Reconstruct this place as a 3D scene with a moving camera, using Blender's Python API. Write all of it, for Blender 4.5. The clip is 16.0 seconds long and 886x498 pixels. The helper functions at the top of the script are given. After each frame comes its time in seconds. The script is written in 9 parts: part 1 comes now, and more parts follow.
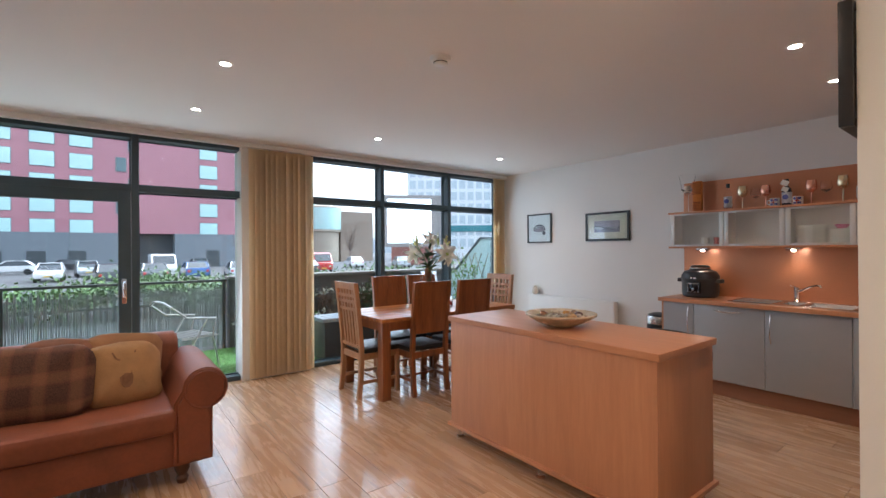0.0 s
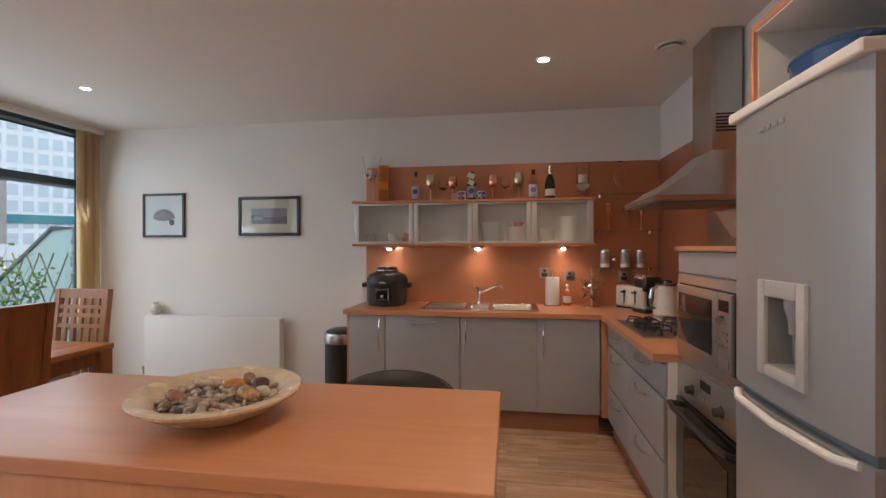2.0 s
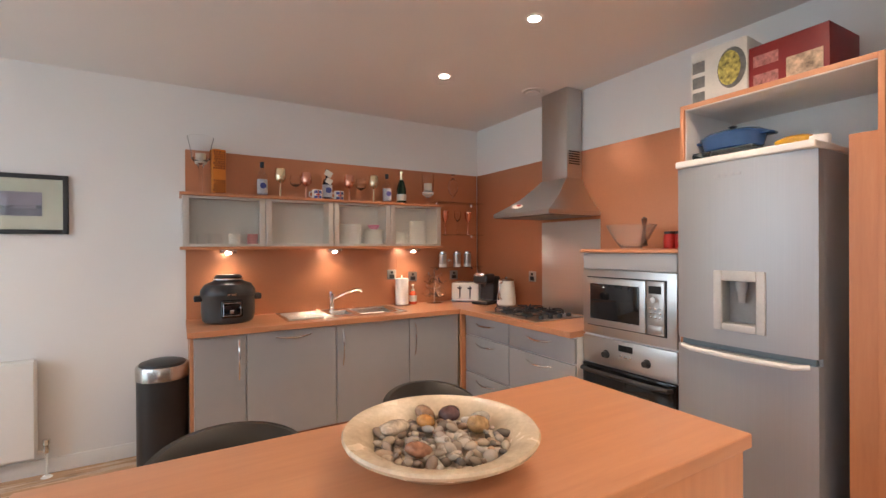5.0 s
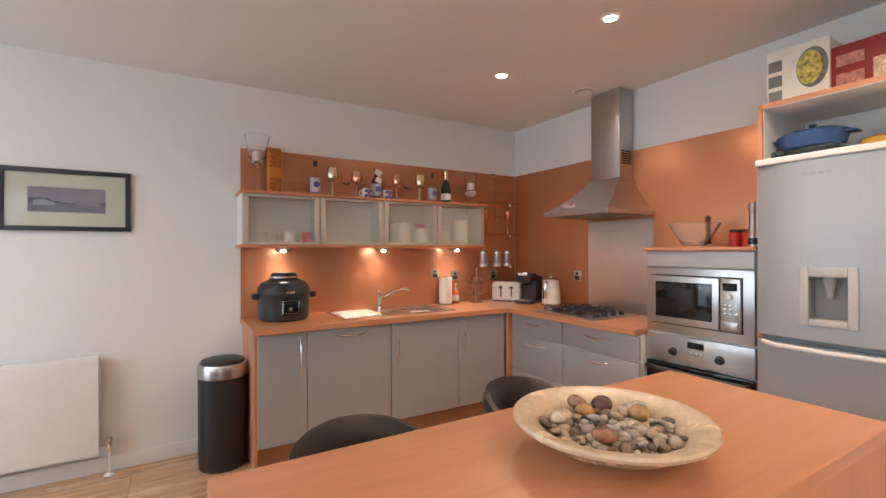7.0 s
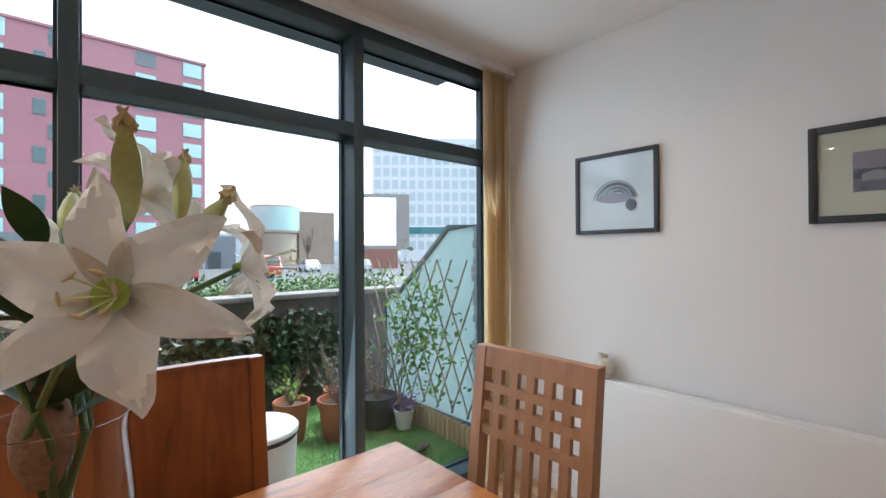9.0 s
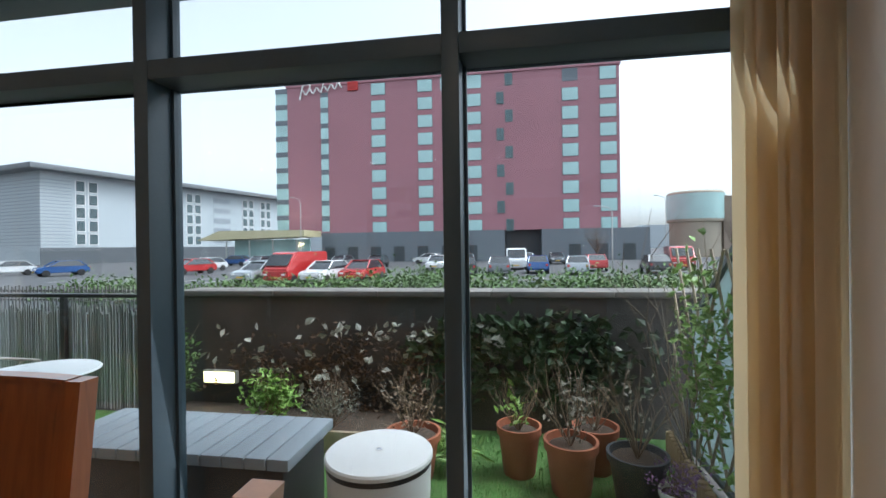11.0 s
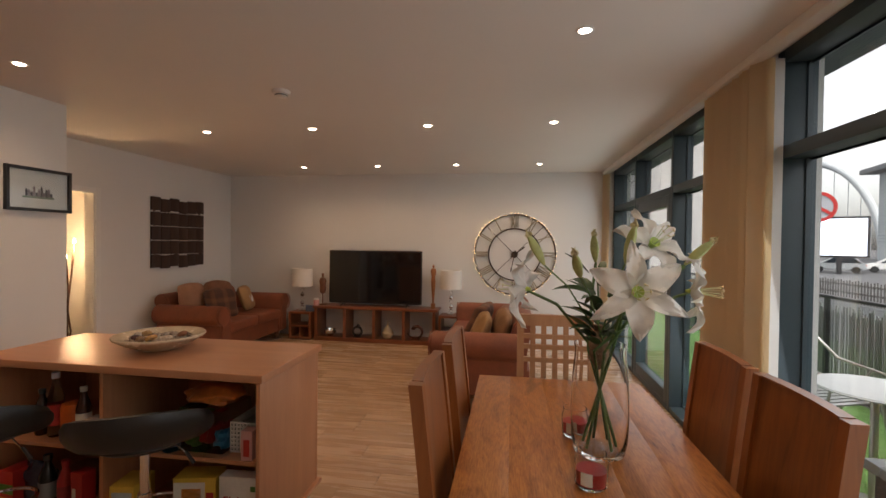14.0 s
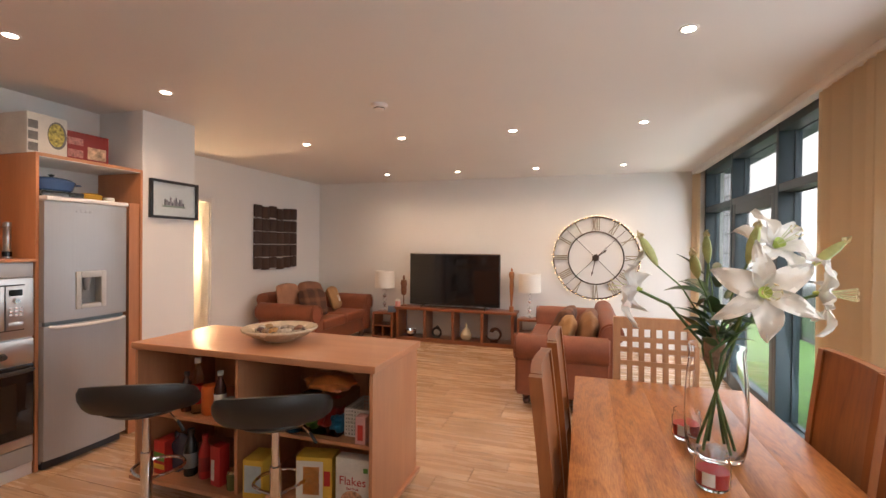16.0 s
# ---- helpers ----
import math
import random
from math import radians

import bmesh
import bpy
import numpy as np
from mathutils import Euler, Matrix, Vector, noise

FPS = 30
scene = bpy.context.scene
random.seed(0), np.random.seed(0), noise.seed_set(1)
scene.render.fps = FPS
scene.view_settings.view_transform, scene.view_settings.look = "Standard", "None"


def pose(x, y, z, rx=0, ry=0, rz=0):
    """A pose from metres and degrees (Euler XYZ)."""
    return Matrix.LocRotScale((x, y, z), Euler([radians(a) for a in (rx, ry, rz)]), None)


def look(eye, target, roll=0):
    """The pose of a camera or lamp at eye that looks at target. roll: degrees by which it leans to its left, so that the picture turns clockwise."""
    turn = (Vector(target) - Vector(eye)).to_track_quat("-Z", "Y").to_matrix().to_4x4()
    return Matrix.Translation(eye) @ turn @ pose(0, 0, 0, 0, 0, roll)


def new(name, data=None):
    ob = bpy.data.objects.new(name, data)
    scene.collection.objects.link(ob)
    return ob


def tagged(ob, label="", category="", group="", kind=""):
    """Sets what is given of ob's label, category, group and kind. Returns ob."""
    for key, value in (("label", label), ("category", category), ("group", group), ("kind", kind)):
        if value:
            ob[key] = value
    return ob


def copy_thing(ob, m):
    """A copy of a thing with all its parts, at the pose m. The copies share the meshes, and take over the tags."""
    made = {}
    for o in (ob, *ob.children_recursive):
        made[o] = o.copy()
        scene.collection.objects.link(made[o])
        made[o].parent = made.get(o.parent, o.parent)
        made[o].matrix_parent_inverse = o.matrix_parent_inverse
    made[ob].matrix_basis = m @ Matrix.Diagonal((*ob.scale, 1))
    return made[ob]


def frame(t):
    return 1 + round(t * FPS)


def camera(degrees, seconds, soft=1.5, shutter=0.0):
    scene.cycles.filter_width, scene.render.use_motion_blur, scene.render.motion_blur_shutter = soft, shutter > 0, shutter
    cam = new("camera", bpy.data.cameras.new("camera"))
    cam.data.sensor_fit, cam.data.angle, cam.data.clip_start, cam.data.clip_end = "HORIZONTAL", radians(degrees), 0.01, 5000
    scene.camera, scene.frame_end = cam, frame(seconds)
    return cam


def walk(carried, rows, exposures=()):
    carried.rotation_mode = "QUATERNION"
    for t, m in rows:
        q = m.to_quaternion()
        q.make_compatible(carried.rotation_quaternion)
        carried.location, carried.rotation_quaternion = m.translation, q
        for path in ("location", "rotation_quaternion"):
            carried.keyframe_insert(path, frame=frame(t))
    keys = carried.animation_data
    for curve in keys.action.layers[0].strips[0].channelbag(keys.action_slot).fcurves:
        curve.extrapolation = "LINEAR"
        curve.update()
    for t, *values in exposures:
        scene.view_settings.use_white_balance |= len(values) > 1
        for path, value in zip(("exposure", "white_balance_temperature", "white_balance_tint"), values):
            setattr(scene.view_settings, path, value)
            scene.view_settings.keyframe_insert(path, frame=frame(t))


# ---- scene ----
cam = camera(89.5, 16.0)
PATH = [
    (0, (0.316, 1.606, 1.418), (1.528, 3.197, 1.421), -0.4),
    (0.5, (0.783, 1.747, 1.404), (2.196, 3.163, 1.408), -0.4),
    (1, (1.096, 2.026, 1.415), (2.76, 3.136, 1.409), -0.2),
    (1.5, (1.33, 2.325, 1.374), (3.198, 3.038, 1.38), -0.0),
    (2, (1.532, 2.646, 1.402), (3.51, 2.943, 1.395), -0.1),
    (2.5, (1.685, 2.965, 1.396), (3.683, 2.877, 1.392), 0.0),
    (3, (1.747, 3.258, 1.38), (3.705, 2.849, 1.384), 0.0),
    (3.5, (1.788, 3.539, 1.393), (3.681, 2.895, 1.397), -0.0),
    (4, (1.81, 3.789, 1.423), (3.631, 2.961, 1.415), 0.1),
    (4.2, (1.805, 3.856, 1.428), (3.6, 2.972, 1.414), -0.0),
    (6.3, (1.852, 4.237, 1.397), (3.519, 3.131, 1.411), -0.2),
    (6.5, (1.885, 4.298, 1.399), (3.547, 3.185, 1.41), -0.1),
    (7, (2.004, 4.369, 1.391), (3.72, 3.34, 1.397), -0.2),
    (7.5, (2.265, 4.467, 1.414), (4.184, 3.904, 1.412), -0.1),
    (8, (2.571, 4.631, 1.43), (4.561, 4.827, 1.423), -0.1),
    (8.5, (2.865, 4.787, 1.438), (4.626, 5.735, 1.431), 0.1),
    (9, (3.261, 4.878, 1.414), (4.585, 6.378, 1.428), -0.3),
    (11.5, (4.811, 5.497, 1.38), (3.985, 7.318, 1.372), -0.4),
    (12, (4.855, 5.502, 1.40), (3.478, 6.945, 1.365), -0.1),
    (12.5, (4.839, 5.478, 1.423), (3.076, 6.423, 1.39), 0.2),
    (13, (4.866, 5.456, 1.455), (2.916, 5.899, 1.421), 0.2),
    (13.5, (4.907, 5.448, 1.474), (2.907, 5.468, 1.457), 0.9),
    (14, (4.952, 5.436, 1.53), (2.977, 5.128, 1.501), 0.7),
    (14.5, (4.99, 5.418, 1.524), (3.05, 4.93, 1.5), 0.8),
    (15, (5.032, 5.378, 1.551), (3.115, 4.811, 1.522), 0.6),
    (15.5, (5.071, 5.341, 1.553), (3.161, 4.749, 1.524), 0.5),
    (16, (5.089, 5.297, 1.517), (3.182, 4.696, 1.503), 0.6),
]
walk(cam, [(t, look(eye, target, roll)) for t, eye, target, roll in PATH],
     [(0.0, 2.12, 5500, 9), (2.0, 2.05, 5950, 10), (3.5, 2.5, 6050, 10), (6.5, 2.85, 5800, 9), (7.5, 2.75, 6150, 9), (8.0, 2.7, 5850, 8), (8.5, 2.4, 5650, 8), (9.0, 2.1, 5700, 8), (11.5, 1.1, 5850, 8), (12.5, 0.9, 6350, 10),
      (13.5, 1.05, 6950, 13), (14.5, 1.78, 7050, 18), (15.5, 2.33, 6800, 17), (16.0, 2.42, 6600, 16)])

SKY = 0.16
SPOT = 6.4
DAYLIGHT = 6.5

# ---- exposure, world and large lights ----
world = bpy.data.worlds.new("overcast_sky")
scene.world = world
world.use_nodes = True
_nt = world.node_tree
_sky = _nt.nodes.new("ShaderNodeTexSky")
_sky.sky_type = "NISHITA"
_sky.sun_disc = False
_sky.sun_elevation = radians(60)
_sky.sun_rotation = radians(80)
_sky.dust_density = 4.0
_hs = _nt.nodes.new("ShaderNodeHueSaturation")
_hs.inputs["Saturation"].default_value = 0.22
_nt.links.new(_sky.outputs[0], _hs.inputs["Color"])
_nt.links.new(_hs.outputs[0], _nt.nodes["Background"].inputs["Color"])
_nt.nodes["Background"].inputs["Strength"].default_value = SKY

sun = new("sun", bpy.data.lights.new("sun", "SUN"))
sun.data.energy, sun.data.angle, sun.data.color = 0.85, radians(25), (1.0, 0.97, 0.93)
sun.matrix_world = look((0, 0, 30), (-16, -3, 0))

WARM = (1.0, 0.68, 0.42)
# sky light entering at the two windows
for x, wide in ((3.83, 3.1), (-0.1, 3.3)):
    day = new("window_daylight", bpy.data.lights.new("window_daylight", "AREA"))
    day.data.shape, day.data.size, day.data.size_y = "RECTANGLE", wide, 2.2
    day.data.energy, day.data.color = DAYLIGHT, (0.86, 0.95, 1.0)
    day.matrix_world = look((x, 6.84, 1.3), (x, 0.0, 0.0))


# ---- materials ----
def nodes_of(name):
    m = bpy.data.materials.new(name)
    m.use_nodes = True
    nt = m.node_tree
    return m, nt, nt.nodes["Principled BSDF"]


def ramp(nt, fac, stops):
    r = nt.nodes.new("ShaderNodeValToRGB")
    while len(r.color_ramp.elements) < len(stops):
        r.color_ramp.elements.new(0.5)
    for e, (p, c) in zip(r.color_ramp.elements, stops):
        e.position, e.color = p, (*c, 1)
    nt.links.new(fac, r.inputs[0])
    return r.outputs[0]


def coords(nt, scale=(1, 1, 1), world_space=False, shuffle=False):
    tc = nt.nodes.new("ShaderNodeTexCoord")
    mp = nt.nodes.new("ShaderNodeMapping")
    mp.inputs["Scale"].default_value = scale
    src = tc.outputs["Object"]
    if world_space:
        src = nt.nodes.new("ShaderNodeNewGeometry").outputs["Position"]
    nt.links.new(src, mp.inputs["Vector"])
    if shuffle:
        oi = nt.nodes.new("ShaderNodeObjectInfo")
        mul = nt.nodes.new("ShaderNodeVectorMath")
        mul.operation = "SCALE"
        mul.inputs[0].default_value = (37.0, 91.0, 53.0)
        nt.links.new(oi.outputs["Random"], mul.inputs["Scale"])
        nt.links.new(mul.outputs[0], mp.inputs["Location"])
    return mp.outputs[0]


def noise_tex(nt, vec, scale, detail=4, rough=0.55, distort=0.0):
    n = nt.nodes.new("ShaderNodeTexNoise")
    n.inputs["Scale"].default_value, n.inputs["Detail"].default_value = scale, detail
    n.inputs["Roughness"].default_value, n.inputs["Distortion"].default_value = rough, distort
    nt.links.new(vec, n.inputs["Vector"])
    return n.outputs[0]


def bump(nt, p, height, strength=0.2, dist=0.01):
    b = nt.nodes.new("ShaderNodeBump")
    b.inputs["Strength"].default_value, b.inputs["Distance"].default_value = strength, dist
    nt.links.new(height, b.inputs["Height"])
    nt.links.new(b.outputs[0], p.inputs["Normal"])


def mixc(nt, fac, a, b, mode="MIX"):
    m = nt.nodes.new("ShaderNodeMix")
    m.data_type, m.blend_type = "RGBA", mode
    for sock, v in ((m.inputs[0], fac), (m.inputs[6], a), (m.inputs[7], b)):
        if isinstance(v, (int, float)):
            sock.default_value = v
        elif isinstance(v, tuple):
            sock.default_value = (*v, 1)
        else:
            nt.links.new(v, sock)
    return m.outputs[2]


def plain(name, col, rough=0.5, metal=0.0, var=0.12, scale=6.0, bumps=0.1, fine=80.0, coat=0.0, spec=0.5, rvar=0.1, dist=0.004):
    """Paint, plastic, cloth or metal with broad and fine variation."""
    m, nt, p = nodes_of(name)
    v = coords(nt)
    big = noise_tex(nt, v, scale, 3)
    small = noise_tex(nt, v, fine, 4)
    lo, hi = tuple(c * (1 - var) for c in col), tuple(min(1, c * (1 + var)) for c in col)
    c1 = ramp(nt, big, [(0.3, lo), (0.7, hi)])
    c2 = mixc(nt, 0.25, c1, ramp(nt, small, [(0.35, lo), (0.65, hi)]))
    nt.links.new(c2, p.inputs["Base Color"])
    rr = nt.nodes.new("ShaderNodeMapRange")
    rr.inputs["To Min"].default_value, rr.inputs["To Max"].default_value = max(0.02, rough - rvar), min(1, rough + rvar)
    nt.links.new(big, rr.inputs["Value"])
    nt.links.new(rr.outputs[0], p.inputs["Roughness"])
    p.inputs["Metallic"].default_value = metal
    p.inputs["Coat Weight"].default_value = coat
    p.inputs["Specular IOR Level"].default_value = spec
    if bumps:
        bump(nt, p, small, bumps, dist)
    return m


def wood(name, dark, mid, light, axis="y", rough=0.35, grain=1.0, shuffle=False, coat=0.0, knots=0.0, bumps=0.08, spec=0.5):
    """Timber or wood print, with grain along one axis."""
    m, nt, p = nodes_of(name)
    s = {"x": (1.2, 14, 14), "y": (14, 1.2, 14), "z": (14, 14, 1.2)}[axis]
    v = coords(nt, tuple(a * grain for a in s), shuffle=shuffle)
    broad = noise_tex(nt, v, 0.55, 3, 0.5, 0.8)
    lines = noise_tex(nt, v, 2.6, 6, 0.65, 0.5)
    c = ramp(nt, lines, [(0.25, dark), (0.5, mid), (0.75, light)])
    c = mixc(nt, 0.5, c, ramp(nt, broad, [(0.3, dark), (0.55, mid), (0.75, light)]))
    if knots:
        kn = noise_tex(nt, v, 0.9, 2, 0.5, 2.5)
        c = mixc(nt, ramp(nt, kn, [(0.62, (0, 0, 0)), (0.7, (knots,) * 3)]), c, tuple(a * 0.45 for a in dark))
    if shuffle:
        oi = nt.nodes.new("ShaderNodeObjectInfo")
        c = mixc(nt, 1.0, c, ramp(nt, oi.outputs["Random"], [(0, (0.82, 0.80, 0.78)), (1, (1.0, 1.0, 1.0))]), "MULTIPLY")
    nt.links.new(c, p.inputs["Base Color"])
    rr = nt.nodes.new("ShaderNodeMapRange")
    rr.inputs["To Min"].default_value, rr.inputs["To Max"].default_value = rough - 0.06, rough + 0.1
    nt.links.new(lines, rr.inputs["Value"])
    nt.links.new(rr.outputs[0], p.inputs["Roughness"])
    p.inputs["Coat Weight"].default_value = coat
    p.inputs["Specular IOR Level"].default_value = spec
    bump(nt, p, lines, bumps, 0.003)
    return m


def brushed(name, col, rough=0.3, axis="z", metal=1.0):
    m, nt, p = nodes_of(name)
    s = {"x": (2, 260, 260), "y": (260, 2, 260), "z": (260, 260, 2)}[axis]
    n = noise_tex(nt, coords(nt, s), 1.0, 3)
    b = noise_tex(nt, coords(nt), 3.0, 2)
    nt.links.new(mixc(nt, 0.5, ramp(nt, n, [(0.3, tuple(c * 0.9 for c in col)), (0.7, col)]), ramp(nt, b, [(0.3, tuple(c * 0.92 for c in col)), (0.7, col)])), p.inputs["Base Color"])
    p.inputs["Metallic"].default_value, p.inputs["Roughness"].default_value = metal, rough
    bump(nt, p, n, 0.05, 0.001)
    return m


def glass(name, col=(1, 1, 1), rough=0.0, ior=1.45):
    m, nt, p = nodes_of(name)
    p.inputs["Base Color"].default_value = (*col, 1)
    p.inputs["Roughness"].default_value, p.inputs["IOR"].default_value = rough, ior
    p.inputs["Transmission Weight"].default_value = 1.0
    return m


def pane_glass(name, tint=(0.93, 0.96, 0.96), gloss=0.02):
    """Clear sheet glass: see-through, with a Fresnel reflection."""
    m, nt, p = nodes_of(name)
    out = nt.nodes["Material Output"]
    tr = nt.nodes.new("ShaderNodeBsdfTransparent")
    tr.inputs["Color"].default_value = (*tint, 1)
    gl = nt.nodes.new("ShaderNodeBsdfGlossy")
    gl.inputs["Roughness"].default_value = gloss
    lw = nt.nodes.new("ShaderNodeLayerWeight")
    lw.inputs["Blend"].default_value = 0.5
    pw = nt.nodes.new("ShaderNodeMath")
    pw.operation = "POWER"
    pw.inputs[1].default_value = 4.0
    nt.links.new(lw.outputs["Facing"], pw.inputs[0])
    fr = nt.nodes.new("ShaderNodeMapRange")
    fr.inputs["To Min"].default_value, fr.inputs["To Max"].default_value = 0.035, 0.75
    nt.links.new(pw.outputs[0], fr.inputs["Value"])
    mx = nt.nodes.new("ShaderNodeMixShader")
    nt.links.new(fr.outputs[0], mx.inputs[0])
    nt.links.new(tr.outputs[0], mx.inputs[1])
    nt.links.new(gl.outputs[0], mx.inputs[2])
    nt.links.new(mx.outputs[0], out.inputs["Surface"])
    return m


def glow(name, col, strength):
    m, nt, p = nodes_of(name)
    p.inputs["Base Color"].default_value = (*col, 1)
    p.inputs["Emission Color"].default_value = (*col, 1)
    p.inputs["Emission Strength"].default_value = strength
    return m


M_WALL = plain("white_wall_paint", (0.76, 0.75, 0.735), 0.85, var=0.02, scale=1.2, bumps=0.06, fine=160, rvar=0.05, spec=0.25)
M_CEIL = plain("ceiling_paint", (0.74, 0.72, 0.70), 0.9, var=0.015, scale=0.9, bumps=0.03, fine=120, rvar=0.04, spec=0.2)
M_SKIRT = plain("white_gloss_paint", (0.78, 0.77, 0.75), 0.4, var=0.03, bumps=0.02)
M_PLANK = wood("oak_laminate", (0.40, 0.235, 0.13), (0.58, 0.375, 0.225), (0.68, 0.475, 0.30), "y", 0.25, 0.55, True, coat=0.35, knots=0.55, bumps=0.05)
M_GAP = plain("dark_joint", (0.22, 0.13, 0.075), 0.8, bumps=0)
M_FRAME = plain("grey_window_frame", (0.05, 0.08, 0.098), 0.42, var=0.10, bumps=0.02, rvar=0.06)
M_PANE = pane_glass("window_glass")
M_BEECH = wood("beech_laminate", (0.46, 0.205, 0.10), (0.54, 0.25, 0.125), (0.60, 0.30, 0.155), "y", 0.33, 1.6, bumps=0.02)
M_BEECHX = wood("beech_laminate_x", (0.46, 0.205, 0.10), (0.54, 0.25, 0.125), (0.60, 0.30, 0.155), "x", 0.33, 1.6, bumps=0.02)
M_BEECHZ = wood("beech_laminate_z", (0.46, 0.205, 0.10), (0.54, 0.25, 0.125), (0.60, 0.30, 0.155), "z", 0.36, 1.6, bumps=0.02)
M_ORANGE = wood("orange_beech_edge", (0.42, 0.17, 0.075), (0.50, 0.21, 0.095), (0.55, 0.25, 0.12), "z", 0.4, 1.6, bumps=0.02)
M_PLINTH = wood("plinth_veneer", (0.26, 0.11, 0.055), (0.33, 0.14, 0.07), (0.38, 0.17, 0.09), "y", 0.4, 1.2, bumps=0.02)
M_COPPER = plain("copper_laminate_splashback", (0.49, 0.21, 0.108), 0.34, 0.45, var=0.06, scale=2, bumps=0.03, rvar=0.06)
M_GREYDOOR = plain("silver_grey_door", (0.40, 0.405, 0.415), 0.38, 0.3, var=0.03, bumps=0.02, fine=300, rvar=0.04)
M_STEEL = brushed("brushed_steel", (0.56, 0.54, 0.52), 0.32, "z")
M_STEELX = brushed("brushed_steel_x", (0.58, 0.56, 0.54), 0.30, "x")
M_STEELY = brushed("brushed_steel_y", (0.60, 0.58, 0.56), 0.25, "y")
M_FRIDGE = brushed("silver_fridge_paint", (0.40, 0.412, 0.43), 0.36, "z", 0.4)
M_CHROME = plain("chrome", (0.78, 0.77, 0.76), 0.1, 1.0, var=0.03, bumps=0, rvar=0.04)
M_BLACK = plain("black_plastic", (0.018, 0.018, 0.02), 0.38, var=0.2, bumps=0.04)
M_BLACKGLASS = plain("black_glass", (0.008, 0.008, 0.009), 0.06, var=0.1, bumps=0, rvar=0.02)
M_LEATHER = plain("black_leather", (0.022, 0.02, 0.018), 0.38, var=0.2, scale=9, bumps=0.35, fine=220, rvar=0.08, dist=0.002)


def figured_wood(name, dark, mid, light, rough):
    """Strongly figured timber: swirling bands, dark heartwood patches, fine pores."""
    m, nt, p = nodes_of(name)
    oi = nt.nodes.new("ShaderNodeObjectInfo")
    v = coords(nt, (1.6, 5.5, 5.5), shuffle=True)
    swirl = noise_tex(nt, v, 1.3, 5, 0.6, 2.6)
    bands = noise_tex(nt, v, 4.2, 6, 0.65, 1.6)
    pores = noise_tex(nt, coords(nt, (14, 160, 160)), 1.5, 3)
    c = ramp(nt, bands, [(0.28, dark), (0.47, mid), (0.72, light)])
    c = mixc(nt, 0.55, c, ramp(nt, swirl, [(0.30, dark), (0.43, mid), (0.55, light), (0.68, mid)]))
    heart = noise_tex(nt, v, 0.8, 3, 0.5, 1.2)
    c = mixc(nt, ramp(nt, heart, [(0.60, (0, 0, 0)), (0.68, (0.75, 0.75, 0.75))]), c, tuple(a * 0.8 for a in dark))
    c = mixc(nt, 0.25, c, ramp(nt, pores, [(0.35, dark), (0.6, light)]))
    c = mixc(nt, 1.0, c, ramp(nt, oi.outputs["Random"], [(0, (0.88, 0.86, 0.84)), (1, (1.0, 1.0, 1.0))]), "MULTIPLY")
    nt.links.new(c, p.inputs["Base Color"])
    rr = nt.nodes.new("ShaderNodeMapRange")
    rr.inputs["To Min"].default_value, rr.inputs["To Max"].default_value = rough - 0.06, rough + 0.1
    nt.links.new(bands, rr.inputs["Value"])
    nt.links.new(rr.outputs[0], p.inputs["Roughness"])
    p.inputs["Specular IOR Level"].default_value = 0.4
    bump(nt, p, pores, 0.03, 0.002)
    return m


M_SHEESHAM = figured_wood("sheesham_tabletop", (0.11, 0.028, 0.008), (0.40, 0.13, 0.032), (0.62, 0.26, 0.07), 0.30)
M_CHAIRW = wood("sheesham_chair", (0.13, 0.036, 0.010), (0.28, 0.088, 0.022), (0.41, 0.15, 0.042), "z", 0.33, 0.8, knots=0.35, coat=0.1, bumps=0.04)
M_CHAIRL = wood("sheesham_light", (0.30, 0.14, 0.065), (0.42, 0.21, 0.10), (0.52, 0.29, 0.15), "z", 0.38, 0.9, bumps=0.05)
M_SOFA = plain("brown_suede_leather", (0.215, 0.062, 0.028), 0.55, var=0.2, scale=5, bumps=0.3, fine=45, rvar=0.12, dist=0.004)
M_DARKWOOD = wood("dark_wood", (0.05, 0.02, 0.012), (0.10, 0.04, 0.02), (0.15, 0.06, 0.03), "z", 0.35, 1.0)
M_REDWOOD = wood("red_stained_wood", (0.12, 0.035, 0.014), (0.22, 0.068, 0.026), (0.30, 0.10, 0.04), "y", 0.33, 0.8, coat=0.15)
M_BLIND = plain("cream_blind_fabric", (0.82, 0.71, 0.54), 0.85, var=0.05, scale=3, bumps=0.25, fine=240, spec=0.15)
_bn = M_BLIND.node_tree
_tr, _mx = _bn.nodes.new("ShaderNodeBsdfTranslucent"), _bn.nodes.new("ShaderNodeMixShader")
_tr.inputs["Color"].default_value = (0.90, 0.80, 0.62, 1)
_mx.inputs[0].default_value = 0.62
_bn.links.new(_bn.nodes["Principled BSDF"].outputs[0], _mx.inputs[1])
_bn.links.new(_tr.outputs[0], _mx.inputs[2])
_bn.links.new(_mx.outputs[0], _bn.nodes["Material Output"].inputs["Surface"])
M_WHITE = plain("white_plastic", (0.75, 0.74, 0.72), 0.4, var=0.03, bumps=0.02)
M_RAD = plain("white_enamel", (0.76, 0.75, 0.73), 0.35, var=0.02, bumps=0.01)
M_LAMP = glow("downlight_lens", (1.0, 0.88, 0.72), 26.0)
M_GRASS = plain("artificial_grass", (0.10, 0.22, 0.05), 0.85, var=0.35, scale=10, bumps=0.8, fine=260, dist=0.02)
M_CONC = plain("dark_render", (0.085, 0.078, 0.073), 0.9, var=0.3, scale=2.5, bumps=0.4, fine=60, dist=0.01)
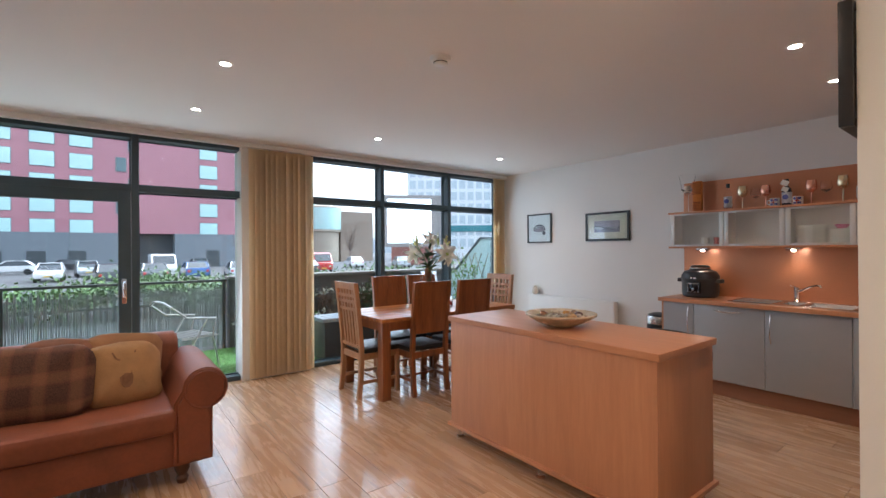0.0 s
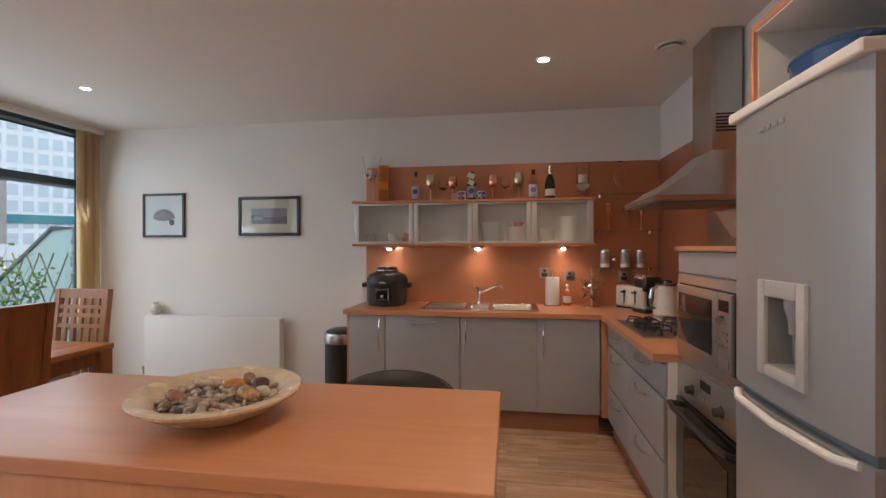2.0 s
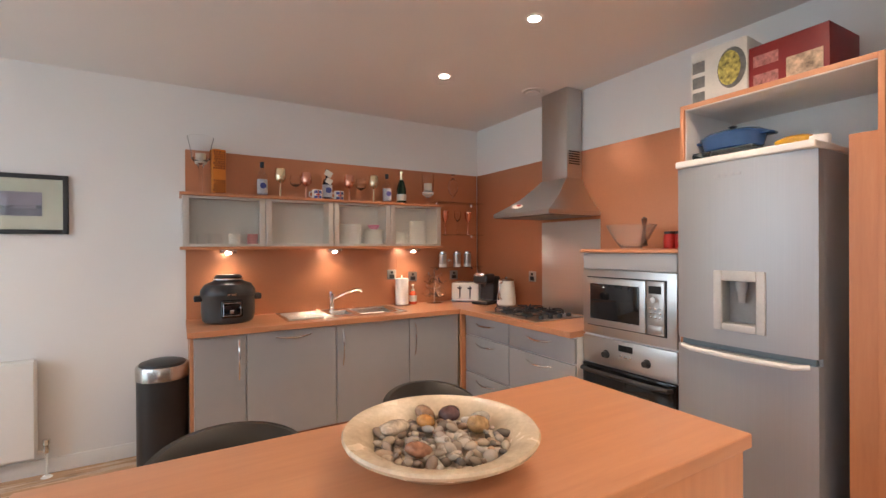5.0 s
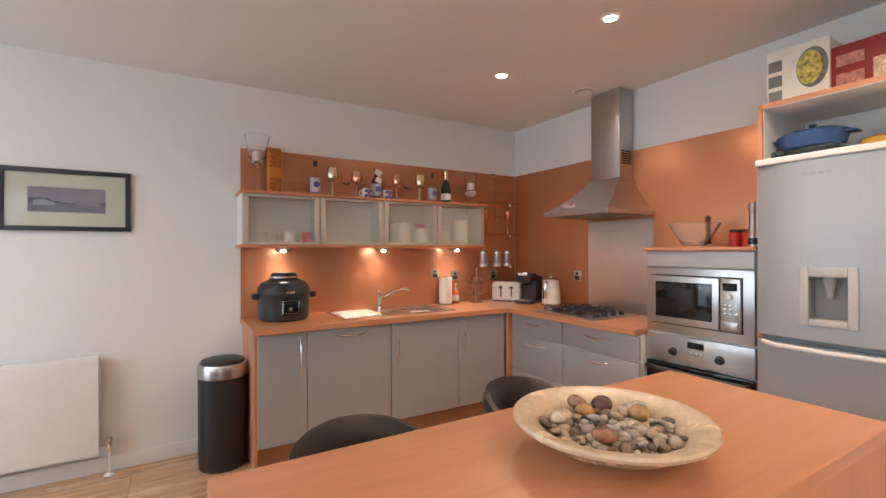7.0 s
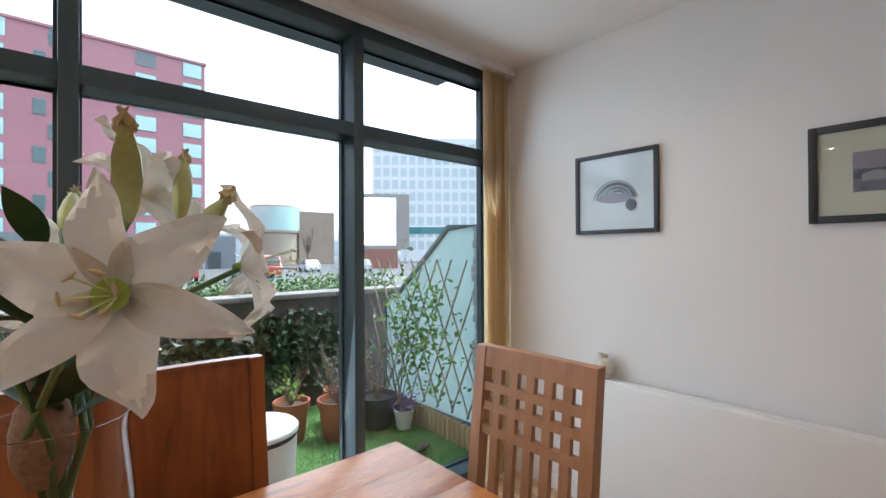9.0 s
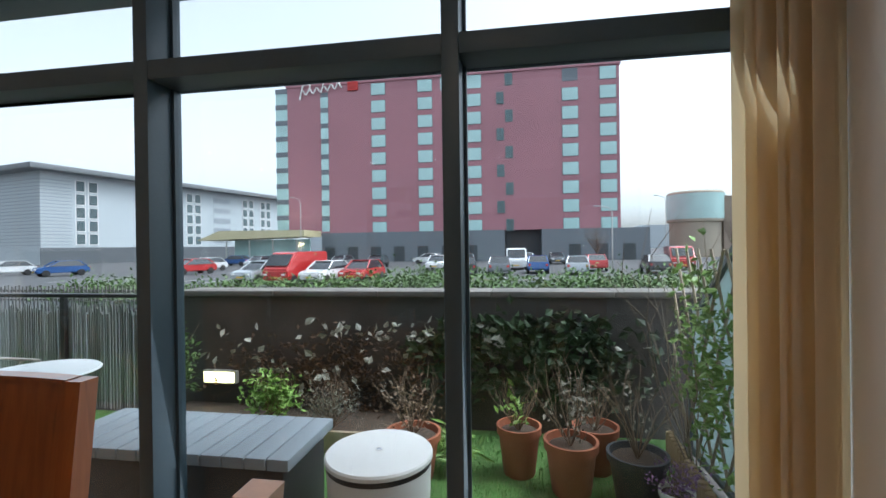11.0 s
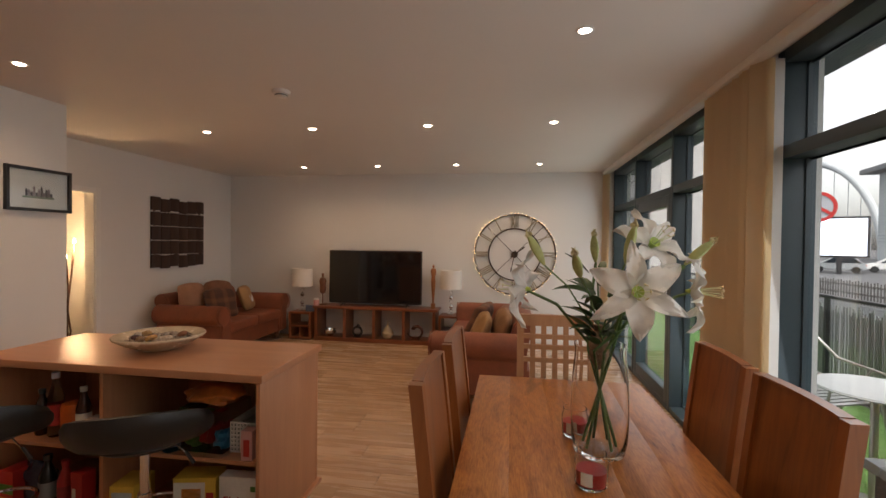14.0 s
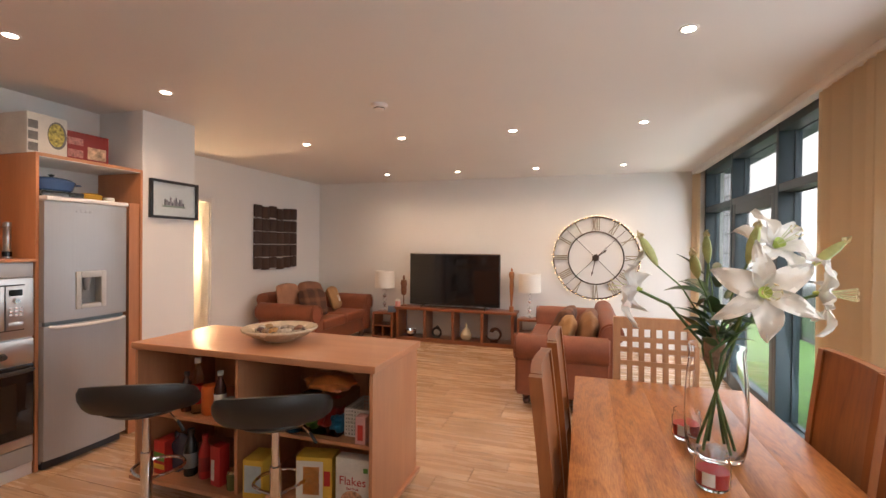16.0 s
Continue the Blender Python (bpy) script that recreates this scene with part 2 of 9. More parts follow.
M_CAP = plain("stone_coping", (0.17, 0.155, 0.14), 0.85, var=0.25, scale=4, bumps=0.4, fine=70, dist=0.01)
M_ASPHALT = plain("asphalt", (0.075, 0.075, 0.078), 0.8, var=0.25, scale=0.12, bumps=0.3, fine=8, dist=0.02)
M_HOTEL = plain("plum_cladding", (0.39, 0.172, 0.2), 0.45, var=0.12, scale=0.08, bumps=0.05, fine=2.0)
M_PODIUM = plain("grey_cladding", (0.16, 0.18, 0.20), 0.5, var=0.1, scale=0.1, bumps=0.05, fine=2.0)
M_TEAL = plain("teal_window_glass", (0.44, 0.64, 0.62), 0.12, 0.0, var=0.18, scale=0.35, bumps=0, spec=0.8)


# ---- mesh helpers ----
def box(bm, x0, y0, z0, x1, y1, z1, bev=0.0, seg=2):
    """A box between two corners, with rounded edges."""
    r = bmesh.ops.create_cube(bm, size=1.0)
    vs = r["verts"]
    for v in vs:
        v.co = Vector(((x0 + x1) / 2 + v.co.x * (x1 - x0), (y0 + y1) / 2 + v.co.y * (y1 - y0), (z0 + z1) / 2 + v.co.z * (z1 - z0)))
    if bev > 0:
        es = list({e for v in vs for e in v.link_edges})
        bmesh.ops.bevel(bm, geom=es, offset=bev, segments=seg, affect="EDGES", profile=0.6)
    return bm


def B(*a, **k):
    return box(bmesh.new(), *a, **k)


def lathe(bm, prof, n=24, at=(0, 0, 0), closed=False):
    """A turned body from (radius, height) pairs."""
    rings = []
    for r, z in prof:
        if r <= 1e-6:
            rings.append([bm.verts.new((at[0], at[1], at[2] + z))])
        else:
            rings.append([bm.verts.new((at[0] + r * math.cos(2 * math.pi * i / n), at[1] + r * math.sin(2 * math.pi * i / n), at[2] + z)) for i in range(n)])
    for a, b in zip(rings, rings[1:]):
        for i in range(n):
            j = (i + 1) % n
            if len(a) == 1 and len(b) == 1:
                continue
            if len(a) == 1:
                bm.faces.new((a[0], b[j], b[i]))
            elif len(b) == 1:
                bm.faces.new((a[i], a[j], b[0]))
            else:
                bm.faces.new((a[i], a[j], b[j], b[i]))
    return bm


def tube(bm, pts, r, n=8, caps=True):
    """A round bar along points; r may be a list."""
    pts = [Vector(p) for p in pts]
    rs = r if isinstance(r, (list, tuple)) else [r] * len(pts)
    rings, ref = [], None
    for i, p in enumerate(pts):
        d = (pts[min(i + 1, len(pts) - 1)] - pts[max(i - 1, 0)]).normalized()
        if ref is None:
            ref = Vector((0, 0, 1)) if abs(d.z) < 0.9 else Vector((1, 0, 0))
        u = (ref - d * ref.dot(d)).normalized()
        ref = u
        w = d.cross(u)
        rings.append([bm.verts.new(p + (u * math.cos(2 * math.pi * k / n) + w * math.sin(2 * math.pi * k / n)) * rs[i]) for k in range(n)])
    for a, b in zip(rings, rings[1:]):
        for k in range(n):
            bm.faces.new((a[k], a[(k + 1) % n], b[(k + 1) % n], b[k]))
    if caps:
        bm.faces.new(rings[0][::-1])
        bm.faces.new(rings[-1])
    return bm


def prism(bm, outline, axis, a, b):
    """An outline of (u, v) pairs pushed along one axis from a to b. x: (y, z), y: (x, z), z: (x, y)."""
    def at(u, v, w):
        return {"x": (w, u, v), "y": (u, w, v), "z": (u, v, w)}[axis]
    lo = [bm.verts.new(at(u, v, a)) for u, v in outline]
    hi = [bm.verts.new(at(u, v, b)) for u, v in outline]
    n = len(outline)
    for i in range(n):
        bm.faces.new((lo[i], lo[(i + 1) % n], hi[(i + 1) % n], hi[i]))
    bm.faces.new(lo[::-1])
    bm.faces.new(hi)
    bmesh.ops.recalc_face_normals(bm, faces=bm.faces)
    return bm


def pillow(bm, cx, cy, cz, sx, sy, sz, power=0.45, n=20, lump=0.0, seed=0):
    """A stuffed cushion: a rounded block with thin corners."""
    rings = []
    for i in range(n + 1):
        th = math.pi * i / n - math.pi / 2
        row = []
        for j in range(2 * n):
            ph = math.pi * j / n
            f = lambda v, p: math.copysign(abs(v) ** p, v)
            x, y, z = f(math.cos(th), power) * f(math.cos(ph), power), f(math.cos(th), power) * f(math.sin(ph), power), f(math.sin(th), 0.9)
            edge = max(abs(x), abs(y))
            z *= 1.0 - 0.55 * edge ** 4
            k = 1 + lump * noise.noise(Vector((x * 1.6 + seed, y * 1.6, z * 1.6)))
            row.append(bm.verts.new((cx + sx / 2 * x * k, cy + sy / 2 * y * k, cz + sz / 2 * z * k)))
        rings.append(row)
    for a, b in zip(rings, rings[1:]):
        for j in range(2 * n):
            bm.faces.new((a[j], a[(j + 1) % (2 * n)], b[(j + 1) % (2 * n)], b[j]))
    bmesh.ops.remove_doubles(bm, verts=bm.verts, dist=1e-5)
    return bm


def mesh_of(name, bm, material, smooth=True):
    me = bpy.data.meshes.new(name)
    bmesh.ops.recalc_face_normals(bm, faces=bm.faces)
    if smooth:
        for f in bm.faces:
            f.smooth = True
        for e in bm.edges:
            if len(e.link_faces) == 2 and e.calc_face_angle(0) > radians(32):
                e.smooth = False
    bm.to_mesh(me)
    bm.free()
    me.materials.append(material)
    return me


def part(name, bm, material, parent, label=""):
    """One mesh under a thing or a part."""
    ob = new(name, mesh_of(name, bm, material))
    ob.parent = parent
    if label:
        tagged(ob, label)
    return ob


def thing(name, label, category, at=(0, 0, 0), turn=0, group=""):
    """An empty that carries the parts of one thing."""
    ob = new(name)
    ob.empty_display_size = 0.1
    ob.matrix_world = pose(*at, 0, 0, turn)
    return tagged(ob, label, category, group)


def single(name, bm, material, label, category, group="", kind=""):
    return tagged(new(name, mesh_of(name, bm, material)), label, category, group, kind)


def structure(name, bm, material, label=""):
    return tagged(new(name, mesh_of(name, bm, material)), label, "", "", "structure")


# ---- the room ----
H = 2.595
X0, X1 = -1.92, 5.535
YS, YK, YN = 0.75, 1.39, 6.87
floor = structure("floor", B(X0 - 0.2, -2.2, -0.16, X1 + 0.2, 7.05, -0.012), M_GAP, "pale oak laminate floor of long boards")
ceiling = structure("ceiling", B(X0 - 0.2, -2.2, H, X1 + 0.2, 7.025, H + 0.2), M_CEIL, "plain cream-white plaster ceiling with recessed lights")
wall_east = structure("wall_east", B(X1, -2.2, -0.1, X1 + 0.2, 7.05, H), M_WALL, "white painted wall with pictures and radiator")
wall_west = structure("wall_west", B(X0 - 0.2, -2.2, -0.1, X0, 7.05, H), M_WALL, "white painted living room wall")
# south wall with the hall door opening
DX0, DX1, DH = 0.55, 1.40, 2.04
bm = B(X0, YS - 0.12, -0.1, DX0, YS, H)
box(bm, DX0, YS - 0.12, DH, DX1, YS, H)
box(bm, DX1, YS - 0.12, -0.1, 1.85, YS, H)
structure("wall_south", bm, M_WALL, "white painted wall with a doorway to the hall")
structure("wall_kitchen", B(2.36, YK - 0.15, -0.1, X1, YK, H), M_WALL, "white wall behind the hob and tall units")
structure("wall_pier", B(1.85, YS - 0.12, -0.1, 2.36, 1.872, H, bev=0.004), M_WALL, "white pier beside the fridge housing")
structure("wall_hall", B(X0, -2.2, -0.1, X1, -2.0, H), M_WALL, "plain hall wall")
bm = B(0.10, -2.0, -0.1, 0.22, YS - 0.12, H)
structure("wall_hall_side", bm, M_WALL, "plain hall side wall")
structure("wall_hall_far", B(1.85, -2.0, -0.1, 1.97, YS - 0.12, H), M_WALL, "plain hall side wall")
# window wall: pier, head and ends
bm = B(1.52, 6.80, -0.1, 2.215, 7.10, H)
structure("wall_window_pier", bm, M_WALL, "white pier between the two windows")
# added white strip: paints the window-lit face of the end blind slat
structure("trim_lit_slat_strip", B(2.2155, 6.80, 0.0, 2.285, 6.868, H - 0.052), M_WALL, "white strip beside the window, for a blind slat's lit face")
structure("wall_window_corner", B(X0, 6.80, -0.1, -1.83, 7.10, H), M_WALL, "white return at the window's end")
# soffit outside and walls above, closing the storey
structure("facade_soffit", B(-4.0, 7.075, 2.85, 5.78, 7.80, 3.12), plain("soffit_grey", (0.10, 0.12, 0.14), 0.7), "grey overhang of the storey above")
structure("facade_band", B(-4.0, 7.03, 2.605, 5.78, 7.07, 3.12), bpy.data.materials["soffit_grey"], "grey band over the window heads")

# skirting
bm = B(X1 - 0.015, 3.98, 0, X1, 6.80, 0.095, bev=0.004)
structure("baseboard_east", bm, M_SKIRT, "white skirting board")
structure("baseboard_west", B(X0, YS, 0, X0 + 0.015, 6.80, 0.095, bev=0.004), M_SKIRT, "white skirting board")
structure("baseboard_south", B(X0 + 0.015, YS, 0, DX0 - 0.06, YS + 0.015, 0.095, bev=0.004), M_SKIRT, "white skirting board")
structure("baseboard_pier", B(1.835, YS, 0, 1.85, 1.887, 0.095, bev=0.004), M_SKIRT, "white skirting board")


# ---- windows: mullions, transom, head, sill and panes ----
def window(name, label, x0, x1, mullions, door=None):
    w = tagged(new(name), label, "window", "", "structure")
    yi, yo, zt = 6.87, 7.04, 2.045
    for k, xm in enumerate([x0 + 0.028, *mullions, x1 - 0.028]):
        part("mullion", B(xm - 0.029, yi, 0.0, xm + 0.029, yo, H - 0.002, bev=0.004), M_FRAME, w)
    xs = [x0 + 0.055, *[v for m in mullions for v in (m - 0.029, m + 0.029)], x1 - 0.055]
    for a, b in zip(xs[::2], xs[1::2]):
        part("head", B(a, yi + 0.002, H - 0.07, b, yo, H - 0.002, bev=0.003), M_FRAME, w)
        part("transom", B(a, yi + 0.002, zt - 0.04, b, yo, zt + 0.03, bev=0.004), M_FRAME, w)
        part("sill", B(a, yi + 0.002, 0.0, b, yo, 0.05, bev=0.004), M_FRAME, w)
        for z0, z1 in ((0.05, zt - 0.04), (zt + 0.03, H - 0.07)):
            if door and door[0] <= a + 0.01 < door[1] and z0 < 1:
                continue
            g = part("pane", B(a, 7.005, z0, b, 7.013, z1), M_PANE, w)
            g.visible_shadow = False
            bm = B(a, 6.985, z0, a + 0.012, 7.005, z1)
            box(bm, b - 0.012, 6.985, z0, b, 7.005, z1)
            box(bm, a + 0.012, 6.985, z0, b - 0.012, 7.005, z0 + 0.012)
            box(bm, a + 0.012, 7.005, z1 - 0.012, b - 0.012, 7.005, z1)
            part("glazing_bead", bm, M_FRAME, w)
    return w


window_1 = window("window_1", "tall grey aluminium window beside the dining table", 2.215, X1 - 0.001, [3.312, 4.452])
window_2 = window("window_2", "tall grey aluminium window with a glazed door", -1.83, 1.60, [-0.68, 0.57], (-0.68, 0.57))
# glazed door between the two mullions
bm = B(-0.645, 6.875, 0.05, -0.545, 6.96, 2.01, bev=0.004)
box(bm, 0.435, 6.875, 0.05, 0.535, 6.96, 2.01, bev=0.004)
box(bm, -0.545, 6.875, 0.05, 0.435, 6.96, 0.16, bev=0.004)
box(bm, -0.545, 6.875, 1.90, 0.435, 6.96, 2.01, bev=0.004)
door_1 = tagged(new("door_1", mesh_of("door_1", bm, M_FRAME)), "closed grey glazed balcony door", "door", "", "structure")
g = part("pane", B(-0.55, 6.93, 0.155, 0.44, 6.938, 1.905), M_PANE, door_1)
g.visible_shadow = False
bm = B(0.46, 6.862, 0.92, 0.50, 6.876, 1.16, bev=0.006)
tube(bm, [(0.48, 6.85, 1.13), (0.48, 6.835, 1.12), (0.48, 6.832, 1.0), (0.48, 6.835, 0.99)], 0.011)
part("door_handle", bm, M_CHROME, door_1, "brushed metal lever handle")

# ---- floorboards ----
plank_mesh = {}


def plank(length, width):
    key = (round(length, 3), round(width, 3))
    if key not in plank_mesh:
        bm = bmesh.new()
        w, d, c = width / 2 - 0.0008, length / 2 - 0.0008, 0.0010
        top = [bm.verts.new((sx * (w - c), sy * (d - c), 0)) for sx, sy in ((-1, -1), (1, -1), (1, 1), (-1, 1))]
        low = [bm.verts.new((sx * w, sy * d, -c)) for sx, sy in ((-1, -1), (1, -1), (1, 1), (-1, 1))]
        bot = [bm.verts.new((sx * w, sy * d, -0.011)) for sx, sy in ((-1, -1), (1, -1), (1, 1), (-1, 1))]
        bm.faces.new(top)
        for a, b in ((top, low), (low, bot)):
            for i in range(4):
                bm.faces.new((a[i], b[i], b[(i + 1) % 4], a[(i + 1) % 4]))
        plank_mesh[key] = mesh_of("plank", bm, M_PLANK, smooth=False)
    return plank_mesh[key]


def lay_floor():
    rnd = random.Random(4)
    wid, full = 0.192, 1.285
    x = X0
    while x < X1 - 0.01:
        w = min(wid, X1 - x)
        south = YS if x < 1.66 else YK
        y, first = south, rnd.choice([0.43, 0.64, 0.86, 1.07, 1.285])
        while y < 6.865:
            ln = min(first if y == south else full, 6.87 - y)
            if ln > 0.05:
                ob = new("plank", plank(ln, w))
                ob.location = (x + w / 2, y + ln / 2, 0)
                ob.parent = floor
            y += ln
        x += wid


# ---- recessed lights ----
LIGHTS = [(0.935, 2.435), (0.935, 3.54), (0.935, 4.655), (0.935, 5.775), (2.635, 2.435), (2.635, 5.775), (3.54, 2.43), (4.435, 2.435), (4.437, 5.775),
          (-1.14, 2.435), (-1.14, 3.54), (-1.14, 4.655), (-1.14, 5.775)]


def downlight():
    t = thing("recessed_light", "small round white recessed ceiling spotlight, lit", "light", (*LIGHTS[0], H), 0, "recessed ceiling lights")
    part("rim", lathe(bmesh.new(), [(0.030, -0.002), (0.031, -0.006), (0.040, -0.006), (0.045, -0.003), (0.045, 0.0)], 28), M_WHITE, t)
    part("lens", lathe(bmesh.new(), [(0.0, -0.003), (0.030, -0.003), (0.030, -0.0005)], 24), M_LAMP, t)
    return t


first_light = downlight()
for x, y in LIGHTS[1:]:
    copy_thing(first_light, pose(x, y, H))
for x, y in LIGHTS:
    lamp = new("spot_beam", bpy.data.lights.new("spot_beam", "SPOT"))
    lamp.data.energy, lamp.data.color, lamp.data.spot_size, lamp.data.spot_blend = SPOT, WARM, radians(150), 1.0
    lamp.data.shadow_soft_size = 0.04
    lamp.location = (x, y, H - 0.02)


# ---- kitchen: units along the east wall and under the hob wall ----
def bow_handle(bm, x, y, z, length, along, out, r=0.006):
    """A slim bowed bar, standing off the face."""
    pts = []
    for i in range(9):
        s = i / 8 - 0.5
        b = 0.028 * (1 - (2 * s) ** 2) + 0.004
        p = [x, y, z]
        p["xyz".index(along)] += s * length
        if along != "z":
            p[2] -= 0.012 * (1 - (2 * s) ** 2)
        for k in range(2):
            p[k] += out[k] * b
        pts.append(p)
    tube(bm, pts, [0.004, *[r] * 7, 0.004], 8)
    return bm


def base_unit(name, label, y0, y1, handle):
    """A floor unit of the sink run; its front looks west."""
    t = thing(name, label, "kitchen cabinet", (4.97, (y0 + y1) / 2, 0), 0, "base cabinets of the sink run")
    h = (y1 - y0) / 2
    part("body", B(0.02, -h, 0.15, 0.555, h, 0.868), M_WHITE, t)
    d = part("door", B(0.0, -h + 0.003, 0.155, 0.019, h - 0.003, 0.862, bev=0.006, seg=3), M_GREYDOOR, t)
    bm = bmesh.new()
    if handle == "top":
        bow_handle(bm, 0.0, 0.0, 0.825, 0.24, "y", (-1, 0))
    else:
        bow_handle(bm, 0.0, h - 0.045 if handle == "n" else -h + 0.045, 0.70, 0.26, "z", (-1, 0))
    part("handle", bm, M_CHROME, d, "slim chrome bow handle")
    return t


base_unit("base_cabinet", "narrow silver-grey base cabinet at the run's end", 3.629, 3.93, "s")
base_unit("dishwasher_front", "silver-grey integrated dishwasher door", 3.029, 3.629, "top")
base_unit("base_cabinet", "silver-grey cabinet under the sink", 2.445, 3.029, "n")
base_unit("base_cabinet", "silver-grey corner base cabinet", 1.985, 2.445, "n")
single("end_panel", B(4.985, 3.931, 0.0, X1, 3.95, 0.868, bev=0.002), M_BEECHZ, "pale beech end panel of the base units", "panel")
single("corner_post", B(4.935, 1.925, 0.15, 4.965, 1.982, 0.868, bev=0.003), M_ORANGE, "beech corner post between the units", "panel")
single("plinth_sink", B(5.03, 1.99, 0.0, 5.05, 3.931, 0.15), M_PLINTH, "brown wood plinth under the base units", "plinth")
single("plinth_hob", B(3.725, 1.87, 0.0, 4.99, 1.89, 0.15), M_PLINTH, "brown wood plinth under the drawers", "plinth")


def drawer_unit(x0, x1, label):
    t = thing("drawer_unit", label, "kitchen cabinet", ((x0 + x1) / 2, 1.945, 0), 0, "drawer units under the hob")
    h = (x1 - x0) / 2
    part("body", B(-h, -0.54, 0.15, h, -0.02, 0.868), M_WHITE, t)
    for z0, z1 in ((0.155, 0.40), (0.405, 0.70), (0.705, 0.862)):
        d = part("drawer", B(-h + 0.003, -0.019, z0, h - 0.003, 0.0, z1 - 0.004, bev=0.006, seg=3), M_GREYDOOR, t)
        part("handle", bow_handle(bmesh.new(), 0, 0, z1 - 0.05, 0.24, "x", (0, 1)), M_CHROME, d, "slim chrome bow handle")
    return t


drawer_unit(3.725, 4.36, "wide silver-grey three-drawer unit under the gas hob")
drawer_unit(4.36, 4.93, "silver-grey three-drawer corner unit")

# L-shaped worktop
worktop = thing("worktop", "beech-coloured laminate L-shaped worktop", "worktop")
for x0, y0, x1, y1 in ((3.725, YK + 0.006, X1 - 0.004, 1.99), (4.935, 1.99, X1 - 0.004, 2.43), (4.935, 3.35, X1 - 0.004, 3.965), (4.935, 2.43, 5.055, 3.35), (5.475, 2.43, X1 - 0.004, 3.35)):
    part("worktop_section", B(x0, y0, 0.87, x1, y1, 0.906), M_BEECH, worktop)
# splashbacks
sp = thing("splashback_east", "terracotta laminate splashback panels behind the sink", "splashback")
for y0, y1, z0, z1 in ((YK + 0.02, 2.30, 0.907, 2.137), (2.3005, 3.962, 0.907, 1.60), (2.3005, 3.962, 1.6005, 2.137)):
    part("laminate_panel", B(X1 - 0.014, y0, z0, X1 - 0.001, y1, z1), M_COPPER, sp)
single("splashback_south", B(3.11, YK + 0.001, 0.907, X1 - 0.015, YK + 0.014, 2.137, bev=0.002), M_COPPER, "terracotta laminate splashback behind the hob", "splashback")
single("steel_splashback", B(3.985, YK + 0.015, 0.908, 4.58, YK + 0.020, 1.62), M_STEELX, "brushed steel splashback behind the hob", "splashback")


# wall cabinets with frosted doors, one unit each
M_FROST = glass("frosted_glass", (0.90, 0.89, 0.84), 0.20, 1.12)
M_FROST.node_tree.nodes["Principled BSDF"].inputs["Transmission Weight"].default_value = 0.90
M_ALU = brushed("aluminium_frame", (0.62, 0.60, 0.57), 0.4, "z", 0.7)


def wall_cabinet(y0, y1, label):
    t = thing("wall_cabinet", label, "kitchen cabinet", (5.262, (y0 + y1) / 2, 1.436), 0, "frosted glass wall cabinets")
    h, top = (y1 - y0) / 2, 0.345
    bm = B(0.022, -h, 0.0, 0.258, -h + 0.014, top)
    box(bm, 0.022, h - 0.014, 0.0, 0.258, h, top)
    box(bm, 0.25, -h + 0.014, 0.0, 0.258, h - 0.014, top)
    part("body", bm, M_WHITE, t)
    w = 0.042
    bm = B(0.0, -h + 0.002, 0.0, 0.02, -h + w, top, bev=0.002)
    box(bm, 0.0, h - w, 0.0, 0.02, h - 0.002, top, bev=0.002)
    box(bm, 0.0, -h + w, 0.0, 0.02, h - w, 0.018, bev=0.002)
    box(bm, 0.0, -h + w, top - 0.018, 0.02, h - w, top, bev=0.002)
    d = part("door_frame", bm, M_ALU, t)
    g = part("frosted_pane", B(0.007, -h + w - 0.004, 0.015, 0.012, h - w + 0.004, top - 0.015), M_FROST, t)
    g.visible_shadow = False
    return t


YC = [1.981, 2.47, 2.955, 3.459, 3.985]
for k, (a, b) in enumerate(zip(YC, YC[1:])):
    wall_cabinet(a, b, ["frosted glass wall cabinet holding white bowls", "frosted glass wall cabinet holding plates", "nearly empty frosted glass wall cabinet", "frosted glass wall cabinet holding mugs and glasses"][k])
single("cabinet_top_board", B(5.235, 1.97, 1.782, 5.52, 4.0, 1.802, bev=0.004), M_ORANGE, "brown wood board along the wall cabinets' top", "shelf")
single("cabinet_bottom_board", B(5.24, 1.97, 1.414, 5.52, 4.0, 1.435, bev=0.004), M_ORANGE, "brown wood board under the wall cabinets", "shelf")


def under_light(y):
    t = thing("under_cabinet_light", "small triangular steel under-cabinet spotlight, lit", "light", (5.36, y, 1.414), 0, "lights under the wall cabinets")
    part("housing", prism(bmesh.new(), [(-0.03, 0.0), (0.06, 0.0), (0.06, -0.012), (0.0, -0.03), (-0.03, -0.012)], "y", -0.055, 0.055), M_STEELY, t)
    part("lens", lathe(bmesh.new(), [(0.0, -0.0325), (0.017, -0.0322), (0.019, -0.0295)], 20, (0.004, 0, 0)), M_LAMP, t)
    lamp = new("under_cabinet_beam", bpy.data.lights.new("under_cabinet_beam", "SPOT"))
    lamp.data.energy, lamp.data.color, lamp.data.spot_size, lamp.data.spot_blend = 1.05, (1.0, 0.68, 0.40), radians(140), 0.9
    lamp.data.shadow_soft_size = 0.02
    lamp.location = (5.40, y, 1.37)


for y in (3.70, 2.92, 2.21):
    under_light(y)


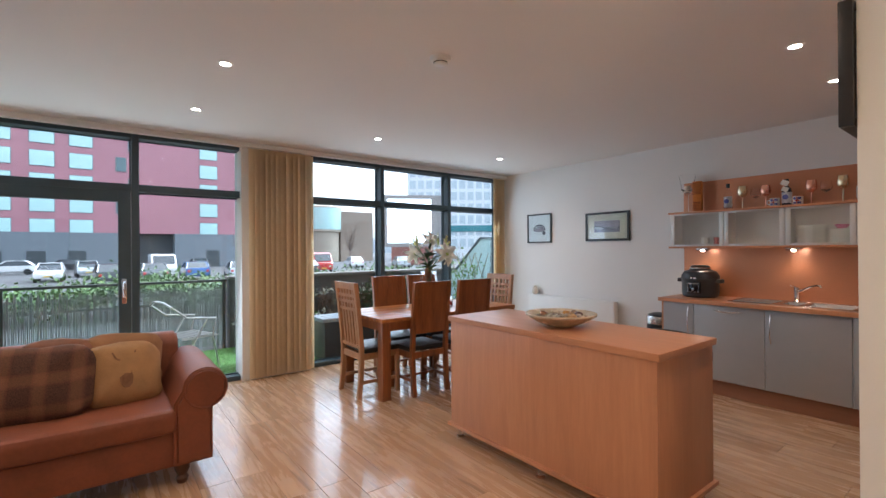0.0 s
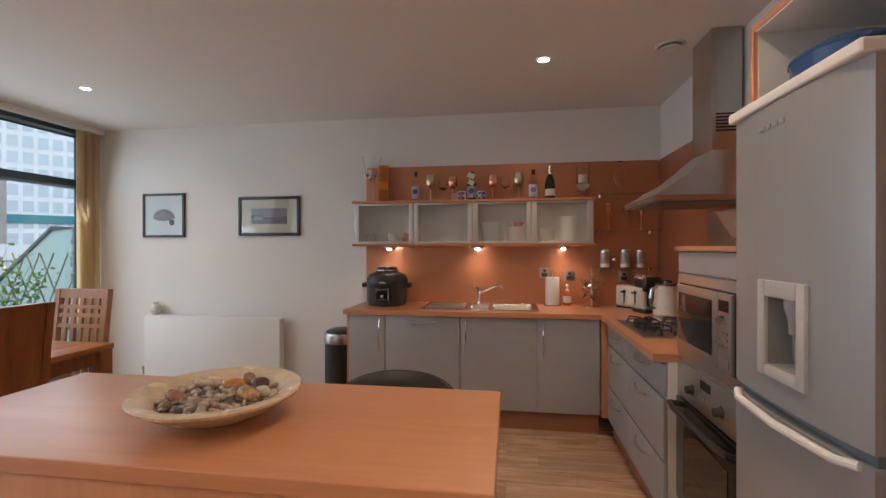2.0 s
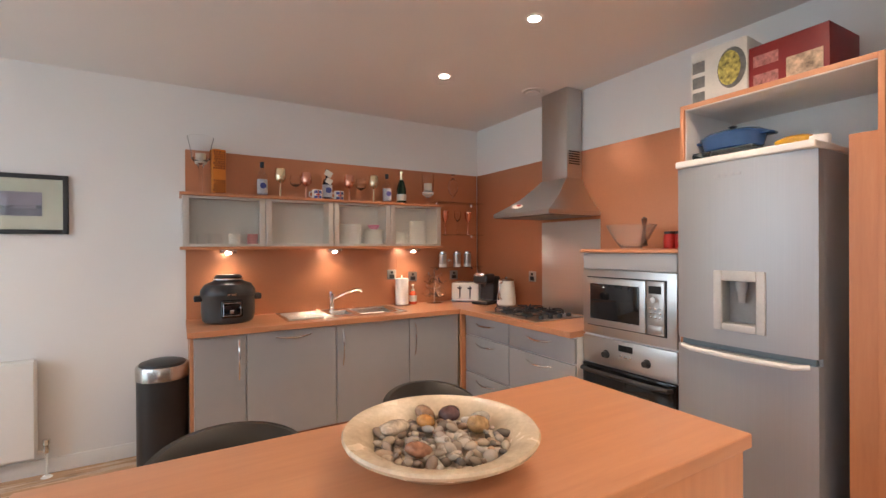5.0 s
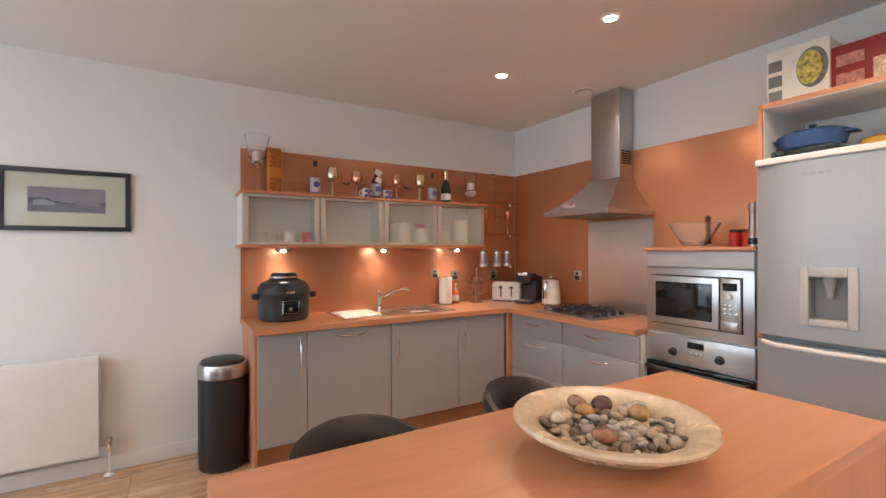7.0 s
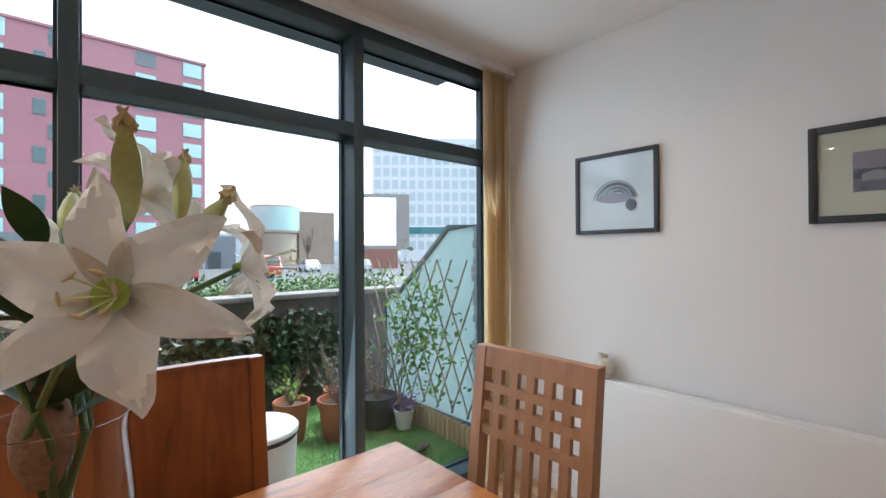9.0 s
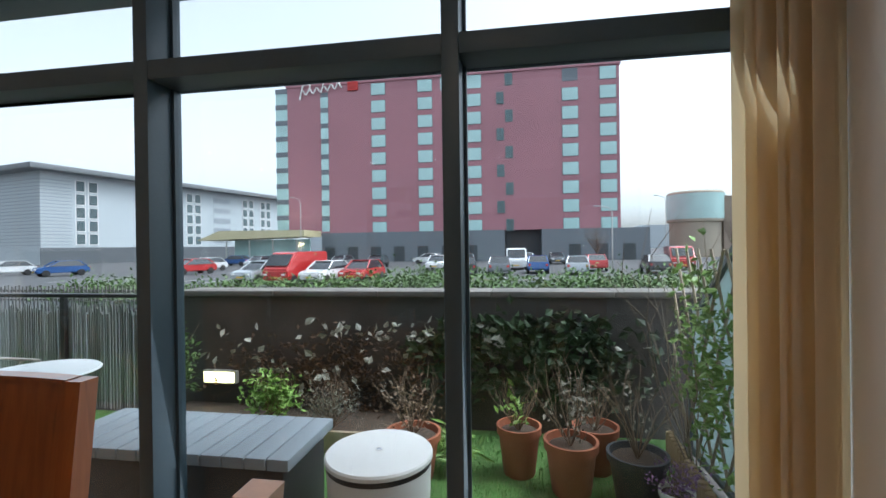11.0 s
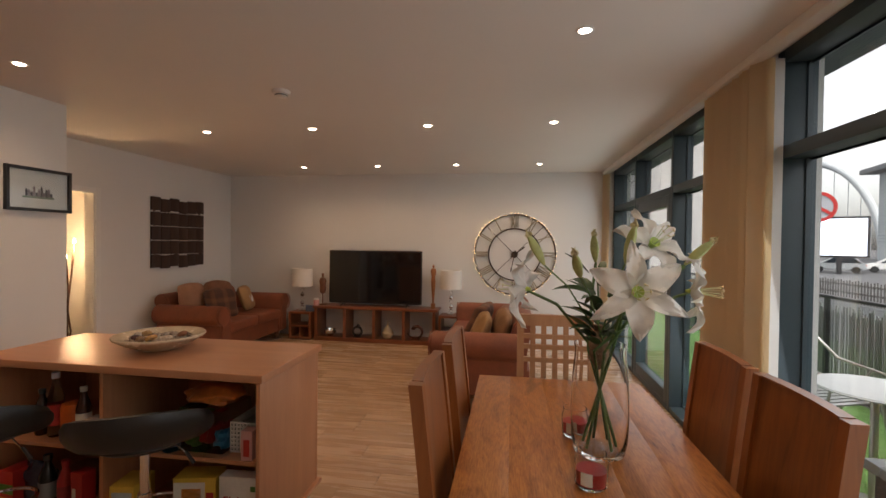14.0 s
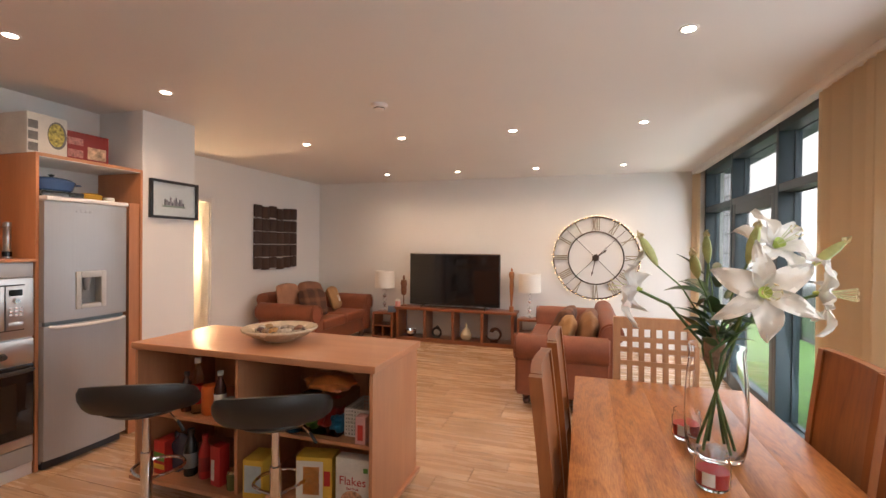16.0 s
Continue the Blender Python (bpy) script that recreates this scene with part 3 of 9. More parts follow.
# ---- tall units ----
def oven_column():
    t = thing("oven_housing", "tall steel-fronted housing with built-in oven and microwave", "oven", (3.415, 1.885, 0))
    part("body", B(-0.303, -0.49, 0.0, 0.303, -0.02, 1.385), M_WHITE, t)
    part("top_board", B(-0.307, -0.49, 1.385, 0.315, 0.012, 1.405, bev=0.004), M_BEECHX, t, "beech top board")
    part("upper_panel", B(-0.298, -0.019, 1.288, 0.298, 0.0, 1.383, bev=0.008, seg=3), M_GREYDOOR, t)
    f = part("microwave", B(-0.298, -0.019, 0.905, 0.298, 0.004, 1.285, bev=0.006), M_STEELX, t, "stainless microwave with black window")
    part("microwave_recess", B(-0.245, 0.004, 0.955, 0.262, 0.006, 1.245), M_BLACK, f)
    part("microwave_door", B(-0.135, 0.0065, 0.962, 0.257, 0.022, 1.238, bev=0.006), M_STEELX, f)
    part("window", B(-0.10, 0.0225, 1.0, 0.225, 0.0255, 1.205, bev=0.001), M_BLACKGLASS, f)
    part("control_panel", B(-0.24, 0.0065, 0.962, -0.14, 0.021, 1.238, bev=0.005), M_STEELX, f)
    part("display", B(-0.225, 0.0215, 1.175, -0.155, 0.0235, 1.215), M_BLACKGLASS, f)
    bm = bmesh.new()
    for i in range(3):
        for j in range(3):
            box(bm, -0.226 + i * 0.027, 0.0215, 1.05 + j * 0.022, -0.210 + i * 0.027, 0.0245, 1.06 + j * 0.022, bev=0.002)
    part("button", bm, M_CHROME, f)
    kb = lathe(bmesh.new(), [(0.0, 0.022), (0.015, 0.022), (0.017, 0.0), (0.0, 0.0)], 20)
    bmesh.ops.rotate(kb, verts=kb.verts, cent=(0, 0, 0), matrix=Matrix.Rotation(radians(-90), 3, "X"))
    bmesh.ops.translate(kb, verts=kb.verts, vec=(-0.19, 0.021, 1.145))
    part("dial", kb, M_CHROME, f)
    part("release_button", B(-0.23, 0.0215, 0.975, -0.15, 0.026, 1.012, bev=0.003), M_STEELX, f)
    o = part("oven_control_strip", B(-0.298, -0.019, 0.735, 0.298, 0.004, 0.892, bev=0.004), M_STEELX, t, "stainless control strip with black knobs")
    for x in (0.13, -0.13):
        kb = lathe(bmesh.new(), [(0.0, 0.026), (0.016, 0.026), (0.019, 0.004), (0.024, 0.0), (0.0, 0.0)], 20)
        bmesh.ops.rotate(kb, verts=kb.verts, cent=(0, 0, 0), matrix=Matrix.Rotation(radians(-90), 3, "X"))
        bmesh.ops.translate(kb, verts=kb.verts, vec=(x, 0.004, 0.80))
        part("knob", kb, M_BLACK, o)
    part("clock_display", B(-0.045, 0.0045, 0.835, 0.045, 0.007, 0.87), M_BLACKGLASS, o)
    bm = bmesh.new()
    for i in range(3):
        box(bm, -0.04 + i * 0.03, 0.0045, 0.80, -0.022 + i * 0.03, 0.008, 0.812, bev=0.002)
    part("button", bm, M_CHROME, o)
    d = part("oven_door", B(-0.296, -0.019, 0.265, 0.296, 0.012, 0.728, bev=0.008), M_BLACKGLASS, t, "black glass oven door")
    part("oven_window", B(-0.2, 0.0125, 0.33, 0.2, 0.0145, 0.62), plain("smoked_glass", (0.03, 0.022, 0.016), 0.05, bumps=0, rvar=0.02), d)
    bm = tube(bmesh.new(), [(-0.27, 0.012, 0.695), (-0.27, 0.045, 0.70), (-0.2, 0.058, 0.70), (0.2, 0.058, 0.70), (0.27, 0.045, 0.70), (0.27, 0.012, 0.695)], 0.013, 10)
    part("handle", bm, M_BLACK, d)
    part("lower_strip", B(-0.298, -0.019, 0.20, 0.298, 0.002, 0.26, bev=0.003), M_STEELX, t)
    lo = part("lower_drawer", B(-0.298, -0.019, 0.085, 0.298, 0.0, 0.195, bev=0.005), M_GREYDOOR, t)
    part("plinth", B(-0.303, -0.07, 0.0, 0.303, -0.05, 0.085), M_PLINTH, t)
    return t


oven_column()


def fridge():
    t = thing("fridge_freezer", "tall silver fridge freezer with water dispenser", "fridge", (2.81, 1.95, 0))
    part("cabinet", B(-0.272, -0.50, 0.04, 0.272, -0.07, 1.805, bev=0.006), M_FRIDGE, t)
    part("top_cover", B(-0.275, -0.50, 1.79, 0.275, 0.006, 1.822, bev=0.01, seg=3), M_WHITE, t)
    # front doors: a soft bow across the width
    def door(z0, z1, hole=None):
        bm = bmesh.new()
        n = 18
        xs = [-0.275 + 0.55 * i / n for i in range(n + 1)]
        f = lambda x: 0.0 - 0.02 * (abs(x) / 0.275) ** 3
        zs = [z0, z1] if not hole else [z0, hole[2], hole[3], z1]
        grid = [[bm.verts.new((x, f(x), z)) for x in xs] for z in zs]
        for r in range(len(zs) - 1):
            for i in range(n):
                xm = (xs[i] + xs[i + 1]) / 2
                if hole and r == 1 and hole[0] < xm < hole[1]:
                    continue
                bm.faces.new((grid[r][i], grid[r][i + 1], grid[r + 1][i + 1], grid[r + 1][i]))
        back = [[bm.verts.new((x, -0.068, z)) for x in xs] for z in (z0, z1)]
        for i in range(n):
            bm.faces.new((back[0][i + 1], back[0][i], back[1][i], back[1][i + 1]))
            bm.faces.new((grid[0][i + 1], grid[0][i], back[0][i], back[0][i + 1]))
            bm.faces.new((grid[-1][i], grid[-1][i + 1], back[1][i + 1], back[1][i]))
        for i in (0, n):
            bm.faces.new((grid[0][i], *[g[i] for g in grid[1:]], back[1][i], back[0][i]))
        return bm
    up = part("fridge_door", door(0.985, 1.788, (-0.09, 0.09, 1.065, 1.285)), M_FRIDGE, t)
    lo = part("freezer_door", door(0.07, 0.955), M_FRIDGE, t)
    xw = 0.118
    bm = B(-0.107, -0.006, 1.052, -0.073, 0.01, 1.312, bev=0.006)
    box(bm, 0.063, -0.006, 1.052, 0.097, 0.01, 1.312, bev=0.006)
    box(bm, -0.073, -0.006, 1.052, 0.063, 0.01, 1.082, bev=0.006)
    box(bm, -0.073, -0.006, 1.268, 0.063, 0.01, 1.312, bev=0.006)
    part("water_dispenser_frame", bm, plain("dispenser_grey", (0.50, 0.50, 0.49), 0.35, bumps=0.02), up, "pale grey water dispenser surround")
    bm = B(-0.075, -0.066, 1.075, 0.065, -0.062, 1.275)
    box(bm, -0.078, -0.062, 1.075, -0.073, -0.002, 1.275)
    box(bm, 0.063, -0.062, 1.075, 0.068, -0.002, 1.275)
    box(bm, -0.073, -0.062, 1.072, 0.063, -0.002, 1.083)
    box(bm, -0.073, -0.062, 1.268, 0.063, -0.002, 1.275)
    part("dispenser_recess", bm, plain("recess_grey", (0.30, 0.30, 0.29), 0.4), up)
    part("nozzle", lathe(bmesh.new(), [(0.0, -0.07), (0.014, -0.07), (0.017, -0.03), (0.025, 0.0), (0.025, 0.024)], 18, (0.0, -0.034, 1.245)), plain("nozzle_grey", (0.4, 0.4, 0.4), 0.25), up)
    bm = bmesh.new()
    pts = [(-0.25, -0.012, 0.952), (-0.2, 0.008, 0.944), (0.0, 0.02, 0.942), (0.2, 0.008, 0.944), (0.25, -0.012, 0.952)]
    tube(bm, pts, 0.011, 10)
    part("freezer_grip", bm, M_WHITE, lo)
    part("door_gap", B(-0.262, -0.06, 0.955, 0.262, -0.035, 0.985), plain("blue_grey_seal", (0.16, 0.20, 0.22), 0.5), t)
    # maker's mark as plain raised bars
    bm = bmesh.new()
    for i in range(4):
        box(bm, 0.075 - i * 0.03, 0.0, 1.722, 0.098 - i * 0.03, 0.003, 1.736, bev=0.001)
    part("maker_mark", bm, M_GREYDOOR, up)
    part("foot_grille", B(-0.26, -0.30, 0.0, 0.26, -0.06, 0.06), M_BLACK, t)
    return t


fridge()


def fridge_housing():
    t = thing("fridge_housing", "beech housing around the fridge with open top shelf", "kitchen cabinet", (2.74, 1.88, 0))
    yb = YK + 0.003 - 1.88
    part("side_panel", B(0.345, yb, 0.0, 0.365, 0.0, 2.105, bev=0.002), M_ORANGE, t)
    part("side_panel", B(-0.378, yb, 0.0, -0.358, 0.0, 2.105, bev=0.002), M_ORANGE, t)
    part("top_shelf", B(-0.358, yb, 2.083, 0.345, 0.0, 2.105, bev=0.002), M_BEECHX, t)
    part("shelf_lining", B(-0.357, yb + 0.013, 2.0785, 0.339, -0.003, 2.0826), M_WHITE, t, "white shelf underside")
    part("back_panel", B(-0.358, yb, 1.7, 0.345, yb + 0.012, 2.083), M_WHITE, t)
    part("inner_lining", B(0.340, yb + 0.012, 1.75, 0.3448, -0.012, 2.083), M_WHITE, t)
    part("filler_panel", B(-0.358, -0.03, 0.0, -0.275, -0.012, 1.83), M_ORANGE, t)
    return t


fridge_housing()


def hood():
    t = thing("cooker_hood", "brushed steel chimney cooker hood", "cooker hood", (4.285, YK + 0.016, 0))
    part("chimney", B(-0.13, 0.0, 1.925, 0.13, 0.155, H - 0.002, bev=0.004), M_STEEL, t)
    bm = bmesh.new()
    lv = [(-0.30, 0.30, 0.0, 0.50, 1.645), (-0.30, 0.30, 0.0, 0.50, 1.672), (-0.262, 0.262, 0.0, 0.425, 1.715), (-0.205, 0.205, 0.0, 0.315, 1.785), (-0.16, 0.16, 0.0, 0.225, 1.865), (-0.134, 0.134, 0.0, 0.16, 1.927)]
    rings = [[bm.verts.new(p) for p in ((a, c, z), (b, c, z), (b, d, z), (a, d, z))] for a, b, c, d, z in lv]
    for p, q in zip(rings, rings[1:]):
        for i in range(4):
            bm.faces.new((p[i], p[(i + 1) % 4], q[(i + 1) % 4], q[i]))
    bm.faces.new(rings[0][::-1])
    bm.faces.new(rings[-1])
    part("canopy", bm, M_STEELX, t)
    part("filter", B(-0.26, 0.05, 1.638, 0.26, 0.45, 1.6445), plain("hood_filter", (0.25, 0.24, 0.23), 0.45, 0.8), t)
    bm = bmesh.new()
    for i in range(6):
        box(bm, -0.132, 0.025, 2.03 + i * 0.018, -0.1295, 0.135, 2.04 + i * 0.018)
    part("vent_slot", bm, M_BLACK, t)
    bm = lathe(bmesh.new(), [(0.0, 0.0), (0.075, 0.0), (0.075, 0.003), (0.0, 0.003)], 24)
    bmesh.ops.scale(bm, verts=bm.verts, vec=(1, 0.45, 1))
    bmesh.ops.rotate(bm, verts=bm.verts, cent=(0, 0, 0), matrix=Matrix.Rotation(radians(-31), 3, "X") @ Matrix.Rotation(radians(-16), 3, "Z"))
    bmesh.ops.translate(bm, verts=bm.verts, vec=(0.11, 0.425, 1.722))
    part("sticker", bm, plain("white_sticker", (0.75, 0.70, 0.66), 0.4, bumps=0), t, "oval white and red sticker")
    bm = lathe(bmesh.new(), [(0.0, 0.0), (0.03, 0.0), (0.03, 0.0042), (0.0, 0.0042)], 20)
    bmesh.ops.scale(bm, verts=bm.verts, vec=(1, 0.4, 1))
    bmesh.ops.rotate(bm, verts=bm.verts, cent=(0, 0, 0), matrix=Matrix.Rotation(radians(-31), 3, "X") @ Matrix.Rotation(radians(-16), 3, "Z"))
    bmesh.ops.translate(bm, verts=bm.verts, vec=(0.095, 0.418, 1.727))
    part("sticker_mark", bm, plain("red_mark", (0.55, 0.04, 0.04), 0.4, bumps=0), t)
    return t


hood()


# ---- island ----
def island():
    t = thing("kitchen_island", "beech kitchen island with open shelves full of food", "kitchen island", (2.745, 3.495, 0))
    X, Y = 0.31, 0.80
    bm = B(-0.325, -0.818, 0.872, 0.325, 0.818, 0.911, bev=0.006, seg=3)
    part("worktop", bm, M_BEECH, t, "beech laminate top")
    part("back_panel", B(-X, -Y + 0.0, 0.105, -X + 0.02, Y, 0.871, bev=0.001), M_BEECHZ, t)
    for s in (-1, 1):
        part("end_panel", B(-X + 0.0205, s * Y - (0.02 if s > 0 else 0), 0.105, X, s * Y + (0.02 if s < 0 else 0), 0.871, bev=0.001), M_BEECHZ, t)
    part("divider", B(-X + 0.021, -0.06, 0.105, X - 0.008, -0.04, 0.871), M_BEECHZ, t)
    part("shelf", B(-X + 0.021, -Y + 0.021, 0.47, X - 0.02, -0.061, 0.49), M_BEECH, t)
    part("shelf", B(-X + 0.021, -0.039, 0.47, X - 0.02, Y - 0.021, 0.49), M_BEECH, t)
    part("base_board", B(-X - 0.022, -Y - 0.02, 0.082, X + 0.022, Y + 0.02, 0.105, bev=0.003), M_BEECH, t)
    for sx in (-0.27, 0.27):
        for y in (-0.74, -0.04, 0.74):
            part("foot", lathe(bmesh.new(), [(0.0, 0.0), (0.028, 0.0), (0.03, 0.008), (0.016, 0.018), (0.014, 0.06), (0.024, 0.07), (0.024, 0.0825)], 18, (sx, y, 0)), M_CHROME, t, "chrome foot")
    return t


island()


# ---- dining table and chairs ----
def dining_table():
    t = thing("dining_table", "sheesham dining table with rich dark grain", "table", (3.265, 5.695, 0))
    hx, hy = 0.885, 0.437
    for i in range(5):
        y0 = -hy + i * 2 * hy / 5
        part("tabletop_board", B(-hx, y0 + 0.0001, 0.735, hx, y0 + 2 * hy / 5 - 0.0001, 0.77, bev=0.0004), M_SHEESHAM, t)
    for sy in (-1, 1):
        part("apron", B(-hx + 0.1, sy * (hy - 0.045) - 0.012, 0.645, hx - 0.1, sy * (hy - 0.045) + 0.012, 0.7345), M_CHAIRW, t)
    for sx in (-1, 1):
        part("apron", B(sx * (hx - 0.045) - 0.012, -hy + 0.1, 0.645, sx * (hx - 0.045) + 0.012, hy - 0.1, 0.7345), M_CHAIRW, t)
        for sy in (-1, 1):
            part("leg", B(sx * (hx - 0.05) - 0.045, sy * (hy - 0.05) - 0.045, 0.0, sx * (hx - 0.05) + 0.045, sy * (hy - 0.05) + 0.045, 0.7348, bev=0.004), M_CHAIRW, t)
    return t


dining_table()


def bent_post(x, w, d, top=1.105, lean=0.065, y0=0.0):
    """A back post that curves backwards as it rises; y is backwards."""
    out = []
    for i in range(13):
        z = top * i / 12
        s = max(0.0, (z - 0.42) / (top - 0.42))
        back = lean * s ** 1.3 + 0.03 * max(0.0, (0.42 - z) / 0.42) ** 2
        out.append((y0 + back, z))
    o = [(y - d / 2, z) for y, z in out] + [(y + d / 2, z) for y, z in out[::-1]]
    return prism(bmesh.new(), o, "x", x - w / 2, x + w / 2)


def bent_panel(x0, x1, z0, z1, d, lean=0.065, top=1.105, y0=0.0, n=8, crown=0.0):
    pts = []
    for i in range(n + 1):
        z = z0 + (z1 - z0) * i / n
        s = max(0.0, (z - 0.42) / (top - 0.42))
        pts.append((y0 + lean * s ** 1.3, z))
    o = [(y - d / 2, z) for y, z in pts] + [(y + d / 2, z) for y, z in pts[::-1]]
    if not crown:
        return prism(bmesh.new(), o, "x", x0, x1)
    # dished across its width
    bm, rings, m = bmesh.new(), [], 8
    for k in range(m + 1):
        q = 2 * k / m - 1
        rings.append([bm.verts.new((x0 + (x1 - x0) * k / m, y + crown * (1 - q * q), z + 0.0)) for y, z in o])
    for a, b in zip(rings, rings[1:]):
        for k in range(len(o)):
            bm.faces.new((a[k], a[(k + 1) % len(o)], b[(k + 1) % len(o)], b[k]))
    bm.faces.new(rings[0][::-1])
    bm.faces.new(rings[-1])
    return bm


def chair_base(t, mat_w):
    W = 0.44
    for s in (-1, 1):
        part("front_leg", B(s * (W / 2 - 0.024) - 0.02, -0.42, 0.0, s * (W / 2 - 0.024) + 0.02, -0.38, 0.42, bev=0.003), mat_w, t)
        part("side_rail", B(s * (W / 2 - 0.022) - 0.01, -0.38, 0.36, s * (W / 2 - 0.022) + 0.01, -0.02, 0.42), mat_w, t)
        part("stretcher", B(s * (W / 2 - 0.022) - 0.009, -0.38, 0.13, s * (W / 2 - 0.022) + 0.009, 0.0, 0.16), mat_w, t)
    part("front_rail", B(-W / 2 + 0.045, -0.41, 0.36, W / 2 - 0.045, -0.39, 0.42), mat_w, t)
    part("rear_rail", B(-W / 2 + 0.045, -0.012, 0.36, W / 2 - 0.045, 0.01, 0.42), mat_w, t)
    part("cross_stretcher", B(-W / 2 + 0.031, -0.2, 0.135, W / 2 - 0.031, -0.182, 0.157), mat_w, t)
    part("seat", B(-W / 2 + 0.004, -0.425, 0.421, W / 2 - 0.004, -0.028, 0.468, bev=0.016, seg=3), M_LEATHER, t, "black leather seat pad")


def panel_chair(at, turn, label):
    t = thing("dining_chair", label, "chair", at, turn, "dining chairs with solid backs")
    chair_base(t, M_CHAIRW)
    W = 0.44
    for s in (-1, 1):
        part("back_post", bent_post(s * (W / 2 - 0.02), 0.04, 0.042), M_CHAIRW, t)
    part("back_panel", bent_panel(-W / 2 + 0.0405, W / 2 - 0.0405, 0.60, 1.098, 0.026, crown=0.013), M_CHAIRW, t)
    part("back_cap", bent_panel(-W / 2 + 0.0405, W / 2 - 0.0405, 1.0985, 1.107, 0.036, n=2, crown=0.013), M_CHAIRW, t)
    return t


def grid_chair(at, turn, label):
    t = thing("dining_chair", label, "chair", at, turn, "dining chairs with lattice backs")
    chair_base(t, M_CHAIRL)
    W = 0.44
    for s in (-1, 1):
        part("back_post", bent_post(s * (W / 2 - 0.02), 0.04, 0.042), M_CHAIRL, t)
    part("top_rail", bent_panel(-W / 2 + 0.0405, W / 2 - 0.0405, 1.04, 1.105, 0.034, n=3, crown=0.006), M_CHAIRL, t)
    for z in (0.965, 0.905, 0.83):
        part("lattice_bar", bent_panel(-W / 2 + 0.0405, W / 2 - 0.0405, z, z + 0.026, 0.026, n=2), M_CHAIRL, t)
    for i in range(5):
        x = -0.128 + i * 0.064
        part("back_slat", bent_panel(x - 0.015, x + 0.015, 0.47, 1.0395, 0.018), M_CHAIRL, t)
    part("low_rail", bent_panel(-W / 2 + 0.0405, W / 2 - 0.0405, 0.47, 0.50, 0.03, n=2), M_CHAIRL, t)
    return t


# backs lie away from the table
panel_chair((2.90, 5.235, 0), 180, "dark sheesham dining chair, solid back, tucked under the table")
panel_chair((3.44, 5.22, 0), 180, "dark sheesham dining chair, solid back, beside the island")
panel_chair((3.04, 6.20, 0), 0, "dark sheesham dining chair, solid back, beside the window")
panel_chair((3.525, 6.20, 0), 0, "dark sheesham dining chair, solid back, near the window mullion")
grid_chair((4.295, 5.71, 0), -90, "honey-coloured dining chair with lattice back near the radiator")
grid_chair((2.285, 5.69, 0), 90, "honey-coloured dining chair with lattice back facing the sofas")


# ---- sofas ----
def roll_arm(width, r):
    """Outline of a scroll arm, (x, z), scroll towards +x."""
    o = [(-width / 2 + 0.03, 0.13), (width / 2 - 0.06, 0.13), (width / 2 - 0.06, 0.44)]
    cx, cz = width / 2 - r - 0.02 + 0.045, 0.70 - r
    for i in range(17):
        a = radians(-70 + 250 * i / 16)
        o.append((cx + r * math.cos(a), cz + r * math.sin(a)))
    o.append((-width / 2 + 0.03, 0.5))
    return o


def sofa(name, label, at, turn, length, depth, seats):
    """Faces -y; its back is at +y. The origin is the middle of the front edge on the floor."""
    t = thing(name, label, "sofa", at, turn)
    h = length / 2
    aw = 0.30
    part("base", B(-h + 0.2, 0.07, 0.12, h - 0.2, depth - 0.05, 0.34, bev=0.02), M_SOFA, t)
    for s in (-1, 1):
        o = [(s * x, z) for x, z in roll_arm(aw, 0.125)]
        bm = prism(bmesh.new(), [(s * (h - aw / 2) + u, v) for u, v in o], "y", 0.03, depth - 0.12)
        bmesh.ops.bevel(bm, geom=[e for e in bm.edges if abs(e.verts[0].co.y - e.verts[1].co.y) < 1e-5], offset=0.022, segments=3, affect="EDGES")
        part("arm", bm, M_SOFA, t, "rolled arm")
        bm = bmesh.new()
        cx = s * (h - aw / 2) + s * (aw / 2 - 0.125 + 0.025)
        tube(bm, [(cx + 0.118 * math.cos(radians(a)), 0.026, 0.575 + 0.118 * math.sin(radians(a))) for a in range(0, 361, 15)], 0.006, 6)
        part("arm_piping", bm, M_SOFA, t)
    w = (length - 2 * aw + 0.1) / seats
    for i in range(seats):
        x0 = -h + aw - 0.05 + i * w
        part("seat_cushion", B(x0 + 0.004, 0.02, 0.335, x0 + w - 0.004, depth - 0.22, 0.475, bev=0.045, seg=4), M_SOFA, t)
    o = [(depth - 0.26, 0.30), (depth - 0.24, 0.60), (depth - 0.22, 0.72)]
    for i in range(11):
        a = radians(170 - 230 * i / 10)
        o.append((depth - 0.11 + 0.11 * math.cos(a), 0.72 + 0.10 * math.sin(a)))
    o += [(depth - 0.08, 0.5), (depth - 0.07, 0.13)]
    bm = prism(bmesh.new(), o, "x", -h + 0.16, h - 0.16)
    bmesh.ops.bevel(bm, geom=[e for e in bm.edges if abs(e.verts[0].co.x - e.verts[1].co.x) < 1e-5], offset=0.02, segments=2, affect="EDGES")
    part("backrest", bm, M_SOFA, t)
    for sx in (-1, 1):
        for y in (0.12, depth - 0.15):
            part("foot", lathe(bmesh.new(), [(0.0, 0.0), (0.026, 0.0), (0.036, 0.03), (0.026, 0.05), (0.042, 0.085), (0.045, 0.128)], 20, (sx * (h - 0.22), y, 0)), M_DARKWOOD, t, "turned dark wood foot")
    return t


# by the window, its back to the glass
sofa("sofa", "brown suede scroll-arm sofa beside the windows", (-0.22, 4.66, 0), 0, 2.28, 1.0, 2)
# along the south wall
sofa("sofa", "brown suede scroll-arm sofa against the south wall", (-0.88, 1.93, 0), 180, 1.74, 1.08, 2)

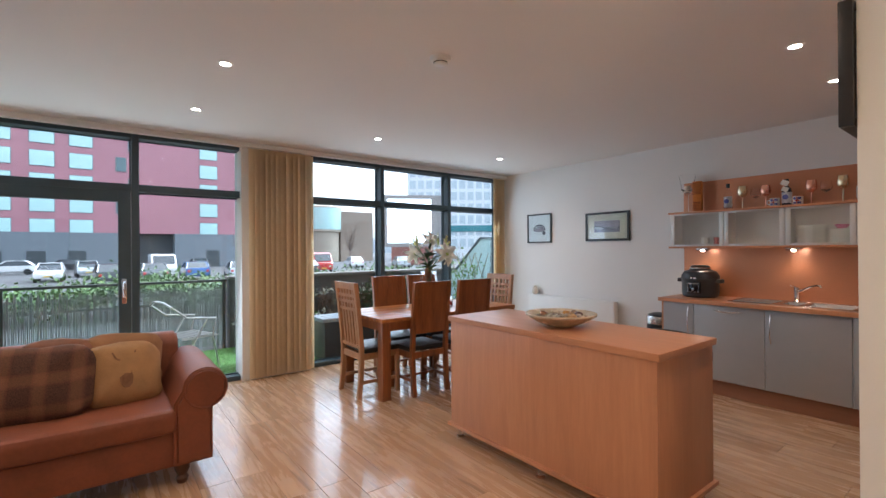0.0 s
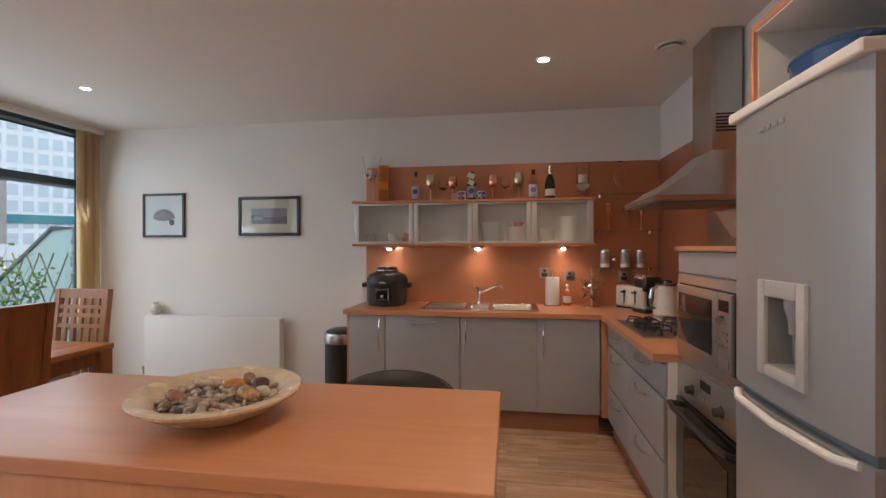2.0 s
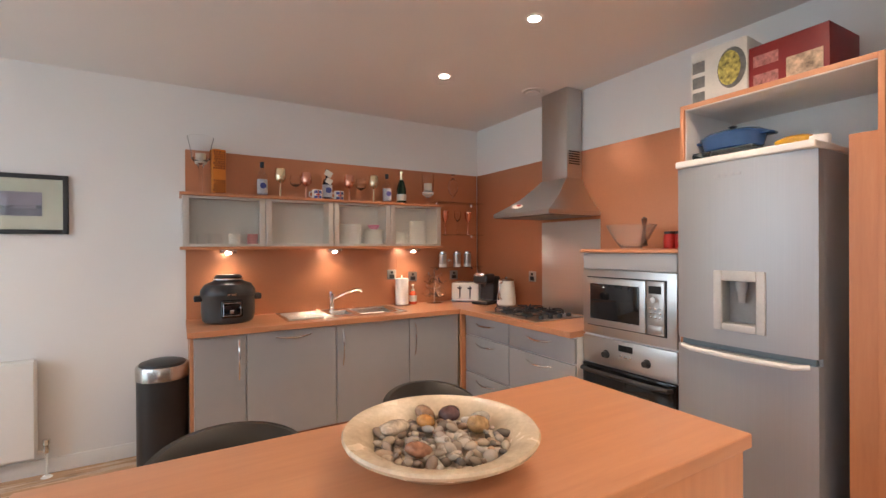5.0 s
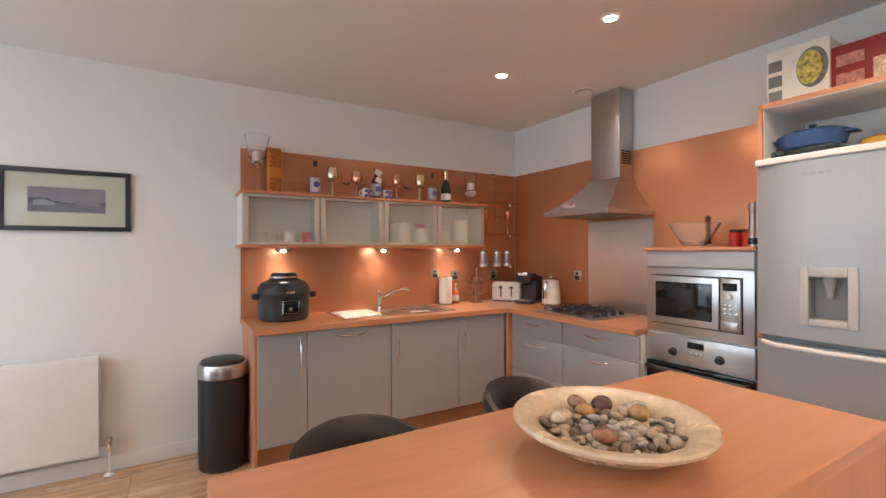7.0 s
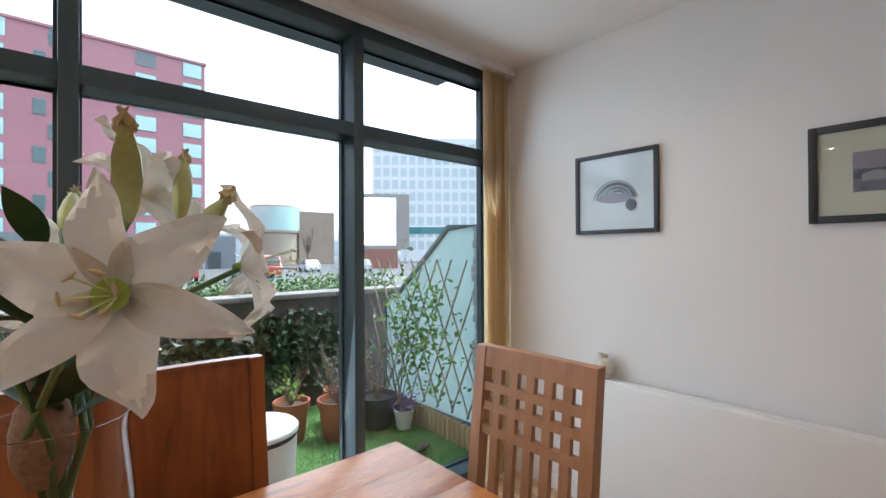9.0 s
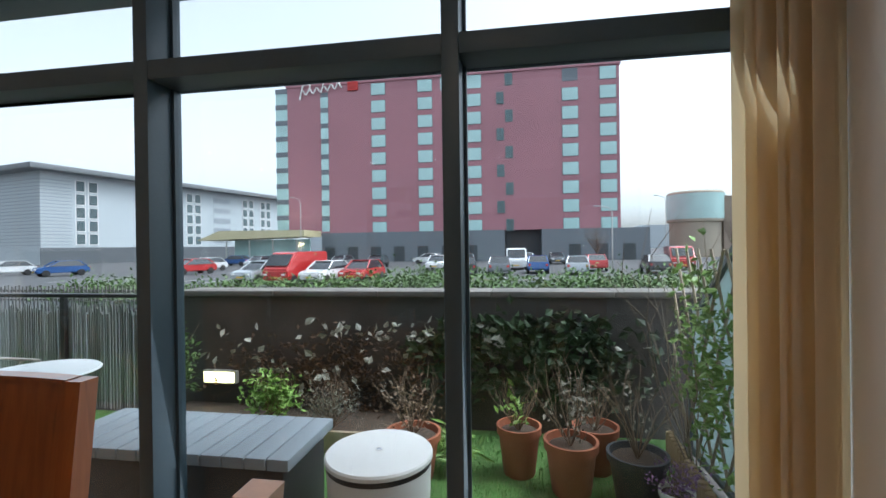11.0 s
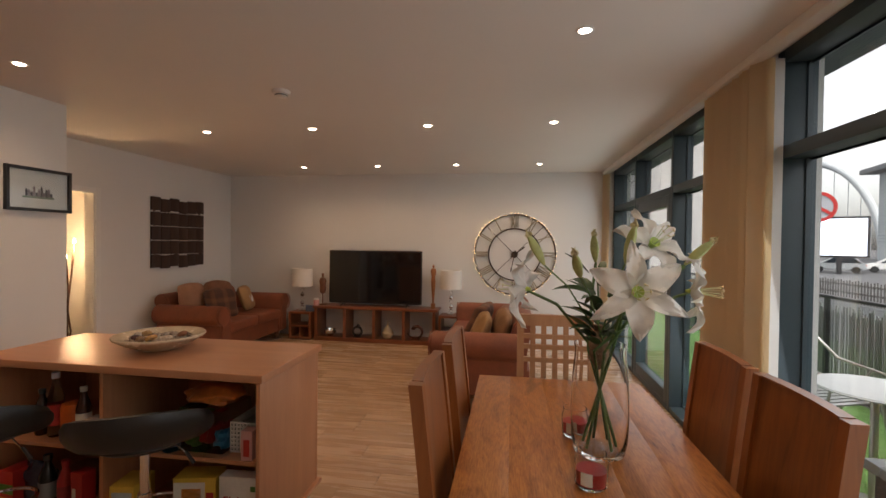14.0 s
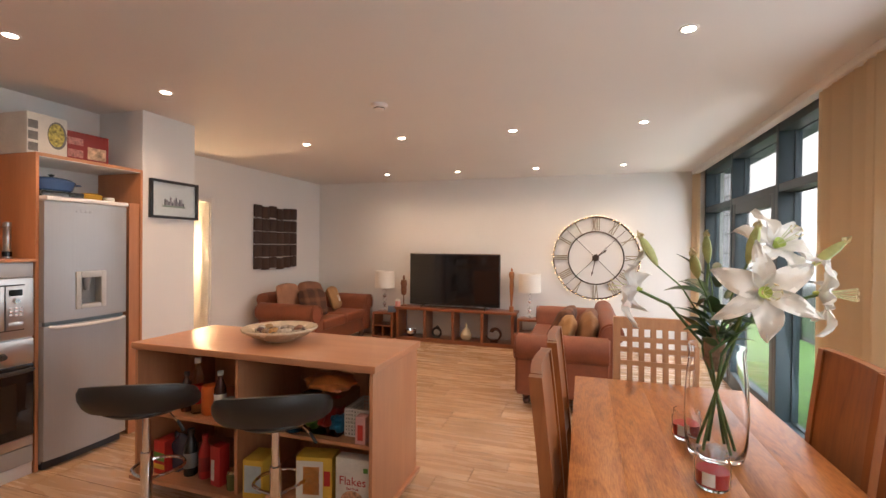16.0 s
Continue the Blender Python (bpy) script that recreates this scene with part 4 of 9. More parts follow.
# ---- television, console and clock ----
def console():
    t = thing("media_console", "red-stained wood console with four open cubes", "console", (-1.53, 3.375, 0))
    hy = 0.975
    part("top", B(-0.36, -hy, 0.495, 0.0, hy, 0.53, bev=0.003), M_REDWOOD, t)
    part("bottom", B(-0.36, -hy + 0.02, 0.0, -0.005, hy - 0.02, 0.055, bev=0.003), M_REDWOOD, t)
    for i in range(5):
        y = -hy + 0.05 + i * (2 * hy - 0.1) / 4
        part("upright", B(-0.355, y - 0.022, 0.0555, -0.008, y + 0.022, 0.4945), M_REDWOOD, t)
    return t


console()


def television():
    t = thing("television", "large black flat television, switched off", "television", (-1.66, 3.35, 0.531))
    part("panel", B(-0.045, -0.735, 0.045, 0.0, 0.735, 0.86, bev=0.006), M_BLACK, t)
    part("screen", B(0.0002, -0.72, 0.062, 0.0025, 0.72, 0.846), M_BLACKGLASS, t)
    part("bezel", B(-0.01, -0.735, 0.86, 0.003, 0.735, 0.866), M_CHROME, t)
    for s in (-1, 1):
        part("foot", tube(bmesh.new(), [(0.09, s * 0.52, 0.008), (-0.01, s * 0.5, 0.05), (-0.1, s * 0.52, 0.008)], 0.009, 8), M_BLACK, t)
    return t


television()


# ---- blinds ----
def blind_stack(label, x0, x1, y, n, rail=None):
    t = thing("vertical_blind", label, "blind", ((x0 + x1) / 2, y, 0), 0, "vertical blinds")
    h = (x1 - x0) / 2
    rnd = random.Random(int(x0 * 100))
    for i in range(n):
        x = -h + 0.02 + (2 * h - 0.04) * i / max(1, n - 1)
        a = radians(rnd.uniform(24, 38) if i % 2 else rnd.uniform(16, 30))
        bm = bmesh.new()
        pts = []
        for k in range(5):
            s = (k / 4 - 0.5) * 0.125
            bow = 0.008 * (1 - (k / 2 - 1) ** 2)
            pts.append((x + s * math.cos(a) * 1.2 - bow * math.sin(a), s * math.sin(a) * 0.9 + bow * math.cos(a)))
        o = pts + [(u + 0.0012, v + 0.0008) for u, v in pts[::-1]]
        prism(bm, o, "z", 0.02, H - 0.055)
        part("slat", bm, M_BLIND, t)
    return t


blind_stack("stacked cream vertical blinds over the window pier", 1.63, 2.07, 6.765, 8)
blind_stack("narrow stack of cream vertical blinds beside the dining window", 2.115, 2.285, 6.765, 4)
blind_stack("stacked cream vertical blinds at the window's end", 5.265, 5.49, 6.755, 6)
blind_stack("stacked cream vertical blinds at the far window end", -1.88, -1.78, 6.76, 4)
single("blind_rail", B(X0 + 0.01, 6.725, H - 0.05, X1 - 0.01, 6.795, H - 0.001, bev=0.003), M_SKIRT, "white headrail of the vertical blinds", "blind rail")


# ---- radiator and bin ----
def radiator():
    t = thing("radiator", "flat white panel radiator on the east wall", "radiator", (5.45, 5.48, 0))
    part("front_panel", B(-0.028, -0.71, 0.145, -0.008, 0.71, 0.735, bev=0.006, seg=3), M_RAD, t)
    part("rear_panel", B(0.03, -0.705, 0.15, 0.045, 0.705, 0.73, bev=0.004), M_RAD, t)
    bm = bmesh.new()
    for i in range(34):
        y = -0.69 + i * 0.0415
        box(bm, -0.0075, y, 0.17, 0.0295, y + 0.012, 0.715)
    part("convector_fins", bm, M_RAD, t)
    part("top_grille", B(-0.008, -0.708, 0.730, 0.045, 0.708, 0.742, bev=0.002), M_RAD, t)
    for s in (-1, 1):
        part("side_cover", B(-0.008, s * 0.7085 - 0.003, 0.15, 0.045, s * 0.7085 + 0.003, 0.7295), M_RAD, t)
        part("pipe", tube(bmesh.new(), [(0.02, s * 0.70, 0.17), (0.02, s * 0.755, 0.17), (0.02, s * 0.757, 0.16), (0.02, s * 0.757, 0.0)], 0.0075, 8), M_SKIRT, t)
        part("valve", lathe(bmesh.new(), [(0.0, 0.0), (0.013, 0.0), (0.016, 0.02), (0.012, 0.05), (0.02, 0.055), (0.02, 0.085), (0.0, 0.09)], 14, (0.02, s * 0.757, 0.15)), M_CHROME, t, "chrome valve")
        part("pipe_collar", lathe(bmesh.new(), [(0.008, 0.012), (0.02, 0.01), (0.03, 0.0)], 16, (0.02, s * 0.757, 0.0)), M_SKIRT, t)
    part("bracket", B(0.045, -0.5, 0.3, 0.084, -0.46, 0.6), M_RAD, t)
    part("bracket", B(0.045, 0.46, 0.3, 0.084, 0.5, 0.6), M_RAD, t)
    return t


radiator()


def bin_thing():
    t = thing("kitchen_bin", "tall black round kitchen bin with steel rim", "bin", (5.265, 4.10, 0))
    part("body", lathe(bmesh.new(), [(0.0, 0.0), (0.142, 0.0), (0.146, 0.012), (0.147, 0.58)], 40), M_BLACK, t)
    part("rim", lathe(bmesh.new(), [(0.147, 0.58), (0.152, 0.582), (0.152, 0.655), (0.146, 0.668), (0.135, 0.67)], 40), M_STEELY, t)
    part("lid", lathe(bmesh.new(), [(0.135, 0.668), (0.13, 0.682), (0.09, 0.695), (0.0, 0.70)], 40), M_BLACK, t)
    return t


bin_thing()


# ---- pictures ----
def picture(name, label, mesh_at, turn, w, h, fw, mount, art, deep=0.022):
    """A framed picture; it faces -y before the turn."""
    t = thing(name, label, "picture", mesh_at, turn)
    bm = B(-w / 2, -deep, -h / 2, -w / 2 + fw, 0, h / 2, bev=0.002)
    box(bm, w / 2 - fw, -deep, -h / 2, w / 2, 0, h / 2, bev=0.002)
    box(bm, -w / 2 + fw, -deep, -h / 2, w / 2 - fw, 0, -h / 2 + fw, bev=0.002)
    box(bm, -w / 2 + fw, -deep, h / 2 - fw, w / 2 - fw, 0, h / 2, bev=0.002)
    part("frame", bm, M_BLACK, t)
    part("mount", B(-w / 2 + fw, -0.010, -h / 2 + fw, w / 2 - fw, -0.002, h / 2 - fw), mount, t)
    art(t, w, h)
    g = part("glazing", B(-w / 2 + fw, -0.017, -h / 2 + fw, w / 2 - fw, -0.0145, h / 2 - fw), M_PANE, t)
    g.visible_shadow = False
    return t


def patch(outline, y=-0.0105, thick=0.0006):
    return prism(bmesh.new(), outline, "y", y - thick, y)


def blob(cx, cz, rx, rz, n=26, jag=0.12, seed=0):
    return [(cx + rx * math.cos(2 * math.pi * i / n) * (1 + jag * noise.noise(Vector((i * 0.7, seed, 0)))), cz + rz * math.sin(2 * math.pi * i / n) * (1 + jag * noise.noise(Vector((i * 0.7, seed, 5))))) for i in range(n)]


M_MOUNT = plain("cream_mount", (0.66, 0.61, 0.50), 0.85, var=0.03, bumps=0.02)
M_PAPER = plain("white_paper", (0.70, 0.71, 0.74), 0.85, var=0.04, bumps=0.02)
M_INK = plain("grey_ink", (0.10, 0.095, 0.12), 0.8, var=0.5, scale=20, bumps=0)
M_WASH = plain("grey_violet_wash", (0.26, 0.22, 0.27), 0.8, var=0.45, scale=9, bumps=0)


def art_dome(t, w, h):
    for k in range(7):
        r = 0.125 - k * 0.014
        o = []
        for i in range(15):
            a = radians(165 - 150 * i / 14)
            o.append((r * math.cos(a) * 1.05 + k * 0.003, -0.06 + k * 0.004 + r * math.sin(a)))
        o += [(u * 0.94, v - 0.006 - 0.004 * (k % 2)) for u, v in o[::-1]]
        part("drawn_arch", patch(o, -0.0105 - 0.0003 * k), M_INK if k % 3 else M_WASH, t)
    part("wash_stroke", patch(blob(0.0, -0.03, 0.10, 0.025, seed=3), -0.0135), M_WASH, t)
    part("wash_stroke", patch(blob(0.09, -0.07, 0.03, 0.03, seed=4), -0.0135), M_INK, t)


def art_landscape(t, w, h):
    part("print", B(-0.185, -0.0112, -0.075, 0.185, -0.0104, 0.075), plain("dusk_sky_print", (0.30, 0.25, 0.31), 0.7, var=0.15, scale=12, bumps=0), t)
    part("water", B(-0.183, -0.0119, -0.073, 0.183, -0.0113, -0.028), plain("dusk_water_print", (0.20, 0.17, 0.22), 0.6, var=0.4, scale=30, bumps=0), t)
    o = [(-0.183, -0.028)] + [(-0.183 + 0.366 * i / 20, -0.01 + 0.03 * noise.noise(Vector((i * 0.5, 2, 1))) + 0.02 * (i < 6)) for i in range(21)] + [(0.183, -0.028)]
    part("hills", patch(o, -0.0113), M_INK, t)
    part("boathouse", patch([(-0.16, -0.035), (-0.06, -0.035), (-0.06, -0.015), (-0.12, 0.004), (-0.16, -0.01)], -0.012), plain("pale_hut_print", (0.35, 0.33, 0.35), 0.7, bumps=0), t)
    part("far_houses", patch([(0.03, -0.03), (0.16, -0.03), (0.15, -0.004), (0.10, 0.006), (0.05, -0.012)], -0.012), M_WASH, t)


def art_sketch(t, w, h):
    M_G = plain("green_sketch", (0.25, 0.33, 0.27), 0.8, var=0.3, scale=30, bumps=0)
    rnd = random.Random(9)
    for i in range(11):
        x = -0.10 + i * 0.018
        hh = rnd.uniform(0.03, 0.085)
        part("sketched_house", patch([(x, -0.05), (x + 0.016, -0.05), (x + 0.016, -0.05 + hh * 0.8), (x + 0.008, -0.05 + hh), (x, -0.05 + hh * 0.8)], -0.0106), M_WASH if i % 2 else M_INK, t)
    part("sketched_bank", patch([(-0.12, -0.065), (0.11, -0.065), (0.11, -0.051), (-0.12, -0.051)], -0.0106), M_G, t)


picture("framed_picture", "black-framed ink drawing of a domed hall", (X1 - 0.003, 6.055, 1.725), -90, 0.46, 0.435, 0.022, M_PAPER, art_dome)
picture("framed_picture", "black-framed dusk landscape print with cream mount", (X1 - 0.003, 4.93, 1.705), -90, 0.63, 0.375, 0.028, M_MOUNT, art_landscape)
picture("framed_picture", "black-framed town sketch on the pier", (2.072, 1.875, 1.89), 180, 0.475, 0.325, 0.022, M_PAPER, art_sketch, 0.03)


# ---- small things in the kitchen ----
M_CLEAR = glass("clear_glass", (1, 1, 1), 0.0, 1.25)
M_COPPERM = plain("rose_gold", (0.75, 0.36, 0.25), 0.16, 0.9, var=0.05, bumps=0)
M_GOLD = plain("champagne_gold", (0.72, 0.60, 0.40), 0.18, 0.9, var=0.05, bumps=0)
M_CREAM = plain("cream_enamel", (0.72, 0.68, 0.60), 0.3, var=0.04, bumps=0.02)
M_WAX = plain("ivory_wax", (0.75, 0.68, 0.56), 0.5, var=0.04, bumps=0.05)
M_DKGREEN = plain("dark_green_glass", (0.012, 0.025, 0.012), 0.08, bumps=0)
M_LABEL = plain("paper_label", (0.68, 0.66, 0.60), 0.7, bumps=0.02)
M_BLUELABEL = plain("blue_label", (0.05, 0.07, 0.28), 0.5, bumps=0.02)
M_RED = plain("red_print", (0.45, 0.025, 0.02), 0.45, bumps=0.02)
M_ORANGEP = plain("orange_card", (0.62, 0.20, 0.02), 0.6, bumps=0.05)
M_YELLOW = plain("yellow_card", (0.68, 0.45, 0.06), 0.6, bumps=0.04)
M_BLUE = plain("blue_enamel", (0.035, 0.085, 0.22), 0.2, var=0.12, bumps=0.02)
M_TEALBAG = plain("blue_plastic_bag", (0.03, 0.22, 0.38), 0.3, var=0.3, bumps=0.3, fine=25, dist=0.01)
M_GREENP = plain("green_packet", (0.10, 0.28, 0.05), 0.45, var=0.3, bumps=0.2, fine=30)
M_MESH = plain("white_basket", (0.62, 0.60, 0.55), 0.6, bumps=0.05)


def turned(name, label, category, at, prof, material, extra=(), n=24, group=""):
    """A thing of turned parts: the main body and (name, profile, material) extras."""
    t = thing(name, label, category, at, 0, group)
    part("body", lathe(bmesh.new(), prof, n), material, t)
    for nm, pr, mt in extra:
        part(nm, lathe(bmesh.new(), pr, n), mt, t)
    return t


WT = 0.907


def multicooker():
    t = thing("multicooker", "dark grey pressure multicooker on the worktop", "cooker", (5.31, 3.705, WT))
    body = plain("gunmetal_plastic", (0.045, 0.048, 0.05), 0.35, 0.2, bumps=0.02)
    part("body", lathe(bmesh.new(), [(0.0, 0.0), (0.15, 0.0), (0.165, 0.015), (0.172, 0.06), (0.172, 0.17), (0.178, 0.18), (0.178, 0.20)], 40), body, t)
    part("lid", lathe(bmesh.new(), [(0.178, 0.20), (0.176, 0.225), (0.15, 0.265), (0.10, 0.285), (0.095, 0.29), (0.09, 0.315), (0.075, 0.33), (0.0, 0.332)], 40), M_BLACK, t)
    part("lid_ring", lathe(bmesh.new(), [(0.093, 0.292), (0.098, 0.296), (0.098, 0.304), (0.093, 0.308)], 40), M_STEELY, t)
    for s in (-1, 1):
        part("side_handle", B(-0.05, s * 0.19 - 0.025, 0.15, 0.05, s * 0.19 + 0.025, 0.19, bev=0.012, seg=3), M_BLACK, t)
    part("control_panel", B(-0.185, -0.075, 0.045, -0.155, 0.06, 0.165, bev=0.012, seg=3), M_BLACKGLASS, t)
    bm = tube(bmesh.new(), [(-0.187, -0.06, 0.06), (-0.187, -0.06, 0.145), (-0.187, 0.045, 0.145), (-0.187, 0.045, 0.06), (-0.187, -0.06, 0.06)], 0.0018, 6)
    part("panel_outline", bm, M_CHROME, t)
    part("dial", B(-0.19, -0.018, 0.075, -0.184, 0.006, 0.10, bev=0.003), M_CHROME, t)
    part("maker_mark", B(-0.1775, -0.035, 0.195, -0.174, 0.02, 0.207), M_CHROME, t)
    for a in range(0, 360, 90):
        part("foot", B(0.11 * math.cos(radians(a + 45)) - 0.015, 0.11 * math.sin(radians(a + 45)) - 0.015, -0.0005, 0.11 * math.cos(radians(a + 45)) + 0.015, 0.11 * math.sin(radians(a + 45)) + 0.015, 0.004), M_BLACK, t)


multicooker()


def sink():
    t = thing("kitchen_sink", "stainless steel sink with one and a half bowls", "sink", (5.265, 2.89, WT))
    x0, x1, y0, y1 = -0.215, 0.215, -0.465, 0.465
    bowls = [(-0.165, 0.165, -0.42, -0.10, 0.15), (-0.12, 0.12, -0.065, 0.08, 0.10)]
    bm = bmesh.new()
    xs = sorted({x0, x1, *[v for b in bowls for v in b[:2]]})
    ys = sorted({y0, y1, *[v for b in bowls for v in b[2:4]]})
    for a, b in zip(xs, xs[1:]):
        for c, d in zip(ys, ys[1:]):
            mx, my = (a + b) / 2, (c + d) / 2
            if not any(q[0] < mx < q[1] and q[2] < my < q[3] for q in bowls):
                vs = [bm.verts.new(p) for p in ((a, c, 0.003), (b, c, 0.003), (b, d, 0.003), (a, d, 0.003))]
                bm.faces.new(vs)
    bmesh.ops.remove_doubles(bm, verts=bm.verts, dist=1e-5)
    part("deck", bm, M_STEELY, t)
    rimb = tube(bmesh.new(), [(x0, y0, 0.002), (x1, y0, 0.002), (x1, y1, 0.002), (x0, y1, 0.002), (x0, y0, 0.002)], 0.004, 6)
    part("rim", rimb, M_STEELY, t)
    for a, b, c, d, deep in bowls:
        bm = bmesh.new()
        lv = [(0.0, 0.003), (0.006, -0.01), (0.012, -deep + 0.03), (0.04, -deep)]
        rings = [[bm.verts.new(p) for p in ((a + o, c + o, z), (b - o, c + o, z), (b - o, d - o, z), (a + o, d - o, z))] for o, z in lv]
        for p, q in zip(rings, rings[1:]):
            for i in range(4):
                bm.faces.new((p[i], p[(i + 1) % 4], q[(i + 1) % 4], q[i]))
        bm.faces.new(rings[-1])
        bw = part("bowl", bm, M_STEELY, t)
        part("waste", lathe(bmesh.new(), [(0.0, 0.001), (0.03, 0.002), (0.035, 0.0)], 20, ((a + b) / 2, (c + d) / 2, -deep + 0.001)), M_CHROME, t)
    for i in range(7):
        x = -0.15 + i * 0.05
        part("drainer_rib", tube(bmesh.new(), [(x, 0.13, 0.003), (x, 0.15, 0.006), (x, 0.42, 0.006), (x, 0.44, 0.003)], 0.006, 8), M_STEELY, t)
    tap = part("tap", lathe(bmesh.new(), [(0.0, 0.0), (0.026, 0.0), (0.026, 0.008), (0.02, 0.014), (0.02, 0.10), (0.024, 0.105), (0.024, 0.135), (0.0, 0.14)], 20, (0.185, 0.03, 0.003)), M_CHROME, t, "chrome mixer tap")
    pts = [(0.185, 0.03, 0.09), (0.16, -0.02, 0.115), (0.12, -0.08, 0.15), (0.08, -0.14, 0.172), (0.055, -0.17, 0.168), (0.05, -0.178, 0.15)]
    part("spout", tube(bmesh.new(), pts, 0.011, 10), M_CHROME, t)
    part("lever", tube(bmesh.new(), [(0.185, 0.03, 0.135), (0.155, 0.045, 0.15), (0.12, 0.06, 0.155)], [0.008, 0.006, 0.005], 8), M_CHROME, t)


sink()


def hob():
    t = thing("gas_hob", "four-burner steel gas hob with black pan supports", "hob", (4.38, 1.70, WT))
    part("plate", B(-0.29, -0.235, 0.0, 0.29, 0.235, 0.008, bev=0.003), M_STEELX, t)
    for x, y, r in ((0.15, 0.11, 0.045), (0.15, -0.11, 0.036), (-0.07, 0.11, 0.036), (-0.07, -0.11, 0.05)):
        part("burner", lathe(bmesh.new(), [(r + 0.01, 0.0085), (r + 0.008, 0.018), (r, 0.02), (r, 0.028), (r - 0.006, 0.033), (0.0, 0.034)], 24, (x, y, 0)), M_BLACK, t)
        bm = bmesh.new()
        for a in range(4):
            c, s = math.cos(radians(45 + 90 * a)), math.sin(radians(45 + 90 * a))
            tube(bm, [(x + c * 0.02, y + s * 0.02, 0.046), (x + c * 0.085, y + s * 0.085, 0.046), (x + c * 0.1, y + s * 0.1, 0.038), (x + c * 0.1, y + s * 0.1, 0.008)], 0.0045, 6)
        tube(bm, [(x + 0.1 * math.cos(radians(a)) * 1.0, y + 0.1 * math.sin(radians(a)), 0.024) for a in range(0, 361, 20)], 0.004, 6)
        part("pan_support", bm, M_BLACK, t)
    for i in range(4):
        part("knob", lathe(bmesh.new(), [(0.021, 0.008), (0.019, 0.014), (0.016, 0.032), (0.0, 0.034)], 18, (-0.235, -0.14 + i * 0.09, 0)), M_BLACK, t)


hob()
turned("kitchen_roll", "white paper kitchen roll on a steel stand", "kitchen roll", (5.43, 2.29, WT), [(0.02, 0.012), (0.056, 0.012), (0.058, 0.02), (0.058, 0.235), (0.056, 0.24), (0.02, 0.24)], M_WHITE,
       [("base", [(0.0, 0.0), (0.075, 0.0), (0.075, 0.008), (0.0, 0.011)], M_STEELY), ("post", [(0.006, 0.01), (0.006, 0.262), (0.01, 0.27), (0.0, 0.276)], M_CHROME)])
turned("soap_bottle", "red liquid soap pump bottle", "soap", (5.46, 2.165, WT), [(0.0, 0.0), (0.032, 0.0), (0.034, 0.01), (0.033, 0.09), (0.022, 0.115), (0.012, 0.122)], plain("red_soap", (0.5, 0.09, 0.04), 0.15, bumps=0),
       [("pump", [(0.014, 0.12), (0.014, 0.135), (0.005, 0.137), (0.005, 0.165), (0.014, 0.167), (0.012, 0.178), (0.0, 0.18)], M_WHITE), ("label", [(0.0345, 0.025), (0.0345, 0.08)], M_LABEL)])


def mug_tree():
    t = thing("mug_tree", "wire mug tree with hanging clear glass cups", "mug tree", (5.40, 1.975, WT))
    part("stand", lathe(bmesh.new(), [(0.0, 0.0), (0.07, 0.0), (0.07, 0.006), (0.008, 0.012), (0.006, 0.31), (0.012, 0.32), (0.0, 0.332)], 20), M_CHROME, t)
    for i, a in enumerate((20, 140, 260, 80, 200, 320)):
        z = 0.24 if i < 3 else 0.13
        c, s = math.cos(radians(a)), math.sin(radians(a))
        part("arm", tube(bmesh.new(), [(0, 0, z), (c * 0.06, s * 0.06, z + 0.02), (c * 0.075, s * 0.075, z + 0.045)], 0.003, 6), M_CHROME, t)
        bm = lathe(bmesh.new(), [(0.0, 0.0), (0.03, 0.002), (0.036, 0.03), (0.037, 0.075), (0.035, 0.075), (0.033, 0.03), (0.0, 0.006)], 16, (0, 0, -0.035))
        bmesh.ops.rotate(bm, verts=bm.verts, cent=(0, 0, 0), matrix=Matrix.Rotation(radians(a), 3, "Z") @ Matrix.Rotation(radians(60), 3, "Y"))
        bmesh.ops.translate(bm, verts=bm.verts, vec=(c * 0.065, s * 0.065, z - 0.03))
        part("glass_cup", bm, M_CLEAR, t)


mug_tree()


def toaster():
    t = thing("toaster", "cream four-slice toaster by the corner", "toaster", (5.36, 1.63, WT), 38)
    part("body", B(-0.14, -0.085, 0.012, 0.14, 0.085, 0.185, bev=0.028, seg=4), M_CREAM, t)
    part("base", B(-0.132, -0.078, 0.0, 0.132, 0.078, 0.014), M_BLACK, t)
    for y in (-0.045, 0.02):
        part("slot", B(-0.1, y, 0.183, 0.1, y + 0.022, 0.1865), M_BLACK, t)
    for x in (-0.05, 0.05):
        part("lever_track", B(x - 0.006, 0.0845, 0.05, x + 0.006, 0.0875, 0.15), M_BLACK, t)
        part("lever", B(x - 0.02, 0.086, 0.125, x + 0.02, 0.108, 0.14, bev=0.005), M_BLACK, t)
        part("browning_dial", B(x - 0.012, 0.086, 0.035, x + 0.012, 0.096, 0.048, bev=0.003), M_CHROME, t)
    part("trim", B(-0.138, 0.0846, 0.012, 0.138, 0.0866, 0.022), M_CHROME, t)


toaster()


